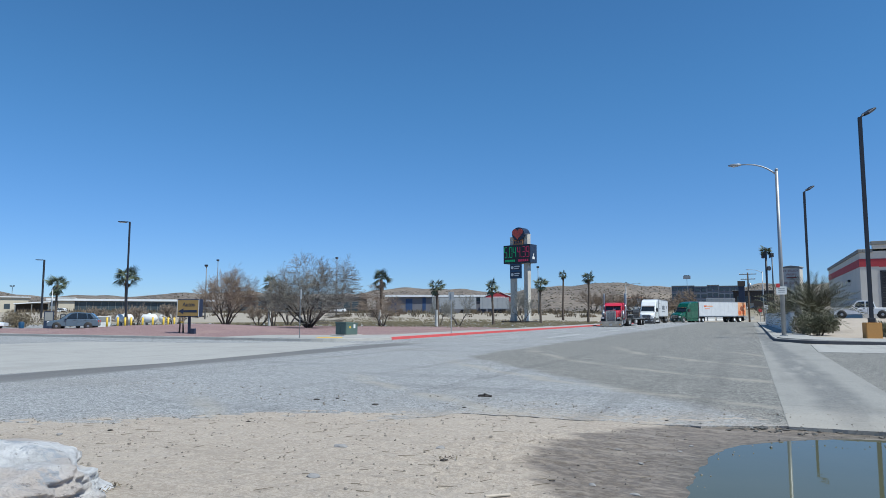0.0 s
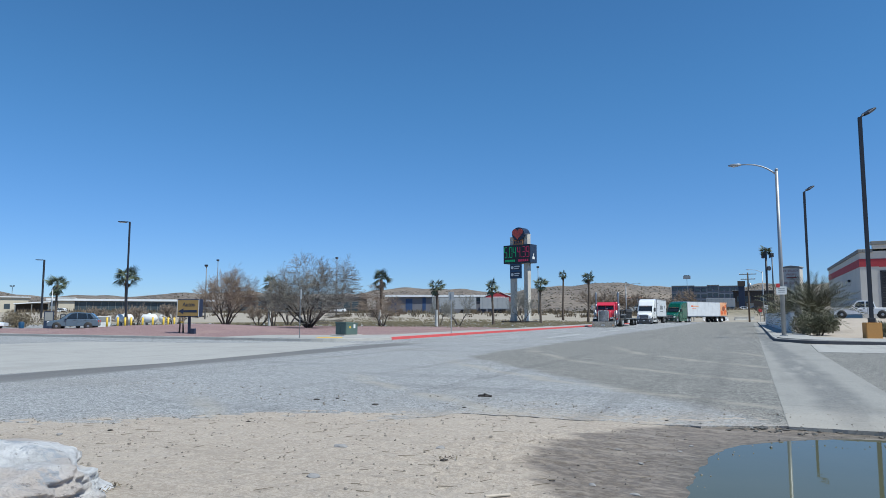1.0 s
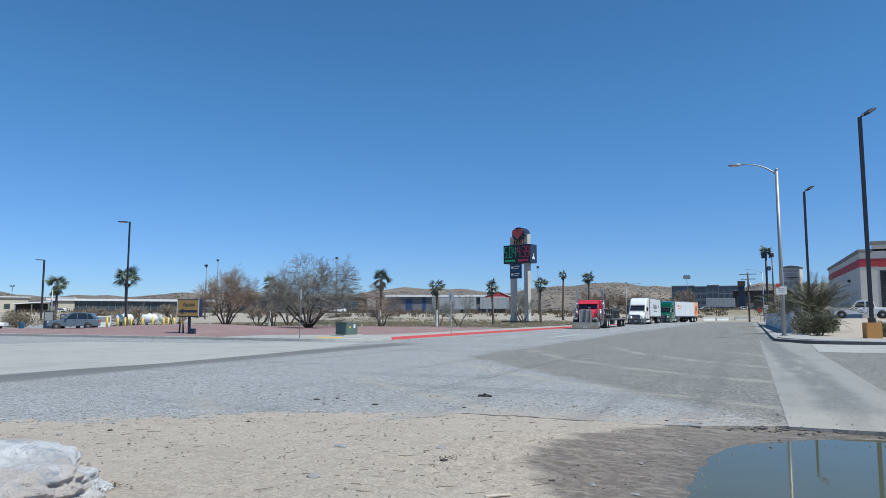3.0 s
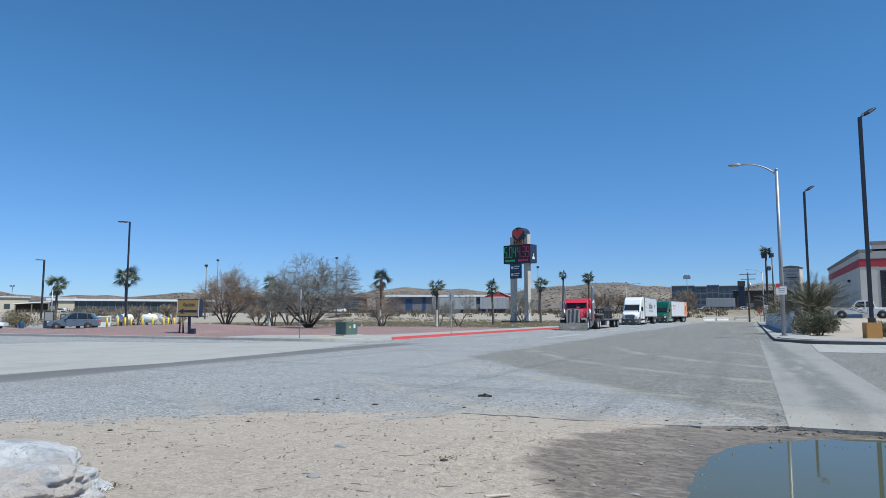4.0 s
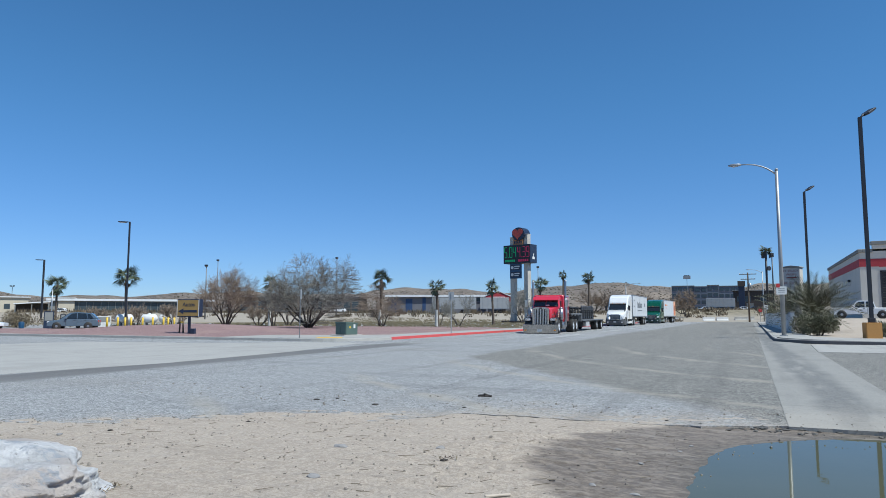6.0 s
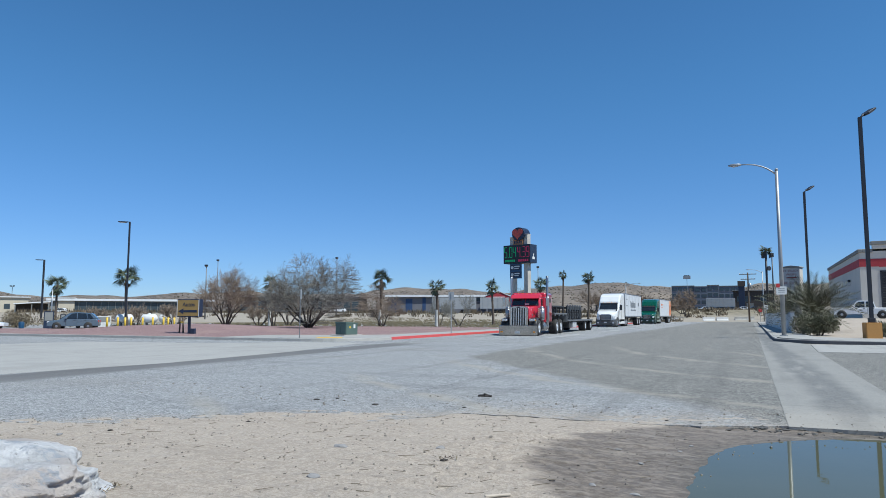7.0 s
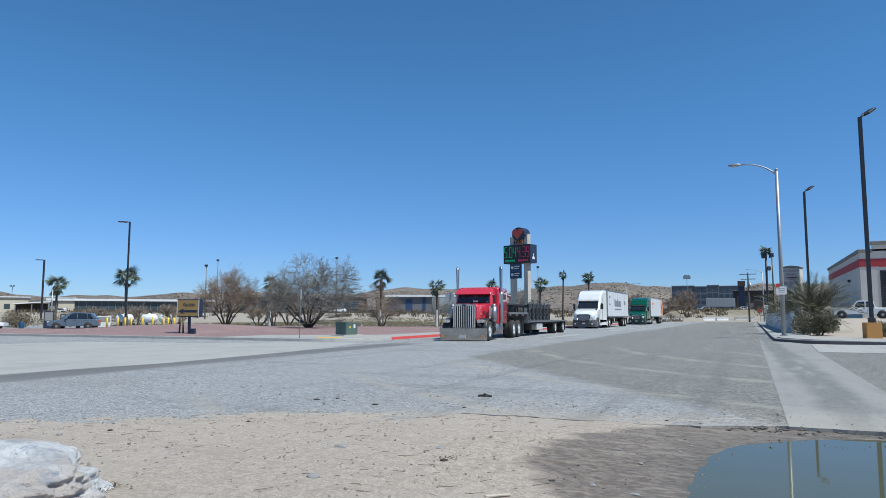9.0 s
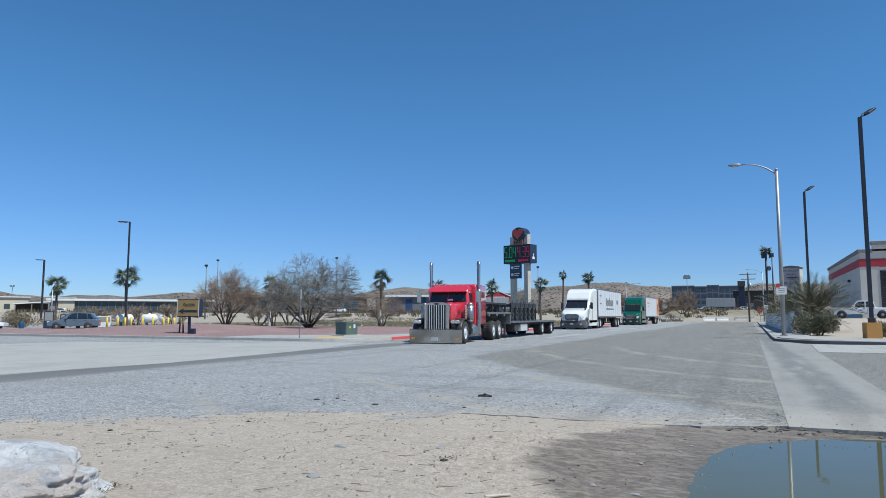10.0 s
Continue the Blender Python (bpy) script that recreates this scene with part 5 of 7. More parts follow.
def build_plants():
    for x, y, h, s, k in ((-32.7, 71.7, 5.3, 1.0, 1), (-32.2, 89.1, 6.1, 1.05, 2), (-32.8, 114.7, 7.7, 1.35, 3), (-35.0, 139.0, 9.9, 0.95, 4), (-26.8, 124.9, 9.1, 1.25, 5), (-38.7, 69.3, 6.35, 1.15, 6), (-52.1, 66.6, 6.1, 1.1, 7), (-69.3, 61.1, 7.3, 1.55, 8), (-87.2, 65.2, 6.8, 1.6, 9)):
        fan_palm((x, y, ground_height(x, y)), h, s, k, 0.17 + 0.03 * (h > 7), (-28, 34) if k == 8 else (-45, 48), 2.0 if k in (6, 7, 1) else 0.0)
    bare_tree("mesquite_tree", "wide bare mesquite tree with many dark stems", (-39.5, 56.5, bed_height(-39.5, 56.5)), 6.6, 5.4, 11, TWIG, 9, 0, 6, "", 0.0078, 0.5, 2)
    bare_tree("desert_tree", "bare rust-brown shrubby tree with fanned stems", (-46.8, 53.1, bed_height(-46.8, 53.1)), 5.6, 3.3, 12, TWIG_RUST, 8, 0, 6, "", 0.0075, 0.35)
    bare_tree("desert_tree", "low bare brown tree with a crooked trunk", (-38.0, 68.6, 0.05), 4.9, 3.6, 13, TWIG_RUST, 3, 0, 6, "", 0.009, 0.9, 1)
    bare_tree("desert_tree", "small bare grey tree beside a palm", (-49.5, 64.0, 0.05), 4.2, 2.0, 14, TWIG, 3, 0, 5)
    bare_tree("desert_tree", "bare rust-brown shrubby tree", (-52.0, 70.0, 0.05), 4.9, 3.4, 15, TWIG_RUST, 6, 0, 5, "", 0.010, 0.6)
    for i, (x, y, h, r) in enumerate(((-36.0, 79.5, 3.6, 1.8), (-32.0, 76.5, 3.9, 1.9), (-37.0, 118.0, 6.0, 3.2), (-41.0, 130.0, 5.6, 3.4))):
        bare_tree("desert_tree", "thin bare roadside tree", (x, y, ground_height(x, y)), h, r, 20 + i, TWIG, 3, 0, 5)
    bare_tree("desert_tree", "bare brown tree beyond the road end", (-14.1, 174.3, ground_height(-14.1, 174.3)), 6.6, 4.2, 31, TWIG_RUST, 3, 0, 6, "", 0.014, 0.8)
    for i, (x, y, h, r) in enumerate(((-36.5, 176.5, 5.6, 5.0), (-31.5, 178.0, 5.9, 5.0), (-27.0, 180.0, 5.2, 4.5), (-21.0, 184.0, 4.4, 4.5), (-16.5, 190.0, 4.0, 4.0))):
        bare_tree("desert_tree", "dense bare brown tree on the far verge", (x, y, ground_height(x, y)), h, r, 41 + i, TWIG_RUST, 5, 0, 5, "far verge trees", 0.016)
    for i, (x, y) in enumerate(((-73, 66), (-62.5, 62), (-79, 70), (-90, 74), (-58, 72))):
        bare_tree("desert_shrub", "low bare rust-brown shrub", (x, y, ground_height(x, y)), 2.6, 2.0, 60 + i, TWIG_RUST, 6, 0, 5, "bare shrubs by the tanks")
    # bed along the east pavement
    date_palm((3.9, 54.6, ground_height(3.9, 54.6)), 3, 0.86, count=64)
    date_palm((4.2, 92.0, ground_height(4.2, 92.0)), 8, 1.15, "dusty date palm behind the low block wall", 30)
    shrub((3.75, 48.0, ground_height(3.95, 48.0)), 1.25, 1.5, 1.5, 4, 6200)
    shrub((2.95, 50.4, ground_height(3.1, 50.4)), 0.75, 1.2, 1.35, 5, 2600, size=0.045)
    shrub((6.9, 46.2, ground_height(6.9, 46.2)), 0.75, 1.3, 1.0, 8, 1600)
    shrub((3.2, 113.0, ground_height(3.2, 113)), 1.4, 6.0, 3.0, 9, 2600, size=0.09)
    # tufts of dry grass on the verge beyond the gravel
    rnd = random.Random(5)
    s = Sticks()
    for _ in range(5200):
        y = rnd.uniform(62, 135)
        x = rnd.uniform(-78, -20.6)
        p = Vector((x, y, ground_height(x, y)))
        for _ in range(4):
            q = p + Vector((rnd.uniform(-0.2, 0.2), rnd.uniform(-0.2, 0.2), 0))
            s.blade(q, q + Vector((rnd.uniform(-0.15, 0.15), rnd.uniform(-0.15, 0.15), rnd.uniform(0.1, 0.32))), Vector((0.03, 0.02, 0)), 0)
    tagged(new("dry_grass", s.mesh("dry_grass", mat("straw_grass", (0.22, 0.18, 0.11), (0.12, 0.102, 0.058), 0.9, scale=0.3, fine=3, space="World"))), "straw-coloured dry grass tufts on the verge", "grass", kind="stuff")
    # brown brush on the far banks
    s = Sticks()
    for _ in range(1300):
        a, r = radians(rnd.uniform(-56, 6)), rnd.uniform(152, 330)
        x, y = r * math.sin(a), r * math.cos(a)
        if -6 < x < 1.5 and y < 235 or x > -13 and y < 172:
            continue
        p = Vector((x, y, ground_height(x, y)))
        w = rnd.uniform(0.5, 1.5)
        for _ in range(26):
            q = p + Vector((rnd.gauss(0, w * 0.5), rnd.gauss(0, w * 0.5), -0.1))
            s.blade(q, q + Vector((rnd.gauss(0, 0.3), rnd.gauss(0, 0.3), w * rnd.uniform(0.4, 1.1))), Vector((rnd.uniform(0.03, 0.09), rnd.uniform(-0.06, 0.06), 0)), 0.02)
    tagged(new("bank_brush", s.mesh("bank_brush", mat("bank_brush", (0.20, 0.15, 0.10), (0.10, 0.082, 0.052), 0.95, scale=0.15, fine=1.5, space="World"))), "dry brown brush on the far banks", "brush", kind="stuff")
    # dark scrub spotted over the hills
    s = Sticks()
    for _ in range(11000):
        a, r = radians(rnd.uniform(-60, 14)), rnd.uniform(330, 1180)
        x, y = r * math.sin(a), r * math.cos(a)
        p = Vector((x, y, ground_height(x, y)))
        w = rnd.uniform(0.4, 1.3)
        for _ in range(3):
            q = p + Vector((rnd.uniform(-w, w) * 0.5, rnd.uniform(-w, w) * 0.5, -0.3))
            s.blade(q, q + Vector((rnd.uniform(-0.5, 0.5), rnd.uniform(-0.5, 0.5), w)), Vector((w * 0.6, rnd.uniform(-0.4, 0.4), 0)), 0.2)
    tagged(new("hill_scrub", s.mesh("hill_scrub", mat("hill_scrub", (0.085, 0.082, 0.05), (0.15, 0.125, 0.08), 0.95, scale=0.02, fine=0.3, space="World"))), "dark desert scrub spotted over the hills", "scrub", kind="stuff")


build_plants()


# ---- poles, lamps and signs ----
GALV = mat("galvanised_steel", (0.40, 0.41, 0.42), (0.30, 0.31, 0.32), 0.5, 0.55, scale=2)
MASTGREY = mat("weathered_mast_steel", (0.20, 0.21, 0.22), (0.14, 0.145, 0.15), 0.6, 0.3, scale=2)
DARKPOLE = mat("dark_bronze_pole", (0.018, 0.02, 0.028), (0.03, 0.032, 0.04), 0.45, scale=1)
WOOD = mat("weathered_pole_wood", (0.17, 0.125, 0.09), (0.10, 0.075, 0.055), 0.9, scale=3)
SIGNWHITE = mat("sign_white", (0.72, 0.72, 0.70), None, 0.5)
SIGNRED = mat("sign_red", (0.55, 0.04, 0.04), None, 0.45)
NAVY = mat("navy_sign_metal", (0.012, 0.022, 0.05), (0.02, 0.03, 0.06), 0.4)
BLUEPANEL = mat("blue_sign_panel", (0.015, 0.06, 0.13), (0.02, 0.08, 0.16), 0.4)


def street_lamp(at, height, reach, label, turn=180.0):
    t = thing("street_lamp", label, "street lamp", pose(*at))
    part("base_plate", soften(box(NB(), -0.2, 0.2, -0.2, 0.2, 0, 0.05), 0.01, 1), GALV, t)
    part("pole", cone(NB(), (0, 0, 0.04), (0, 0, height), 0.125, 0.085, 16), GALV, t)
    part("cap", lathe(NB(), [(height, 0.10), (height + 0.08, 0.09), (height + 0.13, 0.03)], 12, "z"), GALV, t)
    c, s = math.cos(radians(turn)), math.sin(radians(turn))
    pts = [(c * reach * u, s * reach * u, height - 0.25 + 0.75 * (1 - (1 - u) ** 2.6)) for u in (0, 0.12, 0.25, 0.4, 0.6, 0.8, 1.0)]
    part("arm", tube(NB(), pts, [0.052, 0.048, 0.045, 0.042, 0.04, 0.036, 0.034], 10), GALV, t)
    bm = NB()
    loft(bm, [[(x, y, z) for y, z in rounded(-w, w, -h, h, h * 0.8)] for x, w, h in ((-0.05, 0.07, 0.05), (0.12, 0.14, 0.08), (0.45, 0.15, 0.07), (0.66, 0.06, 0.03))])
    head = part("lamp_head", bm, GALV, t, at=pose(c * reach, s * reach, height + 0.5, 0, 0, turn))
    part("lens", lathe(NB(), [(-0.12, 0.05), (-0.09, 0.11), (-0.05, 0.12)], 12, "z"), LAMP, head, at=pose(0.35, 0, 0))
    return t


def lot_light(at, height, turn, tilt=0.0, reach=0.9, thick=0.13, label="tall dark bronze lot light on a square pole"):
    t = thing("lot_light", label, "lamp post", pose(*at))
    bm = box(NB(), -thick, thick, -thick, thick, 0, height)
    part("pole", soften(bm, 0.02, 2), DARKPOLE, t)
    part("base_cover", soften(box(NB(), -thick * 1.7, thick * 1.7, -thick * 1.7, thick * 1.7, 0, 0.25), 0.02, 1), DARKPOLE, t)
    m = pose(0, 0, height - 0.05, 0, 0, turn) @ pose(0, 0, 0, 0, -tilt, 0)
    part("arm", tube(NB(), [(0, 0, 0), (0.25, 0, 0.03), (0.4, 0, 0.05)], 0.05, 8), DARKPOLE, t, at=m)
    bm = NB()
    loft(bm, [[(x, y, z) for y, z in rounded(-w, w, -h, h, 0.04)] for x, w, h in ((0.35, 0.14, 0.06), (0.5, 0.24, 0.07), (0.35 + reach, 0.24, 0.06), (0.42 + reach, 0.2, 0.03))], smooth=False)
    head = part("lamp_head", bm, DARKPOLE, t, at=m)
    part("lens", box(NB(), 0.55, 0.3 + reach, -0.19, 0.19, -0.08, -0.068), LAMP, head)
    return t


def mast_light(at, height, label="tall thin grey mast with small floodlights", heads=2):
    t = thing("light_mast", label, "lamp post", pose(*at), "far light masts")
    part("mast", cone(NB(), (0, 0, 0), (0, 0, height), 0.14, 0.08, 10), MASTGREY, t)
    w = 0.9 if heads > 1 else 0.35
    part("crossbar", box(NB(), -w, w, -0.05, 0.05, height - 0.1, height), GALV, t)
    for i in range(heads):
        x = (i - (heads - 1) / 2) * 1.5 / max(heads - 1, 1)
        part("floodlight", soften(box(NB(), x - 0.3, x + 0.3, -0.3, 0.15, height, height + 0.35), 0.04, 1), DARKPOLE, t)
    return t


def post_sign(at, height, turn, w, h, face, label, name="road_sign", bars=(), octagon=False):
    t = thing(name, label, "sign", pose(at[0], at[1], at[2], 0, 0, turn))
    bm = box(NB(), -0.03, 0.03, -0.012, 0.012, 0, height)
    box(bm, -0.03, -0.022, -0.03, 0.012, 0, height)
    part("post", bm, GALV, t)
    if octagon:
        o = [(w / 2 * 1.08 * math.cos(radians(22.5 + 45 * i)), height - h / 2 + h / 2 * 1.08 * math.sin(radians(22.5 + 45 * i))) for i in range(8)]
        part("panel", prism(NB(), o, -0.045, -0.035, "y"), face, t)
    else:
        part("panel", prism(NB(), rounded(-w / 2, w / 2, height - h, height, 0.03), -0.045, -0.035, "y"), face, t)
    for x0, x1, z0, z1, m in bars:
        part("printed_bar", box(NB(), x0, x1, -0.05, -0.045, height - h + z0, height - h + z1), m, t)
    return t


SEGMENTS = {"0": "abcdef", "3": "abcdg", "4": "bcfg", "5": "acdfg", "9": "abcdfg"}


def led_digits(text, w, h, r):
    """Digits of seven straight strokes, in the x-z plane from z = 0, centred."""
    bm = NB()
    lines = {"a": (0, h, w, h), "b": (w, h / 2, w, h), "c": (w, 0, w, h / 2), "d": (0, 0, w, 0), "e": (0, 0, 0, h / 2), "f": (0, h / 2, 0, h), "g": (0, h / 2, w, h / 2)}
    steps = [0.32 if c == "." else w + 0.26 for c in text]
    x = -sum(steps) / 2 + 0.13
    for c, st in zip(text, steps):
        if c == ".":
            box(bm, x, x + r, -0.006, 0.0, -r / 2, r / 2)
        for k in SEGMENTS.get(c, ""):
            x0, z0, x1, z1 = lines[k]
            g = 0.03
            if z0 == z1:
                box(bm, x + g, x + w - g, -0.006, 0.0, z0 - r / 2, z0 + r / 2)
            else:
                box(bm, x + x0 - r / 2, x + x0 + r / 2, -0.006, 0.0, z0 + g, z1 - g)
        x += st
    return bm


def price_sign():
    t = thing("price_sign", "tall fuel price sign on two pale pillars", "sign", pose(-39.2, 123.6, ground_height(-39.2, 123.6), 0, 0, -15))
    stucco = concrete_material("pale_stucco", (0.52, 0.48, 0.42))
    for x, top in ((-1.44, 15.9), (1.57, 16.3)):
        bm = box(NB(), x - 0.42, x + 0.42, -0.55, 0.55, 0, top)
        box(bm, x - 0.5, x + 0.5, -0.63, 0.63, 0, 0.9)
        box(bm, x - 0.46, x + 0.46, -0.59, 0.59, top, top + 0.15)
        part("pillar", soften(bm, 0.02, 1), stucco, t)
    part("planter", soften(box(NB(), -3.2, 2.9, -1.6, 1.6, 0, 0.35), 0.04, 1), mat("dark_stone_planter", (0.07, 0.06, 0.055), None, 0.9), t)
    cab = part("price_cabinet", soften(box(NB(), -2.95, 2.95, -1.18, 1.18, 11.0, 14.45), 0.05, 2), NAVY, t, "navy cabinet with lit fuel prices")
    screen = mat("led_screen", (0.01, 0.011, 0.013), None, 0.35)
    part("screen", box(NB(), -2.85, -0.05, -1.195, -1.18, 11.1, 14.35), screen, cab)
    part("screen", box(NB(), 0.05, 2.85, -1.195, -1.18, 11.1, 14.35), screen, cab)
    for text, x, m in (("5.04", -1.45, mat("green_led", (0.02, 0.42, 0.15), (0.015, 0.34, 0.12), 0.4, emit=0.12)), ("4.39", 1.45, mat("red_led", (0.55, 0.025, 0.10), (0.45, 0.02, 0.08), 0.4, emit=0.12))):
        part("price_digits", led_digits(text, 0.56, 1.9, 0.13), m, cab, at=pose(x, -1.2, 12.15))
        for i in range(5):
            part("fuel_name_bar", box(NB(), x - 1.1 + i * 0.46, x - 0.76 + i * 0.46, -1.204, -1.196, 11.3, 11.72), m, cab)
    white = SIGNWHITE
    part("side_emblem", box(NB(), 2.95, 2.965, -0.45, 0.35, 11.7, 12.15), white, cab)
    part("side_emblem", box(NB(), 2.95, 2.965, -0.12, 0.1, 12.15, 12.75), white, cab)
    # heart emblem on top with a gold name panel
    heart = [(1.15 * (math.sin(a) ** 3), 0.072 * (13 * math.cos(a) - 5 * math.cos(2 * a) - 2 * math.cos(3 * a) - math.cos(4 * a)) + 0.1) for a in [2 * math.pi * i / 40 for i in range(40)]]
    back = part("emblem_box", soften(prism(NB(), [(0.25 + 1.4 * math.cos(radians(a)), 16.5 + 1.25 * math.sin(radians(a))) for a in range(0, 360, 15)], -1.0, 1.0, "y"), 0.05, 1), NAVY, t)
    part("heart", prism(NB(), [(0.1 + u, 16.5 + v) for u, v in heart], -1.06, -1.0, "y"), mat("heart_red", (0.42, 0.035, 0.05), (0.55, 0.10, 0.05), 0.4), back)
    panel = part("name_panel", soften(box(NB(), -1.02, 1.05, -0.72, 0.5, 14.45, 15.9), 0.03, 1), mat("gold_orange", (0.42, 0.20, 0.07), (0.35, 0.13, 0.06), 0.45), t)
    for i in range(5):
        part("name_bar", box(NB(), -0.85 + i * 0.36, -0.6 + i * 0.36, -0.735, -0.72, 14.75, 15.2), NAVY, panel)
    low = part("service_panel", soften(box(NB(), -1.75, 0.75, -0.85, -0.6, 8.2, 10.98), 0.03, 1), BLUEPANEL, t, "blue panel of services")
    for z0, z1 in ((9.75, 10.75), (8.4, 9.45)):
        part("service_plate", box(NB(), -1.6, 0.6, -0.865, -0.85, z0, z1), NAVY, low)
        part("service_mark", cone(NB(), (-1.2, -0.866, (z0 + z1) / 2), (-1.2, -0.875, (z0 + z1) / 2), 0.3, 0.3, 16), white, low)
        part("service_bar", box(NB(), -0.75, 0.4, -0.875, -0.866, (z0 + z1) / 2 + 0.08, (z0 + z1) / 2 + 0.3), white, low)
        part("service_bar", box(NB(), -0.75, 0.2, -0.875, -0.866, (z0 + z1) / 2 - 0.28, (z0 + z1) / 2 - 0.1), white, low)
    part("meter_box", soften(box(NB(), 1.6, 2.3, -0.9, -0.6, 0.35, 1.7), 0.02, 1), SIGNWHITE, t)


def autos_sign():
    t = thing("direction_sign", "gold sign reading Autos with an arrow", "sign", pose(-32.85, 33.9, bed_height(-32.85, 33.9), 0, 0, 14))
    part("post", box(NB(), -0.07, 0.07, -0.06, 0.06, 0, 1.2), NAVY, t)
    part("footing", soften(box(NB(), 0.12, 0.42, -0.12, 0.12, -0.02, 0.32), 0.02, 1), NAVY, t)
    cab = part("cabinet", soften(box(NB(), -0.78, 0.78, -0.22, 0.22, 1.06, 2.18), 0.02, 2), NAVY, t)
    gold = mat("gold_sign_face", (0.34, 0.225, 0.075), (0.29, 0.19, 0.06), 0.45)
    part("face", box(NB(), -0.72, 0.72, -0.235, -0.22, 1.12, 2.12), gold, cab, "gold face plate")
    two("trim", lambda b, s: box(b, s * 0.745 - 0.02, s * 0.745 + 0.02, -0.24, -0.22, 1.08, 2.16), SIGNWHITE, cab)
    me = words("Autos", 0.35, 0.004)
    me.materials.append(NAVY)
    part("lettering", me, None, cab, at=pose(0.05, -0.242, 1.84))
    part("arrow", prism(NB(), [(-0.66, 1.42), (-0.30, 1.60), (-0.30, 1.48), (0.62, 1.50), (0.62, 1.34), (-0.30, 1.36), (-0.30, 1.24)], -0.245, -0.236, "y"), NAVY, cab)
    stakes = thing("stake_pair", "two weathered brown stakes behind the sign", "stake", pose(-33.9, 34.3, bed_height(-33.9, 34.3), 0, 0, 30))
    for x in (-0.12, 0.12):
        part("stake", cone(NB(), (x, 0, -0.05), (x * 0.6, 0.02, 1.3), 0.055, 0.045, 8), WOOD, stakes)
    part("tie", box(NB(), -0.13, 0.13, -0.03, 0.03, 0.62, 0.72), mat("yellow_tie", (0.5, 0.36, 0.06), None, 0.7), stakes)


def utility_pole(at, height):
    t = thing("utility_pole", "weathered wooden utility pole with two crossarms", "utility pole", pose(*at))
    part("pole", cone(NB(), (0, 0, -0.1), (0, 0, height), 0.19, 0.13, 12), WOOD, t)
    for z, w in ((height - 0.35, 1.6), (height - 1.35, 1.35)):
        arm = part("crossarm", box(NB(), -w, w, -0.2, -0.08, z - 0.07, z + 0.07), WOOD, t)
        for x in (-0.95, -0.5, 0.5, 0.95):
            part("insulator", lathe(NB(), [(0, 0.04), (0.05, 0.07), (0.12, 0.06), (0.18, 0.03)], 8, "z"), SIGNWHITE, arm, at=pose(x * w, -0.14, z + 0.07))
    part("transformer", cone(NB(), (0.35, -0.25, height - 3.2), (0.35, -0.25, height - 2.2), 0.26, 0.26, 14), GALV, t)
    return t


def mono_palm(at, height, crown=True):
    t = thing("cell_tower", "dark cell tower disguised as a palm" if crown else "dark slim cell tower pole", "cell tower", pose(*at))
    part("mast", cone(NB(), (0, 0, 0), (0, 0, height), 0.27 if crown else 0.15, 0.21 if crown else 0.11, 14), DARKPOLE, t)
    n = 3 if crown else 2
    for i in range(n):
        m = pose(0, 0, height - 1.5, 0, 0, 120 * i + 20)
        part("antenna", box(NB(), 0.75, 0.88, -0.35, 0.35, -0.8, 0.6) if crown else box(NB(), 0.14, 0.32, -0.18, 0.18, 0.6, 1.4), DARKPOLE, t, at=m)
    if crown:
        rnd = random.Random(2)
        for i in range(30):
            m = pose(0, 0, height - 0.6 + rnd.uniform(-0.6, 0.4), 0, 0, i * 137.5) @ pose(0, 0, 0, 0, rnd.uniform(-50, 25), 0) @ Matrix.Scale(1.1, 4)
            part("frond", FRONDS[i % 2], None, t, at=m)
        part("dish", cone(NB(), (0.3, -0.4, height - 4.6), (0.6, -0.7, height - 4.6), 0.45, 0.5, 14), DARKPOLE, t)
    return t


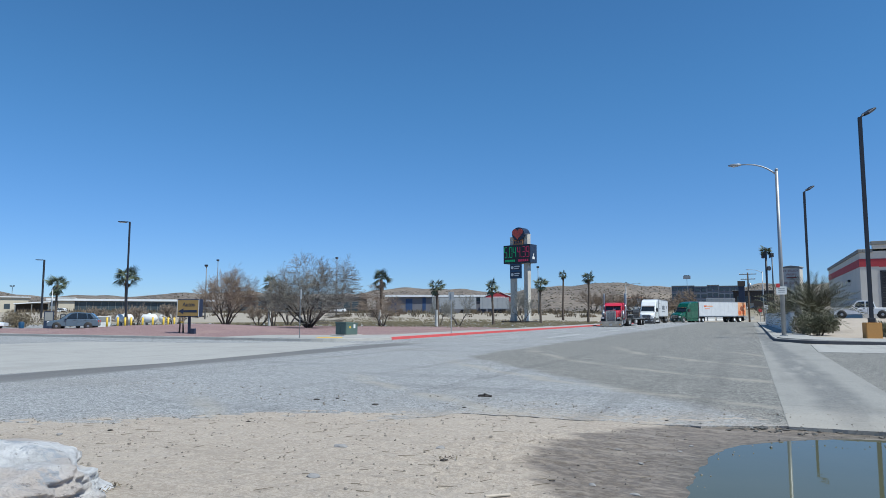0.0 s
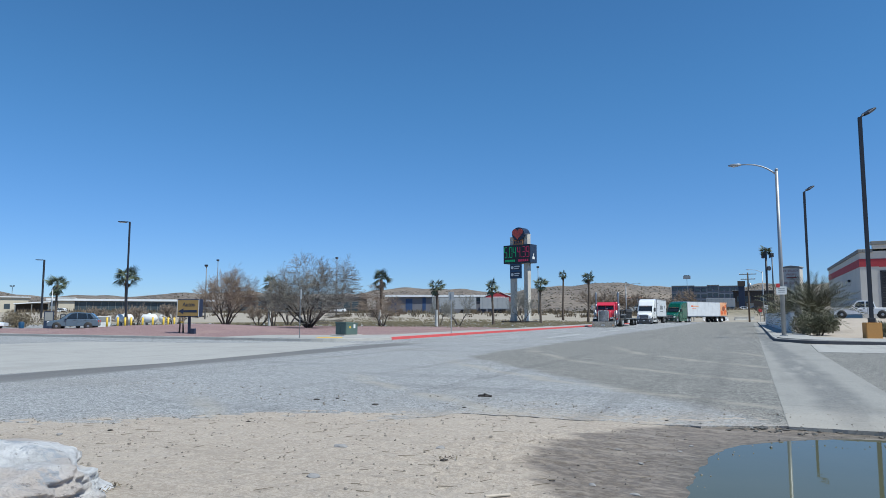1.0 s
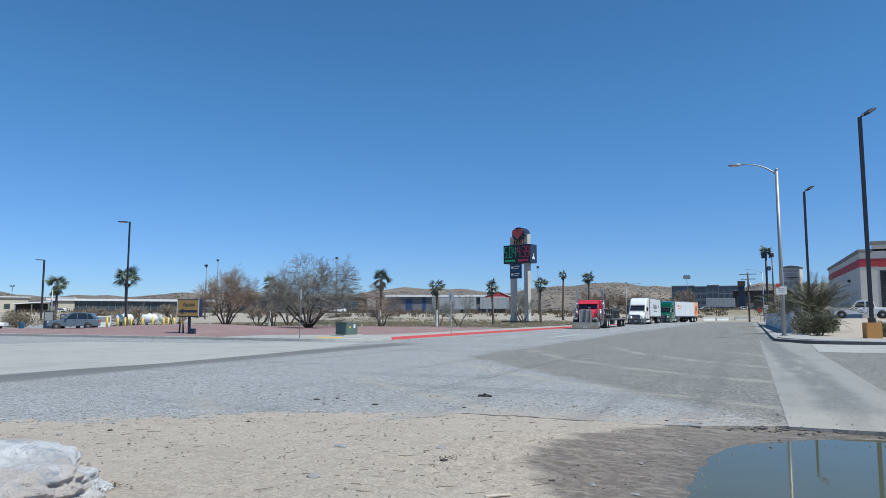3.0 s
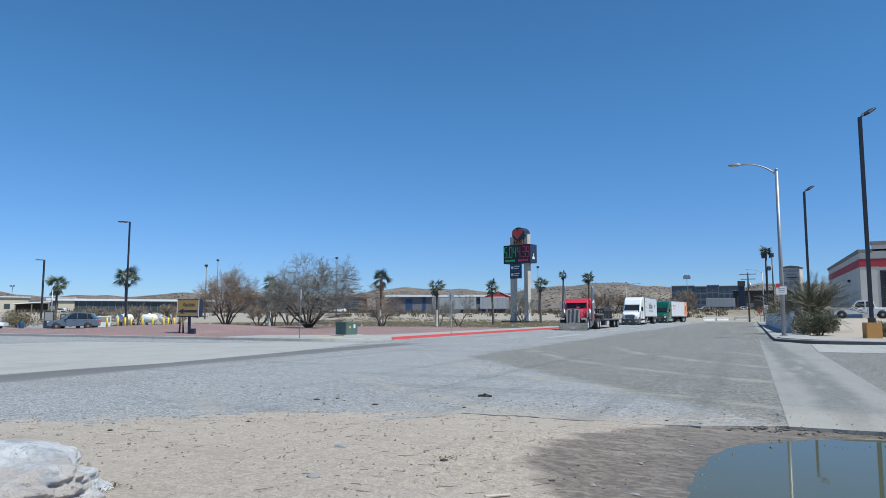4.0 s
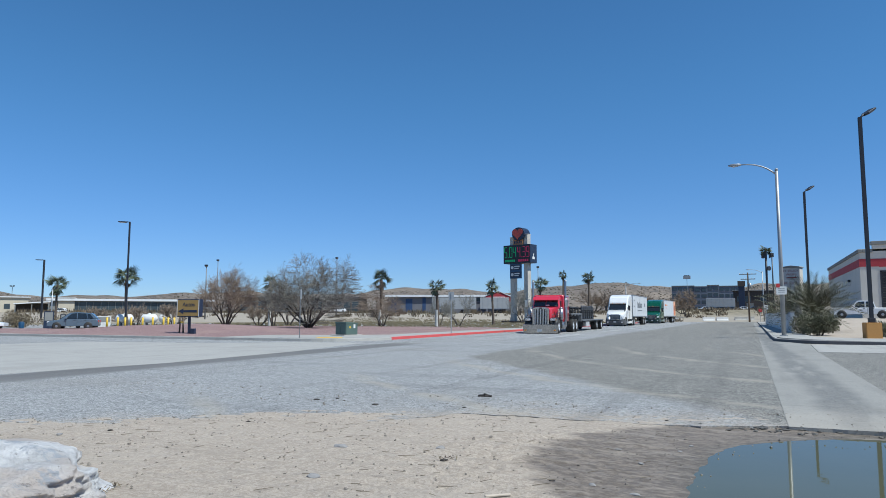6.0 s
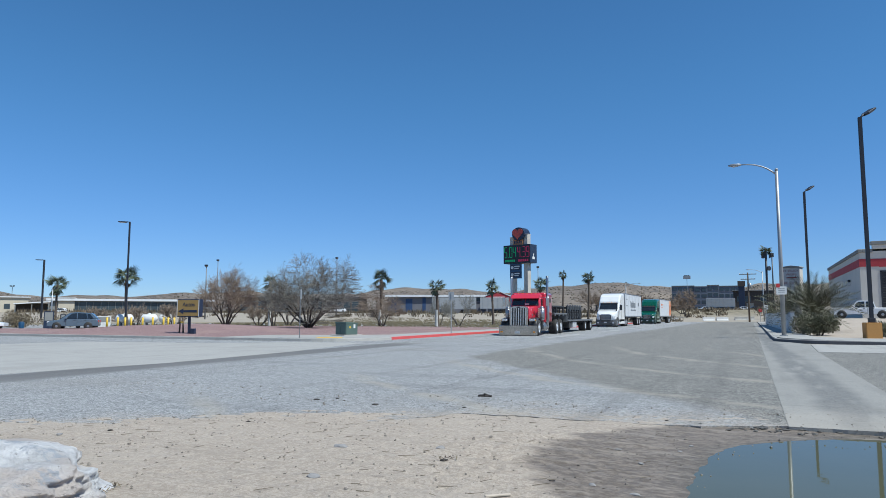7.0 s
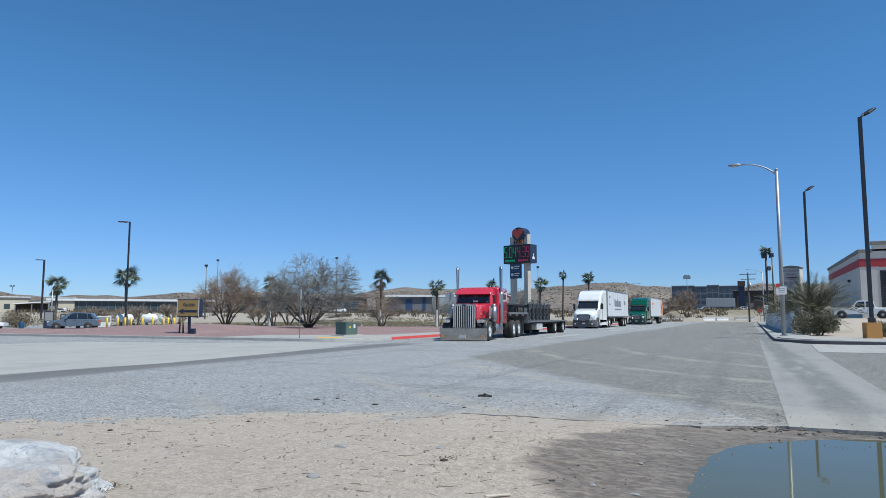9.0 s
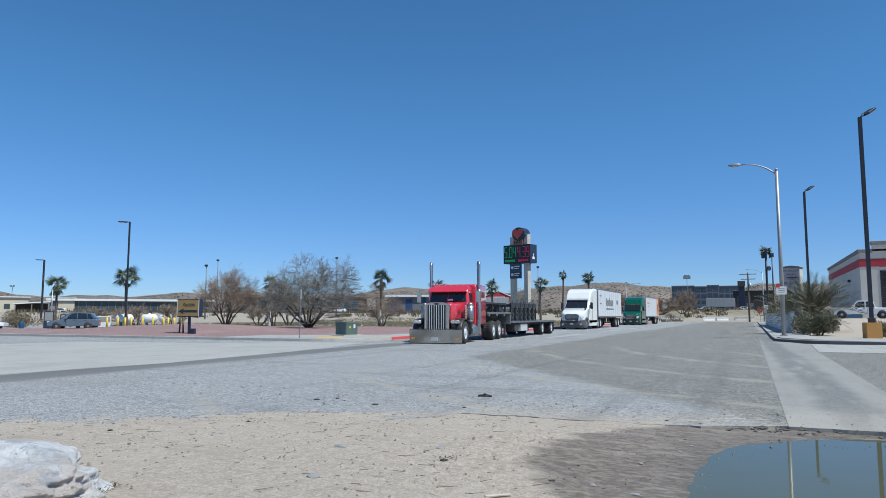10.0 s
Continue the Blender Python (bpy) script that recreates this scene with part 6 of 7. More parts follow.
def build_poles():
    lamp = street_lamp((1.66, 43.9, 0.15), 9.55, 1.92, "grey steel street lamp with a curved arm beside the pavement")
    plate = thing("parking_sign", "white no-parking plate strapped to a lamp post", "sign", pose(1.62, 43.74, 2.5, 0, 0, 14))
    part("panel", prism(NB(), rounded(-0.28, 0.28, 0.0, 0.46, 0.03), -0.02, -0.01, "y"), SIGNWHITE, plate)
    part("panel_top", prism(NB(), rounded(-0.27, -0.08, 0.40, 0.62, 0.02), -0.032, -0.022, "y"), SIGNRED, plate)
    for z in (0.12, 0.22, 0.32):
        part("printed_bar", box(NB(), -0.17, 0.17, -0.026, -0.021, z, z + 0.025), GREYINK, plate)
    foot = ground_height(5.93, 43.6)
    base = thing("lamp_footing", "square orange-painted concrete lamp footing", "footing", pose(5.93, 43.6, foot, 0, 0, 8))
    part("block", soften(box(NB(), -0.38, 0.38, -0.38, 0.38, -0.1, 0.84), 0.03, 2), concrete_material("orange_concrete", (0.52, 0.27, 0.085)), base)
    lot_light((5.93, 43.6, foot + 0.84), 11.35, 40, 32, 0.75, 0.10)
    z2 = ground_height(4.75, 68.9)
    base = thing("lamp_footing", "round concrete lamp footing among shrubs", "footing", pose(4.75, 68.9, z2))
    part("block", cone(NB(), (0, 0, -0.1), (0, 0, 0.7), 0.35, 0.35, 16), KERB, base)
    lot_light((4.75, 68.9, z2 + 0.7), 11.2, 40, 32, 0.75, 0.10)
    lot_light((-66.5, 58.6, ground_height(-66.5, 58.6)), 12.35, 204, 2, 0.9, 0.085)
    lot_light((-117.1, 84.7, ground_height(-117, 84.7)), 11.0, 204, 2, 1.1, 0.13)
    for x, y, top, hd in ((-100.9, 108.3, 11.3, 1), (-120.0, 132.7, 14.8, 1), (-87.6, 136.1, 14.5, 1), (-47.7, 164.8, 13.1, 1), (-224.7, 151.7, 11.0, 2)):
        z = ground_height(x, y)
        mast_light((x, y, z), top - z, heads=hd)
    street_lamp((-24.7, 153.2, ground_height(-24.7, 153.2)), 7.6, 2.6, "grey street lamp with a curved arm on the far corner", 0)
    street_lamp((2.4, 156.0, ground_height(2.4, 156)), 10.2, 2.4, "slim grey street lamp at the far end", 180)
    zz = ground_height(-25, 317.3)
    t = mast_light((-25.0, 317.3, zz), 18.5 - zz, "pale cell mast with a ring of panels", 3)
    part("ring", box(NB(), -1.5, 1.5, -0.4, 0.4, 15.0 - zz + 2.2, 15.0 - zz + 3.6), GALV, t)
    price_sign()
    t = thing("flag_pole", "thin pale pole beside a palm", "pole", pose(-85.0, 62.9, 0.0))
    part("shaft", cone(NB(), (0, 0, -0.1), (0, 0, 4.8), 0.10, 0.07, 10), GALV, t)
    part("cap", lathe(NB(), [(4.8, 0.09), (4.86, 0.08), (4.92, 0.02)], 10, "z"), GALV, t)
    autos_sign()
    utility_pole((-0.35, 152.6, ground_height(-0.35, 152.6)), 10.0)
    mono_palm((3.4, 165.7, ground_height(3.4, 165.7)), 15.5)
    mono_palm((4.3, 155.2, ground_height(4.3, 155.2)), 13.6, False)
    post_sign((-21.5, 29.95, 0.12), 2.55, 112, 0.30, 0.5, GALV, "thin sign post with its plate seen edge on")
    post_sign((-18.15, 42.1, 0.15), 2.72, 205, 0.36, 0.52, GALV, "grey back of a sign on a thin post")
    post_sign((0.5 + 1.0, 137.0, 0.15), 2.4, 10, 0.6, 0.6, SIGNRED, "red stop sign at the far corner", "stop_sign", octagon=True)
    post_sign((1.9, 104.5, 0.15), 2.6, 10, 0.5, 0.6, SIGNWHITE, "white plate sign by the block wall", bars=[(-0.18, 0.18, 0.15, 0.22, GREYINK), (-0.18, 0.18, 0.32, 0.4, GREYINK)])


build_poles()


# ---- buildings ----
CREAM = mat("cream_stucco", (0.56, 0.50, 0.40), (0.48, 0.42, 0.33), 0.9, scale=0.6, fine=8)
BEIGE = mat("pale_beige_stucco", (0.60, 0.565, 0.51), (0.53, 0.50, 0.45), 0.9, scale=0.5, fine=10, bump=0.2)
ROOFWHITE = mat("white_roof_metal", (0.72, 0.73, 0.74), (0.60, 0.61, 0.62), 0.5, scale=0.5)
LILAC = mat("grey_lilac_wall", (0.175, 0.175, 0.195), (0.14, 0.14, 0.16), 0.85, scale=0.5)
REDBAND = mat("red_wall_band", (0.42, 0.045, 0.055), (0.35, 0.035, 0.045), 0.75, scale=1)
GREYTRIM = mat("grey_cornice", (0.235, 0.235, 0.225), (0.19, 0.19, 0.18), 0.8, scale=1)
BLUEWALL = mat("blue_bay_door", (0.03, 0.07, 0.17), (0.025, 0.055, 0.13), 0.6)
GLASS = mat("building_glass", (0.035, 0.05, 0.062), (0.06, 0.08, 0.095), 0.08, scale=0.4, spec=0.6)
SLATE = mat("blue_grey_hotel_wall", (0.15, 0.17, 0.205), (0.19, 0.205, 0.23), 0.85, scale=0.08)
BROWNWALL = mat("brown_wall", (0.085, 0.07, 0.06), (0.065, 0.052, 0.045), 0.9)
YELLOW = mat("bollard_yellow", (0.68, 0.46, 0.05), (0.6, 0.38, 0.04), 0.5)


def building(name, label, x, y, turn, w, d, h, wallmat, roofmat=ROOFWHITE, eave=0.5, windows=(), doors=(), fascia=None, sink=0.6):
    """A flat-roofed building whose front, of width w, is centred on its origin and faces -y; windows and doors: (x0, x1, z0, z1)."""
    z = ground_height(x, y)
    t = thing(name, label, "building", pose(x, y, z, 0, 0, turn))
    part("wall", soften(box(NB(), -w / 2, w / 2, 0, d, -sink, h), 0.03, 1), wallmat, t)
    part("roof", soften(box(NB(), -w / 2 - eave, w / 2 + eave, -eave, d + eave, h, h + 0.28), 0.03, 1), roofmat, t)
    if fascia:
        part("fascia", box(NB(), -w / 2 - eave - 0.02, w / 2 + eave + 0.02, -eave - 0.03, -eave + 0.05, h - 0.35, h + 0.05), fascia, t)
    for x0, x1, z0, z1 in windows:
        wd = part("window", box(NB(), x0 - 0.08, x1 + 0.08, -0.05, 0.02, z0 - 0.08, z1 + 0.08), GREYTRIM, t)
        part("pane", box(NB(), x0, x1, -0.062, -0.05, z0, z1), GLASS, wd)
    for x0, x1, z0, z1, m in doors:
        part("door", box(NB(), x0, x1, -0.06, 0.02, z0, z1), m, t)
    return t


def wash_building():
    """Truck wash: stucco hall with a red band, a grey cornice and a tall open bay."""
    zb = 1.0
    t = thing("truck_wash", "pale stucco truck wash hall with a red band", "building", pose(11.75, 92.8, zb))
    wx, dy, h, th = 30.0, 35.0, 8.0, 0.3
    bm = box(NB(), 0, th, th, dy, -0.6, h)
    part("wall_side", bm, BEIGE, t)
    bm = NB()
    box(bm, 0, 2.05, 0, th, -0.6, h)
    box(bm, 2.05, 6.4, 0, th, 5.4, h)
    box(bm, 6.4, 9.0, 0, th, -0.6, h)
    box(bm, 9.0, 13.4, 0, th, 5.4, h)
    box(bm, 13.4, wx, 0, th, -0.6, h)
    part("wall_front", bm, BEIGE, t, "front wall with tall dark bays")
    part("wall_back", box(NB(), th, wx, dy - th, dy, -0.6, h), BEIGE, t)
    part("wall_far", box(NB(), wx - th, wx, th, dy - th, -0.6, h), BEIGE, t)
    part("roof", box(NB(), 0, wx, 0, dy, h - 0.25, h - 0.05), ROOFWHITE, t)
    bm = box(NB(), -0.04, 0.0, -0.04, dy, 5.95, 6.85)
    box(bm, 0.0, 1.9, -0.04, 0.0, 5.95, 6.85)
    box(bm, 1.9, wx, -0.05, 0.0, 5.9, 6.85)
    part("red_band", bm, REDBAND, t, "red painted band under the cornice")
    bm = box(NB(), -0.16, 0.3, -0.16, dy, h - 0.42, h)
    box(bm, 0.3, 1.35, -0.16, 0.3, h - 0.42, h)
    part("cornice", soften(bm, 0.05, 1), GREYTRIM, t)
    bm = box(NB(), 1.35, 9.5, -0.12, 0.5, h, h + 0.85)
    part("parapet", bm, BEIGE, t)
    part("parapet_cap", soften(box(NB(), 1.2, 9.6, -0.26, 0.6, h + 0.45, h + 0.9), 0.05, 1), GREYTRIM, t)
    bm = box(NB(), -0.32, -0.04, 8.6, 9.3, 4.55, 4.85)
    part("wall_lamp", soften(bm, 0.04, 1), DARKPOLE, t)
    for x0, x1 in ((2.05, 6.4), (9.0, 13.4)):
        bm = NB()
        for x in (x0, x1):
            box(bm, x - 0.08, x + 0.08, -0.05, 0.32, -0.2, 5.4)
        box(bm, x0 - 0.08, x1 + 0.08, -0.05, 0.32, 5.32, 5.48)
        part("bay_frame", bm, DARKPOLE, t)
        # added dark slats stand in for the unlit inside of the open bay
        bm = NB()
        for i in range(9):
            box(bm, x0 + 0.1, x1 - 0.1, 0.12, 0.2, 0.02 + i * 0.59, 0.58 + i * 0.59)
        part("bay_door", bm, mat("dark_roller_door", (0.03, 0.03, 0.033), None, 0.5), t)


def wash_sign():
    t = thing("wash_sign", "beige monument sign for a truck wash", "sign", pose(6.0, 117.3, ground_height(5.3, 117.3), 0, 0, -22))
    body = part("tower", soften(box(NB(), -1.45, 1.2, -0.55, 0.75, -0.3, 7.75), 0.03, 1), BEIGE, t)
    part("cap", soften(prism(NB(), [(-1.62, 7.75), (1.38, 7.75), (1.2, 7.92), (0, 8.1), (-1.45, 7.92)], -0.75, 0.95, "y"), 0.03, 1), GREYTRIM, t)
    ink = mat("wine_red_lettering", (0.22, 0.055, 0.06), None, 0.6)
    face = mat("grey_sign_face", (0.55, 0.53, 0.51), None, 0.7)
    for z0, z1, lines in ((5.95, 7.6, (("AY TRUCK", 0.50, 7.25), ("WASH", 0.50, 6.72))), (4.9, 5.8, (("RE SHOP", 0.52, 5.4),))):
        p = part("sign_face", soften(box(NB(), -1.38, 1.13, -0.60, -0.55, z0, z1), 0.02, 1), face, t)
        for text, size, z in lines:
            me = words(text, size, 0.004)
            me.materials.append(ink)
            part("lettering", me, None, p, at=pose(-0.1, -0.607, z))
    part("small_print", box(NB(), -0.7, 0.7, -0.608, -0.60, 6.15, 6.35), ink, t)


def hotel():
    x, y = -21.7, 482.9
    z = ground_height(x, y)
    top = 20.6 - z
    t = thing("hotel", "long blue-grey four-storey hotel below the hills", "building", pose(x, y, z, 0, 0, 3))
    for x0, x1, y0, h in ((-26, -12, 0.0, top), (-12, -4, -1.2, top - 0.6), (-4, 3, -0.4, top + 0.2), (3, 17, 0.6, top - 0.4)):
        part("wall", box(NB(), x0, x1, y0, y0 + 16, -3, h), SLATE, t)
        part("roof", box(NB(), x0 - 0.2, x1 + 0.2, y0 - 0.3, y0 + 16.2, h, h + 0.5), GREYTRIM, t)
        n = int((x1 - x0) / 2.9)
        st = (x1 - x0) / n
        for f in range(4):
            zz = h - 4.0 * (f + 1) + 1.1
            for i in range(n):
                xa = x0 + st * i + 0.55
                w = part("window", box(NB(), xa - 0.1, xa + st - 1.0, y0 - 0.10, y0, zz - 0.1, zz + 2.1), BROWNWALL if x0 != 3 else GREYTRIM, t)
                part("pane", box(NB(), xa, xa + st - 1.1, y0 - 0.14, y0 - 0.10, zz, zz + 2.0), GLASS, w)
            part("floor_band", box(NB(), x0, x1, y0 - 0.08, y0 + 0.02, zz - 0.7, zz - 0.35), LILAC, t)


def parked_trailer(x, y, turn, length, label, m=None):
    z = ground_height(x, y)
    t = thing("parked_trailer", label, "trailer", pose(x, y, z, 0, 0, turn), "trailers parked in the lot")
    part("body", soften(box(NB(), -length / 2, length / 2, 0, 2.5, 1.1, 4.05), 0.04, 1), m or VAN, t)
    part("rail", box(NB(), -length / 2, length / 2, -0.03, 0.03, 1.05, 1.22), STEEL, t)
    for x0 in (length / 2 - 3.6, length / 2 - 2.3):
        for yy in (0.3, 2.2):
            part("wheel", lathe(NB(), [(-0.14, 0.25), (-0.14, 0.48), (0.14, 0.48), (0.14, 0.25)], 16), RUBBER, t, at=pose(x0, yy, 0.48, 0, 0, 90))
    for yy in (0.4, 2.1):
        part("landing_leg", box(NB(), -length / 2 + 2.2, -length / 2 + 2.35, yy - 0.06, yy + 0.06, 0, 1.1), FRAME, t)
    for i in range(int(length / 1.3)):
        part("panel_seam", box(NB(), -length / 2 + 0.6 + i * 1.3, -length / 2 + 0.64 + i * 1.3, -0.02, 0.0, 1.25, 4.0), STEEL, t)
    return t


def build_buildings():
    wash_building()
    wash_sign()
    hotel()
    building("warehouse", "cream stucco warehouse at the lot's far edge", -199.0, 129.8, 56, 16, 14, 4.5, CREAM, windows=[(2, 3.4, 1.2, 2.6)], doors=[(-5, -2.4, 0, 3, GREYTRIM)])
    t = thing("carport", "open carport with a white roof", "carport", pose(-175.8, 124.3, ground_height(-175.8, 124.3), 0, 0, 55))
    part("roof", prism(NB(), [(-4.2, 2.25), (4.4, 2.9), (4.4, 3.15), (-4.2, 2.5)], 0, 6, "y"), ROOFWHITE, t)
    for x in (-3.8, 0, 3.9):
        for y in (0.3, 5.6):
            part("post", box(NB(), x - 0.1, x + 0.1, y - 0.1, y + 0.1, -0.4, 2.6), GREYTRIM, t)
    # dark sheet added at the back for the shade under the roof
    part("back_wall", box(NB(), -4, 4.2, 5.7, 5.9, -0.4, 2.6), BROWNWALL, t)
    win = [(-17.6 + i * 2.05, -15.68 + i * 2.05, 0.4, 3.5) for i in range(18)]
    building("fuel_store", "long low glass-fronted store with a white roof", -179.2, 161.0, 48, 47, 18, 4.15, mat("grey_store_wall", (0.24, 0.235, 0.23), None, 0.85), windows=win, doors=[(-22.6, -20.4, 0, 3.0, GREYTRIM), (19.6, 21.4, 0, 2.6, GREYTRIM)], eave=0.9, fascia=ROOFWHITE)
    bay = thing("store_bay", "cream stucco bay at the end of the store", "building", pose(-191.6, 146.6, ground_height(-191.6, 146.6), 0, 0, 48))
    part("wall", soften(box(NB(), -2.2, 2.2, 0, 6, -0.6, 4.6), 0.03, 1), CREAM, bay)
    part("roof", box(NB(), -2.4, 2.4, -0.2, 6.2, 4.6, 4.75), ROOFWHITE, bay)
    building("service_hall", "dark glazed service hall behind the bare trees", -127.3, 178.6, 36, 40, 20, 4.9, BROWNWALL, LILAC, windows=[(-18.5 + i * 2.6, -16.6 + i * 2.6, 0.6, 3.6) for i in range(14)])
    blue = [(-12.6, -10.6, 0, 4.2, BLUEWALL), (-7.6, -6.6, 0, 4.6, BLUEWALL), (-17, -15.2, 0, 3.2, BLUEWALL)]
    building("truck_service", "low grey truck service building with red fascia", -82.5, 188.9, 23, 36, 20, 5.1, LILAC, windows=[(1.5 + i * 3.1, 3.9 + i * 3.1, 3.6, 4.6) for i in range(5)], doors=blue, eave=0.7, fascia=ROOFWHITE)
    # red gabled entrance with a pale name plate
    t = thing("red_gable", "red gabled entrance with a pale name plate", "gable", pose(-67.0, 190.0, ground_height(-67, 190), 0, 0, 19))
    part("gable", prism(NB(), [(-3.6, 3.2), (3.6, 3.2), (3.6, 4.7), (0, 6.1), (-3.6, 4.9)], -1.2, 3.5, "y"), REDBAND, t)
    part("name_plate", box(NB(), -1.6, 1.9, -1.28, -1.2, 3.8, 4.7), SIGNWHITE, t)
    for i in range(4):
        part("name_bar", box(NB(), -1.3 + i * 0.8, -0.75 + i * 0.8, -1.30, -1.28, 4.0, 4.5), SIGNRED, t)
    for x in (-3.3, 3.3):
        part("pier", box(NB(), x - 0.3, x + 0.3, -1.0, -0.4, -0.5, 3.2), LILAC, t)
    part("wall", box(NB(), -3.5, 3.5, 0.6, 3.4, -0.5, 3.2), LILAC, t)
    part("roof", prism(NB(), [(-3.9, 4.75), (0, 6.25), (3.9, 4.55), (3.9, 4.75), (0, 6.45), (-3.9, 4.95)], -1.35, 3.6, "y"), ROOFWHITE, t)
    grey_van = mat("grey_trailer_panel", (0.36, 0.37, 0.38), (0.30, 0.31, 0.32), 0.5, scale=0.6)
    parked_trailer(-70.6, 165.7, 23, 11.5, "long grey box trailer parked in the lot", grey_van)
    parked_trailer(-60.8, 169.5, 21, 7.5, "grey box trailer parked beside another", grey_van)
    parked_trailer(-9.6, 258.4, 2, 9.4, "pale box trailer parked on the embankment", grey_van)
    building("office", "white office with an orange tiled roof", -38.7, 261.9, 8, 6.5, 8, 5.6, SIGNWHITE, mat("orange_tile", (0.42, 0.13, 0.06), None, 0.85), windows=[(-2.6, -1.4, 2.6, 4.0), (-0.6, 0.6, 2.6, 4.0), (1.4, 2.6, 2.6, 4.0)])
    building("shed", "dark brown hall by the embankment", 1.2, 349.5, 0, 17, 12, 9.2, BROWNWALL, GREYTRIM, windows=[(-7, -4.6, 4.4, 6.6), (-3.6, -1.2, 4.4, 6.6), (3.0, 5.4, 4.4, 6.6)], doors=[(-3, 0, 0, 3.6, GREYTRIM)])
    t = thing("pylon", "dark sign tower beside the hall", "tower", pose(-3.6, 343.0, ground_height(-3.6, 343.0)))
    part("shaft", soften(box(NB(), -1.3, 1.3, -1.0, 1.0, -1.0, 13.2), 0.05, 1), NAVY, t)
    part("crown", soften(box(NB(), -1.6, 1.6, -1.2, 1.2, 11.2, 13.6), 0.05, 1), BROWNWALL, t)
    # low block wall by the east pavement
    t = thing("block_wall", "low pale block wall beside the pavement", "wall", pose(2.42, 51.6, 0.15, 0, 0, 90.9))
    part("wall", soften(box(NB(), 0, 48.0, -0.2, 0, -0.3, 1.34), 0.01, 1), concrete_material("whitewashed_block", (0.72, 0.71, 0.68)), t)
    part("coping", soften(box(NB(), -0.03, 48.03, -0.24, 0.04, 1.34, 1.42), 0.01, 1), KERB, t)


build_buildings()


# ---- vehicles that stand still ----
def car(name, label, at, turn, length, width, height, paint, kind="wagon", group=""):
    """A car facing -x; its near side faces -y."""
    t = thing(name, label, "car" if kind != "pickup" else "pickup", pose(*at, 0, 0, turn), group)
    L, W, H = length / 2, width / 2, height
    belt = H * 0.61
    low = [(-L, 0.34), (-L - 0.02, 0.62), (-L + 0.12, belt * 0.80), (-L * 0.42, belt), (L * 0.9, belt * 1.03), (L, belt * 0.9), (L, 0.36)]
    if kind == "pickup":
        low = [(-L, 0.42), (-L, 0.98), (-L + 0.15, belt * 0.98), (-L * 0.36, belt), (L * 0.98, belt), (L, belt * 0.95), (L, 0.5)]
    rings = []
    for y, k in ((-W, 0.90), (-W + 0.05, 0.97), (-W + 0.2, 1.0), (W - 0.2, 1.0), (W - 0.05, 0.97), (W, 0.90)):
        rings.append([(x * (0.99 if abs(y) > W - 0.01 else 1), y, 0.34 + (z - 0.34) * k) for x, z in low])
    part("body", soften(loft(NB(), rings, smooth=False), 0.03, 2, 25), paint, t)
    if kind == "pickup":
        roof = [(-L * 0.36, belt * 0.97), (-L * 0.14, H * 0.985), (L * 0.02, H), (L * 0.34, H * 0.985), (L * 0.42, belt * 0.97)]
        panes = [[(-L * 0.24, belt * 1.02), (-L * 0.11, H * 0.94), (L * 0.08, H * 0.945), (L * 0.08, belt * 1.02)], [(L * 0.12, belt * 1.02), (L * 0.12, H * 0.945), (L * 0.33, H * 0.94), (L * 0.37, belt * 1.02)]]
    else:
        roof = [(-L * 0.50, belt * 0.97), (-L * 0.14, H * 0.97), (L * 0.15, H), (L * 0.70, H * 0.95), (L * 0.96, belt * 1.02)]
        panes = [[(-L * 0.30, belt * 1.03), (-L * 0.06, H * 0.92), (L * 0.14, H * 0.945), (L * 0.14, belt * 1.03)], [(L * 0.18, belt * 1.03), (L * 0.18, H * 0.945), (L * 0.50, H * 0.925), (L * 0.56, belt * 1.04)], [(L * 0.60, belt * 1.05), (L * 0.55, H * 0.915), (L * 0.66, H * 0.89), (L * 0.80, belt * 1.06)]]
    rings = [[(x, y * (0.86 if z > belt else 1.0) * 0.99, z) for x, z in roof] for y in (-W + 0.04, W - 0.04)]
    part("cabin", soften(loft(NB(), rings, smooth=False), 0.05, 2, 25), paint, t)
    for o in panes:
        for s in (-1, 1):
            q = [(x, s * ((W - 0.04) * (0.99 - 0.13 * (z - belt) / (H - belt)) + 0.012), z) for x, z in o]
            part("side_window", loft(NB(), [q, [(x, y - s * 0.03, z) for x, y, z in q]], smooth=False), DARKGLASS, t)
    (xa, za), (xb, zb) = roof[0], roof[1]
    q = [(xa - 0.02 + 0.10, -W * 0.84, za + 0.10), (xa - 0.02 + 0.10, W * 0.84, za + 0.10), (xb - 0.03, W * 0.74, zb - 0.05), (xb - 0.03, -W * 0.74, zb - 0.05)]
    part("windshield", loft(NB(), [[(x - 0.035, y, z + 0.01) for x, y, z in q], [(x + 0.05, y, z - 0.03) for x, y, z in q]], smooth=False), DARKGLASS, t)
    r = 0.34 if kind != "pickup" else 0.40
    for x in (-L * 0.62, L * 0.60):
        for s in (-1, 1):
            arch = part("wheel_arch", lathe(NB(), [(-0.02, 0.1), (-0.02, r * 1.09), (0.03, r * 1.09), (0.03, 0.1)], 22), BLACK, t, at=pose(x, s * (W - 0.01), r + 0.01, 0, 0, 90))
            w = part("wheel", lathe(NB(), [(-0.11, r * 0.62), (-0.11, r * 0.95), (-0.07, r), (0.07, r), (0.11, r * 0.95), (0.11, r * 0.62)], 22), RUBBER, t, at=pose(x, s * (W - 0.04), r, 0, 0, 90))
            part("rim", lathe(NB(), [(-0.115, r * 0.2), (-0.10, r * 0.62), (0.10, r * 0.62), (0.115, r * 0.2)], 18), STEEL, w)
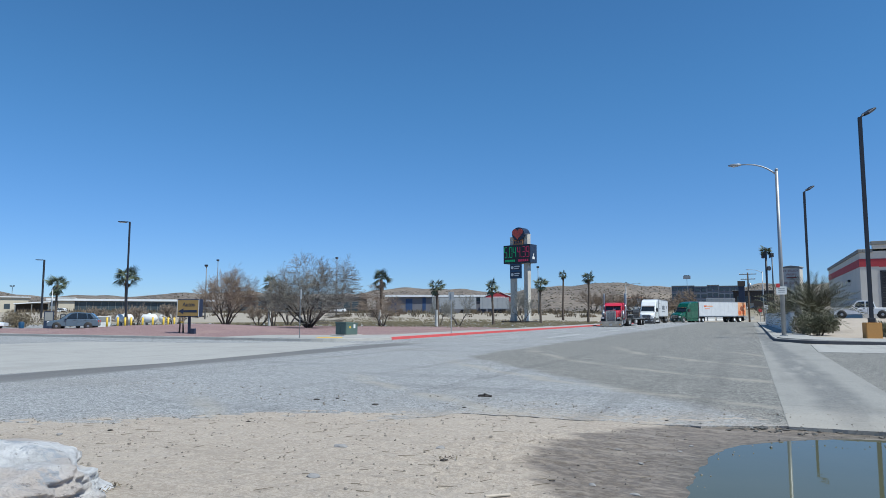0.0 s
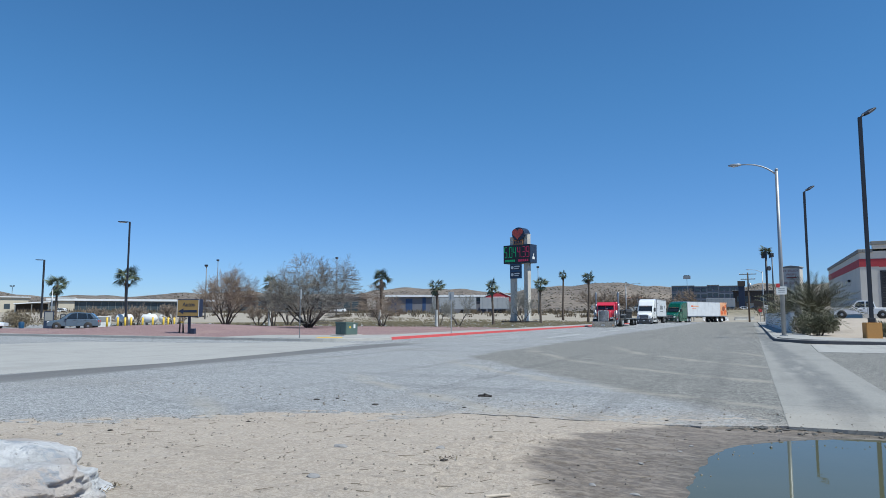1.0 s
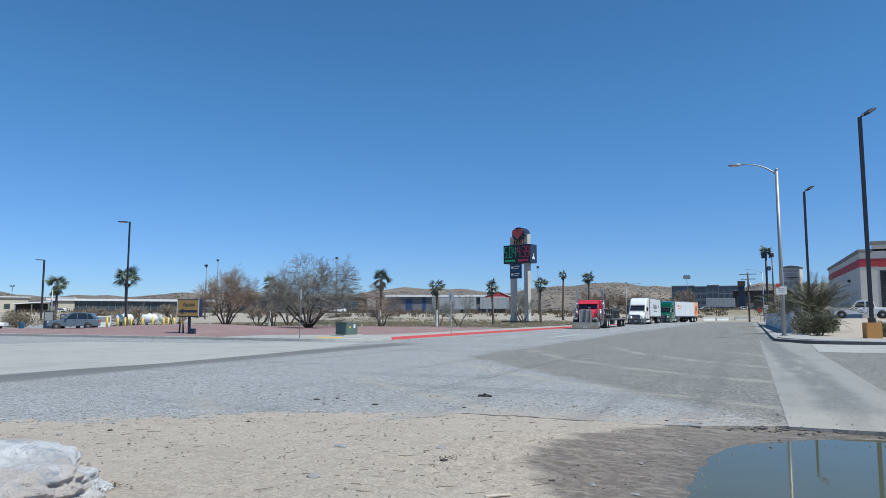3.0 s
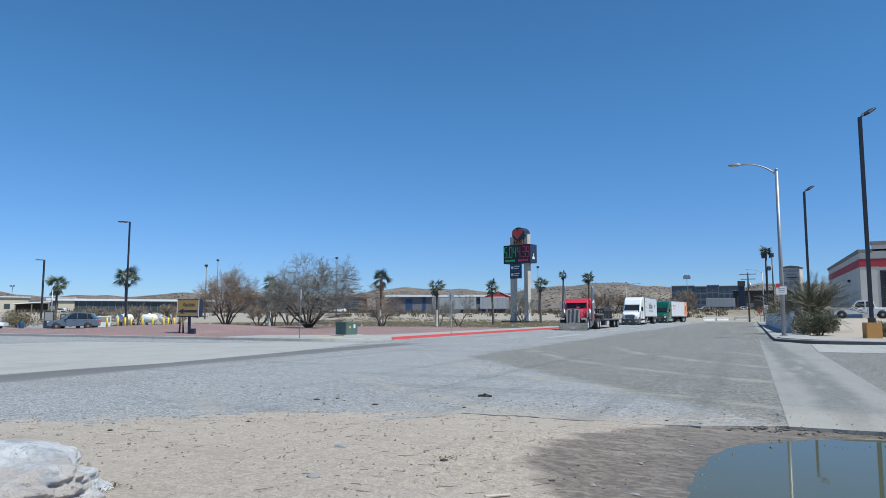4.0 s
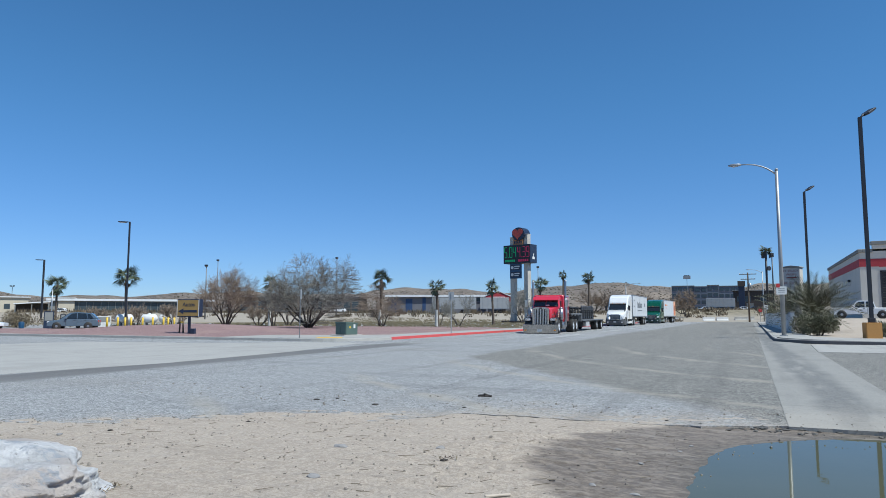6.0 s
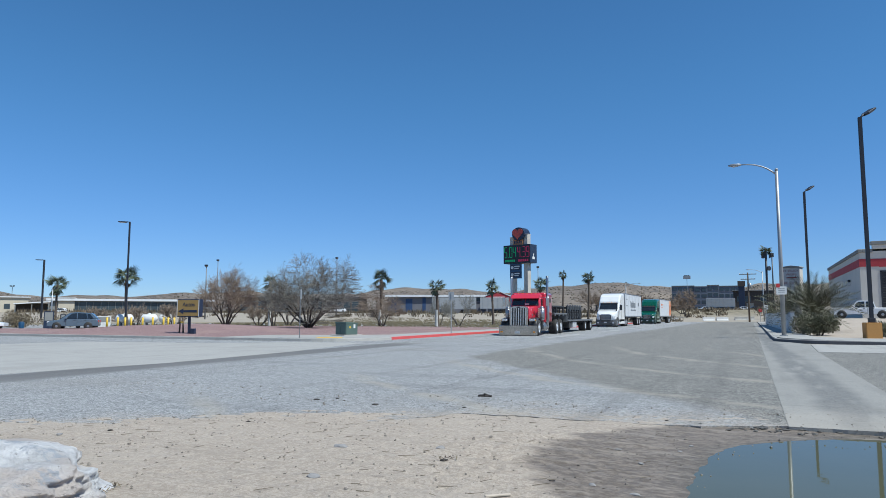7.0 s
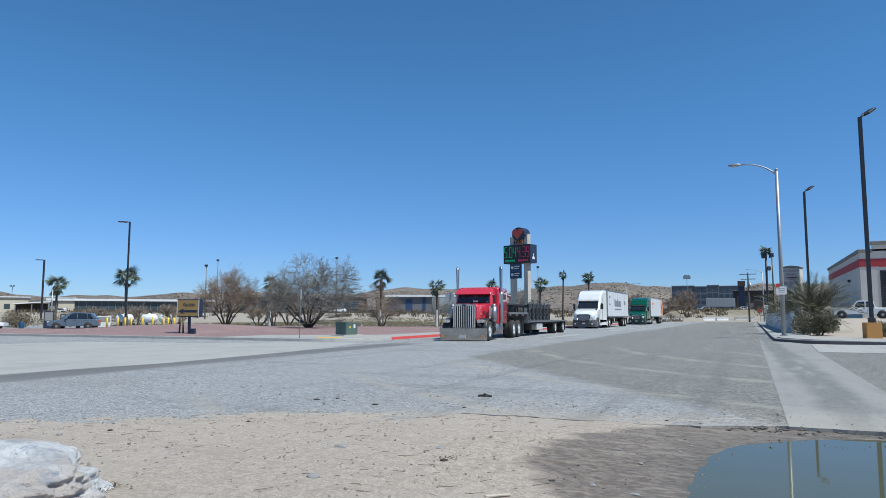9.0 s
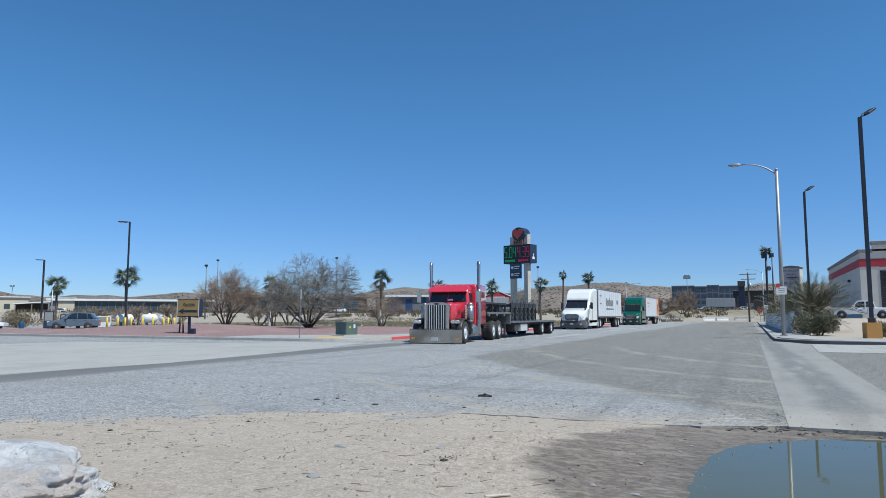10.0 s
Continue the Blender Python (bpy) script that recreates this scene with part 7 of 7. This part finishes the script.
    for s in (-1, 1):
        part("headlight", soften(box(NB(), -L - 0.01, -L + 0.28, s * W * 0.78 - 0.16, s * W * 0.78 + 0.16, belt * 0.66, belt * 0.80), 0.03, 1), LAMP, t)
        part("tail_light", soften(box(NB(), L - 0.12, L + 0.02, s * W * 0.82 - 0.12, s * W * 0.82 + 0.12, belt * 0.70, belt * 0.92), 0.02, 1), SIGNRED, t)
        part("mirror", soften(box(NB(), -L * 0.30, -L * 0.22, s * (W + 0.08) - 0.09, s * (W + 0.08) + 0.09, belt * 1.02, belt * 1.18), 0.03, 1), paint, t)
        for x in ((L * 0.02, L * 0.44) if kind != "pickup" else (L * 0.02, L * 0.30)):
            part("door_handle", box(NB(), x, x + 0.18, s * W - 0.02, s * W + 0.02, belt * 0.90, belt * 0.93), BLACK, t)
        for x in (L * 0.16, -L * 0.28):
            part("door_seam", box(NB(), x - 0.008, x + 0.008, s * W * 0.995 - 0.012, s * W * 0.995 + 0.004, 0.45, belt * 0.97), BLACK, t)
    if kind == "pickup":
        part("bed_liner", box(NB(), L * 0.46, L * 0.96, -W + 0.12, W - 0.12, belt - 0.06, belt + 0.006), BLACK, t)
    return t


BLUEGREY = mat("blue_grey_car_paint", (0.10, 0.14, 0.185), (0.085, 0.12, 0.16), 0.25, scale=1, coat=0.6)
CARWHITE = mat("white_car_paint", (0.80, 0.80, 0.80), (0.74, 0.74, 0.74), 0.28, scale=1, coat=0.4)


def build_cars():
    car("suv", "blue-grey compact crossover parked in the lot", (-57.1, 44.6, 0.0), 44, 4.2, 1.8, 1.62, BLUEGREY)
    car("parked_car", "dark grey hatchback parked behind another car", (-65.0, 52.3, 0.0), -35, 4.2, 1.78, 1.5, mat("dark_grey_car_paint", (0.06, 0.07, 0.085), None, 0.25, coat=0.5))
    car("white_car", "white car nosing into view at the lot's edge", (-65.0, 40.9, 0.0), 180 + 44, 4.4, 1.8, 1.3, CARWHITE)
    for i, (x, y, c) in enumerate(((-150, 150, BLUEGREY), (-108, 158, BLACK), (-103, 161, CARWHITE), (-186, 140, CARWHITE))):
        car("distant_car", ("blue-grey", "black", "white", "white")[i] + " car parked before the far buildings", (x, y, ground_height(x, y)), 30, 4.4, 1.8, 1.5, c)
    for x, y, c, lab in ((-16.5, 284, CARWHITE, "white"), (-12.0, 288, BLACK, "black"), (-7.5, 285, BLUEGREY, "blue-grey"), (-3.2, 288, CARWHITE, "white"), (0.8, 284, BLACK, "black"), (-20.5, 287, BLUEGREY, "blue-grey")):
        car("distant_car", lab + " car parked on the terrace before the hotel", (x, y, ground_height(x, y)), 15, 4.4, 1.8, 1.5, c, group="cars on the hotel terrace")
    car("pickup_truck", "white crew-cab pickup parked by the truck wash", (10.35, 82.0, ground_height(9.0, 82.8)), -6, 5.8, 1.95, 1.82, CARWHITE, "pickup")


build_cars()


# ---- yard fittings ----
def build_yard():
    t = thing("transformer_cabinet", "green pad-mounted transformer cabinet on a slab", "utility cabinet", pose(-21.75, 34.9, 0.13, 0, 0, -20) @ Matrix.Scale(0.9, 4))
    g = mat("transformer_green", (0.075, 0.115, 0.10), (0.09, 0.135, 0.115), 0.55, scale=1.5)
    part("plinth", soften(box(NB(), -0.75, 0.75, -0.75, 0.75, -0.02, 0.08), 0.02, 1), KERB, t)
    part("body", soften(box(NB(), -0.55, 0.55, -0.45, 0.5, 0.08, 0.78), 0.02, 2), g, t)
    part("lid", soften(prism(NB(), [(-0.49, 0.78), (0.54, 0.78), (0.54, 0.84), (-0.47, 0.90), (-0.49, 0.88)], -0.58, 0.58), 0.01, 1), g, t)
    part("door", soften(box(NB(), -0.53, -0.01, -0.47, -0.45, 0.12, 0.76), 0.008, 1), g, t)
    part("door", soften(box(NB(), 0.01, 0.53, -0.47, -0.45, 0.12, 0.76), 0.008, 1), g, t)
    part("label_plate", box(NB(), 0.55, 0.556, -0.2, -0.07, 0.5, 0.62), YELLOW, t)
    part("label_plate", box(NB(), 0.55, 0.556, 0.15, 0.30, 0.50, 0.74), SIGNWHITE, t)
    tank = mat("white_tank", (0.76, 0.76, 0.75), (0.66, 0.66, 0.64), 0.4)
    for x, y, ln, turn in ((-70.2, 61.7, 1.5, 30), (-67.4, 62.9, 1.4, 25), (-65.6, 63.9, 1.2, 60)):
        t = thing("gas_tank", "white domed gas storage tank on saddles", "tank", pose(x, y, 0.0, 0, 0, turn), "gas tanks behind the bollards")
        prof = [(-ln / 2 - 0.32, 0.02), (-ln / 2 - 0.26, 0.25), (-ln / 2 - 0.12, 0.42), (-ln / 2, 0.52), (ln / 2, 0.52), (ln / 2 + 0.12, 0.42), (ln / 2 + 0.26, 0.25), (ln / 2 + 0.32, 0.02)]
        part("vessel", lathe(NB(), prof, 22), tank, t, at=pose(0, 0, 0.95))
        for s in (-1, 1):
            part("saddle", box(NB(), s * ln * 0.3 - 0.1, s * ln * 0.3 + 0.1, -0.4, 0.4, -0.05, 0.62), KERB, t)
        part("valve_dome", cone(NB(), (0, 0, 1.44), (0, 0, 1.62), 0.16, 0.14, 12), tank, t)
    for i, (px, py) in enumerate(((-66.3, 55.9), (-65.2, 56.4), (-64.4, 56.7), (-63.8, 57.0), (-62.6, 57.5), (-61.6, 58.0), (-60.5, 58.5), (-60.0, 58.7), (-59.4, 59.0))):
        b = solid("bollard", soften(cone(NB(), (0, 0, -0.1), (0, 0, 1.12), 0.11, 0.11, 14), 0.03, 2), YELLOW, "yellow steel bollard guarding the gas tanks", "bollard", "bollards by the tanks", at=pose(px, py, 0))
    for x, y, w, h, m, lab in ((-66.7, 49.1, 0.9, 1.75, NAVY, "dark blue vending cabinet in the lot"), (-65.6, 49.9, 0.5, 1.5, DARKPOLE, "slim dark payment post in the lot"), (-68.6, 57.2, 1.7, 1.25, SIGNWHITE, "white ice chest beside the bollards")):
        t = thing("yard_cabinet", lab, "cabinet", pose(x, y, 0, 0, 0, 52))
        part("body", soften(box(NB(), -w / 2, w / 2, -0.4, 0.4, 0, h), 0.03, 2), m, t)
        part("panel", soften(box(NB(), -w / 2 + 0.08, w / 2 - 0.08, -0.42, -0.4, h * 0.45, h - 0.1), 0.01, 1), GREYTRIM, t)
    t = thing("trash_bin", "blue round litter bin at the kerb", "litter bin", pose(-63.4, 43.9, 0.0) @ Matrix.Scale(0.72, 4))
    part("drum", lathe(NB(), [(0, 0.30), (0.05, 0.32), (0.8, 0.35), (0.85, 0.33)], 18, "z"), BLUEPANEL, t)
    part("lid", lathe(NB(), [(0.85, 0.36), (0.95, 0.3), (1.02, 0.12)], 18, "z"), BLUEPANEL, t)
    for i, (x, y) in enumerate(((-73.2, 50.5), (-76.0, 52.5), (-79, 50), (-71.5, 54), (-82, 56))):
        shrub((x, y, ground_height(x, y)), 2.4, 1.8, 1.7, 70 + i, 900, "tangled dry brown brush on the bank", mat("dry_brush", (0.20, 0.15, 0.095), (0.12, 0.10, 0.06), 0.9) if i == 0 else bpy.data.materials["dry_brush"], 0.09, "dry_brush")
    # concrete barriers across the far end
    white = concrete_material("whitewashed_barrier", (0.66, 0.65, 0.63))
    for x, y, ln, m, lab in ((-9.6, 160.0, 2.5, white, "whitewashed"), (-6.9, 161.1, 2.5, white, "whitewashed"), (-3.3, 162.9, 3.0, KERB, "bare grey"), (-0.9, 163.8, 1.6, KERB, "bare grey"), (-19.5, 156, 2.6, white, "whitewashed"), (-16.8, 156.5, 2.4, white, "whitewashed")):
        b = prism(NB(), [(-0.30, 0), (-0.28, 0.1), (-0.12, 0.35), (-0.08, 0.78), (0.08, 0.78), (0.12, 0.35), (0.28, 0.1), (0.30, 0)], 0, ln)
        solid("barrier", soften(b, 0.015, 1), m, lab + " concrete barrier closing the far lane", "barrier", "barriers at the road end", at=pose(x, y, ground_height(x, y) - 0.02, 0, 0, 22))


build_yard()


# ---- foreground ----
def stone(name, at, size, seed, material, label, category="stone", sub=3, rough=0.35, flat=0.6, group="", turn=0.0):
    bm = bmesh.new()
    bmesh.ops.create_icosphere(bm, subdivisions=sub, radius=1.0)
    for v in bm.verts:
        p = v.co.copy()
        n = noise.fractal(p * 1.3 + Vector((seed, seed * 2, 0)), 0.8, 2.0, 5) * rough
        n += -abs(noise.noise(p * 2.6 + Vector((seed, 3, 1)))) * rough * 0.5
        p *= 1 + n
        v.co = Vector((p.x * size[0], p.y * size[1], max(p.z, -0.45) * size[2]))
    for f in bm.faces:
        f.smooth = sub > 3
    return solid(name, bm, material, label, category, group, at=pose(*at, 0, 0, turn))


def rock_material():
    m, k, b = blank("white_quartz_rock", 0.75)
    tc = k.nd.new("ShaderNodeTexCoord").outputs["Object"]
    k.pos = tc
    c = k.mix(k.ramp(k.noise(3.2, 7, rough=0.65), 0.38, 0.62), (0.70, 0.69, 0.685), (0.50, 0.49, 0.485))
    c = k.mix(k.math("MULTIPLY", k.ramp(k.noise(1.6, 6), 0.5, 0.64), 0.6), c, (0.54, 0.44, 0.37))
    c = k.mix(k.math("MULTIPLY", k.ramp(k.noise(2.4, 8, (1, 2.2, 1.5), 30, 0.7), 0.55, 0.63), 0.75), c, (0.34, 0.37, 0.42))
    c = k.mix(k.math("MULTIPLY", k.ramp(k.noise(9, 8, rough=0.75), 0.57, 0.66), 0.8), c, (0.22, 0.19, 0.17))
    k.ln.new(c, b.inputs["Base Color"])
    h = k.math("ADD", k.noise(7, 8, rough=0.7), k.math("MULTIPLY", k.noise(40, 4), 0.3))
    k.ln.new(k.bump(h, 1.0, 0.10), b.inputs["Normal"])
    return m


def build_foreground():
    stone("boulder", (-5.05, 3.05, 0.05), (1.08, 0.85, 0.35), 3, rock_material(), "large white quartz boulder on the dirt", "boulder", 6, 0.185, turn=20)
    dark = mat("dark_scrap", (0.025, 0.022, 0.02), (0.06, 0.05, 0.045), 0.9)
    greyst = mat("grey_stone", (0.30, 0.29, 0.28), (0.20, 0.19, 0.18), 0.9, scale=6)
    rnd = random.Random(8)
    # torn tyre strip in the road
    t = thing("tyre_scrap", "torn black tyre scrap lying on the road", "debris", pose(-4.0, 10.6, 0.0, 0, 0, 20) @ Matrix.Scale(0.68, 4))
    for i in range(6):
        a = rnd.uniform(0, 360)
        s = Sticks()
        p = Vector((rnd.uniform(-0.14, 0.14), rnd.uniform(-0.05, 0.05), 0.012))
        s.rod(p, p + Vector((rnd.uniform(-0.14, 0.14), rnd.uniform(-0.06, 0.06), rnd.uniform(0.0, 0.06))), 0.035, 0.02, 5)
        part("strip", s.mesh("strip", dark), None, t)
    part("tread", soften(prism(NB(), [(-0.15, 0.0), (-0.12, 0.04), (0.02, 0.055), (0.13, 0.03), (0.15, 0.0)], -0.05, 0.05, "y"), 0.008, 1), dark, t)
    for i, (x, y, s, m) in enumerate(((-3.71, 5.88, 0.09, greyst), (-2.81, 6.25, 0.07, greyst), (-2.54, 5.72, 0.06, dark), (-3.23, 4.72, 0.075, greyst), (-6.56, 5.64, 0.06, dark), (-6.82, 5.22, 0.05, greyst), (-5.61, 6.81, 0.055, dark), (-5.08, 8.97, 0.09, dark), (-6.21, 9.13, 0.09, dark), (-6.0, 9.39, 0.06, dark), (-3.77, 9.21, 0.05, dark), (-0.96, 6.56, 0.035, greyst), (-1.25, 7.05, 0.04, greyst), (-0.62, 7.7, 0.035, greyst), (-1.2, 5.6, 0.045, greyst), (-0.85, 5.45, 0.05, greyst), (-0.7, 7.35, 0.03, greyst), (-1.45, 6.2, 0.03, dark), (-1.5, 5.5, 0.04, dark), (-1.01, 9.11, 0.04, dark))):
        z = max(ground_height(x, y), 0.0 if y > 8.3 else -1)
        s *= 0.62 if m is dark else 0.9
        stone("loose_stone", (x, y, z + 0.004), (s, s * 0.7, s * 0.32), i + 10, m, "flat grey stone lying on the sand" if m is greyst else "dark clod lying on the sandy road edge", "stone", 2, 0.3, group="loose stones", turn=rnd.uniform(0, 180))
    t = solid("wood_splinter", soften(box(NB(), -0.10, 0.10, -0.016, 0.016, 0, 0.015), 0.004, 1), mat("pale_splinter", (0.55, 0.47, 0.38), None, 0.8), "pale wood splinter on the dirt", "debris", at=pose(-1.73, 4.86, ground_height(-1.73, 4.86) + 0.004, 0, 0, 40))
    # broken asphalt along the edge above the puddle
    broken = mat("broken_asphalt", (0.06, 0.057, 0.052), (0.16, 0.15, 0.135), 0.9, scale=9)
    for i in range(40):
        x = rnd.uniform(-0.7, 1.9) if i > 9 else rnd.uniform(-0.35, 0.35)
        y = 8.95 + 0.25 * smooth01(-1, 0.3, x) + rnd.uniform(-0.28, 0.06)
        s = rnd.uniform(0.014, 0.04)
        stone("asphalt_chunk", (x, y, ground_height(x, y) + s * 0.2), (s * rnd.uniform(0.8, 1.9), s * 0.8, s * 0.35), 40 + i, broken, "broken chunk of asphalt at the road's crumbling edge", "rubble", 2, 0.45, group="broken road edge", turn=rnd.uniform(0, 180))
    # pebbles and crumbs
    s = Sticks()
    for _ in range(2600):
        x, y = rnd.uniform(-11, 3.5), rnd.uniform(3.8, 10.5)
        if abs((x - 3.75) / 4.1) ** 2.6 + abs((y - 6.0) / 3.1) ** 2.6 < 0.95:
            continue
        gz = ground_height(x, y)
        z = gz if gz > -0.02 or y < 8.6 else 0.0
        r = rnd.uniform(0.004, 0.011) * (1.8 if rnd.random() < 0.06 else 1)
        p = Vector((x, y, z - r * 0.2))
        d = ball_dir(rnd) * r
        d.z = abs(d.z) + r * 0.6
        s.rod(p, p + d, r * 1.2, r * 0.5, 5)
        o = len(s.v)
        s.f.append((o - 5, o - 4, o - 3, o - 2, o - 1))
    tagged(new("pebbles", s.mesh("pebbles", mat("pebble_mix", (0.32, 0.28, 0.235), (0.11, 0.095, 0.08), 0.9, scale=2, fine=25, space="World"))), "small pebbles and crumbs scattered on the dirt", "pebbles", kind="stuff")
    # dry stems
    s = Sticks()
    for _ in range(190):
        x, y = rnd.uniform(-9, -0.8), rnd.uniform(3.9, 8.4)
        p = Vector((x, y, ground_height(x, y) + 0.006))
        a = rnd.gauss(0.15, 0.5)
        ln = rnd.uniform(0.03, 0.16)
        s.rod(p, p + Vector((math.cos(a) * ln, math.sin(a) * ln, rnd.uniform(0, 0.02))), 0.003, 0.002, 3)
    for bx, by in ((-4.42, 3.85), (-4.36, 3.72), (-2.55, 5.75)):
        for _ in range(14):
            p = Vector((bx + rnd.gauss(0, 0.05), by + rnd.gauss(0, 0.05), ground_height(bx, by)))
            s.blade(p, p + Vector((rnd.uniform(-0.08, 0.08), rnd.uniform(-0.08, 0.08), rnd.uniform(0.01, 0.045))), Vector((0.006, 0.003, 0)), 0)
    tagged(new("dry_stems", s.mesh("dry_stems", mat("dry_stem", (0.13, 0.105, 0.07), (0.22, 0.18, 0.12), 0.9, space="World"))), "dry stems and bits of straw on the dirt", "straw", kind="stuff")


build_foreground()


# ---- what moves ----
TIMES = [i / 10 for i in range(101)]


def lane_x(y):
    return -15.1 + 0.04 * max(0.0, 80 - y) - 0.10 * smooth01(90, 70, y) - 0.55 * smooth01(46, 30, y)


def red_path(t):
    y = 82.2 - 4.404 * t - 0.3786 * t * t + 0.02847 * t ** 3
    return lane_x(y), y, 2.3 * smooth01(86, 74, y)


def white_path(t):
    return -15.5, 115.6 - 2.386 * t - 0.571 * t * t + 0.030 * t ** 3, 0.0


GT = (0, 0.5, 1, 1.5, 2, 2.5, 4, 4.5, 5.5, 7, 8.5, 10)
GY = (138.2, 137.2, 136.2, 135.2, 134.1, 132.9, 129.0, 126.9, 122.2, 113.9, 105.8, 97.8)
GX = (-13.2, -13.7, -14.15, -14.4, -14.6, -14.75, -15.0, -15.0, -15.1, -15.15, -15.2, -15.3)
GH = (30, 22, 15, 11, 8, 6, 2, 1, 0, 0, 0, 0)
GP = (39, 35.5, 31, 26.0, 20.9, 17.6, 6.4, 4.8, 3.2, 1.4, 0.9, 0.6)


def eased(t, values):
    """The table's value at t, averaged over a short while so that it has no corners."""
    return sum(float(np.interp(min(max(t + d, 0), 10), GT, values)) for d in (-0.3, -0.15, 0, 0.15, 0.3)) / 5


def green_path(t):
    return eased(t, GX), eased(t, GY), -eased(t, GH)


def key_vehicle(ob, path, local=(0, 0, 0)):
    rows, way, last = [], [0.0], None
    for t in TIMES:
        x, y, a = path(t)
        m = pose(x, y, 0, 0, 0, a) @ Matrix.Translation(local)
        rows.append((t, m))
        if last is not None:
            way.append(way[-1] + (m.translation - last).length)
        last = m.translation.copy()
    walk(ob, rows)
    for w in ob.children:
        if w.get("rolls"):
            r, base = w["rolls"], w.matrix_basis.translation.copy()
            walk(w, [(t, Matrix.Translation(base) @ Matrix.Rotation(d / r, 4, "X")) for t, d in zip(TIMES, way)])


def motions():

    def steering(t):
        # the tractor swings a little on its fifth wheel as it nears the entrance
        x, y, a = red_path(t)
        m = pose(x, y, 0, 0, 0, a) @ pose(0, 6.95, 0, 0, 0, 3.4 * smooth01(40, 29, y)) @ Matrix.Translation((0, -6.95, 0))
        return m.translation.x, m.translation.y, math.degrees(m.to_euler().z)
    key_vehicle(red_tractor, steering)
    key_vehicle(red_trailer, red_path)
    for ob, local in red_load:
        key_vehicle(ob, red_path, local)
    key_vehicle(white_tractor, white_path)
    key_vehicle(white_trailer, white_path, (0, 6.9, 0))
    key_vehicle(green_tractor, green_path)

    def behind(t):
        x, y, a = green_path(t)
        k = pose(x, y, 0, 0, 0, a) @ Vector((0, 6.9, 0))
        return k.x, k.y, -eased(t, GP)
    key_vehicle(green_trailer, behind)


motions()
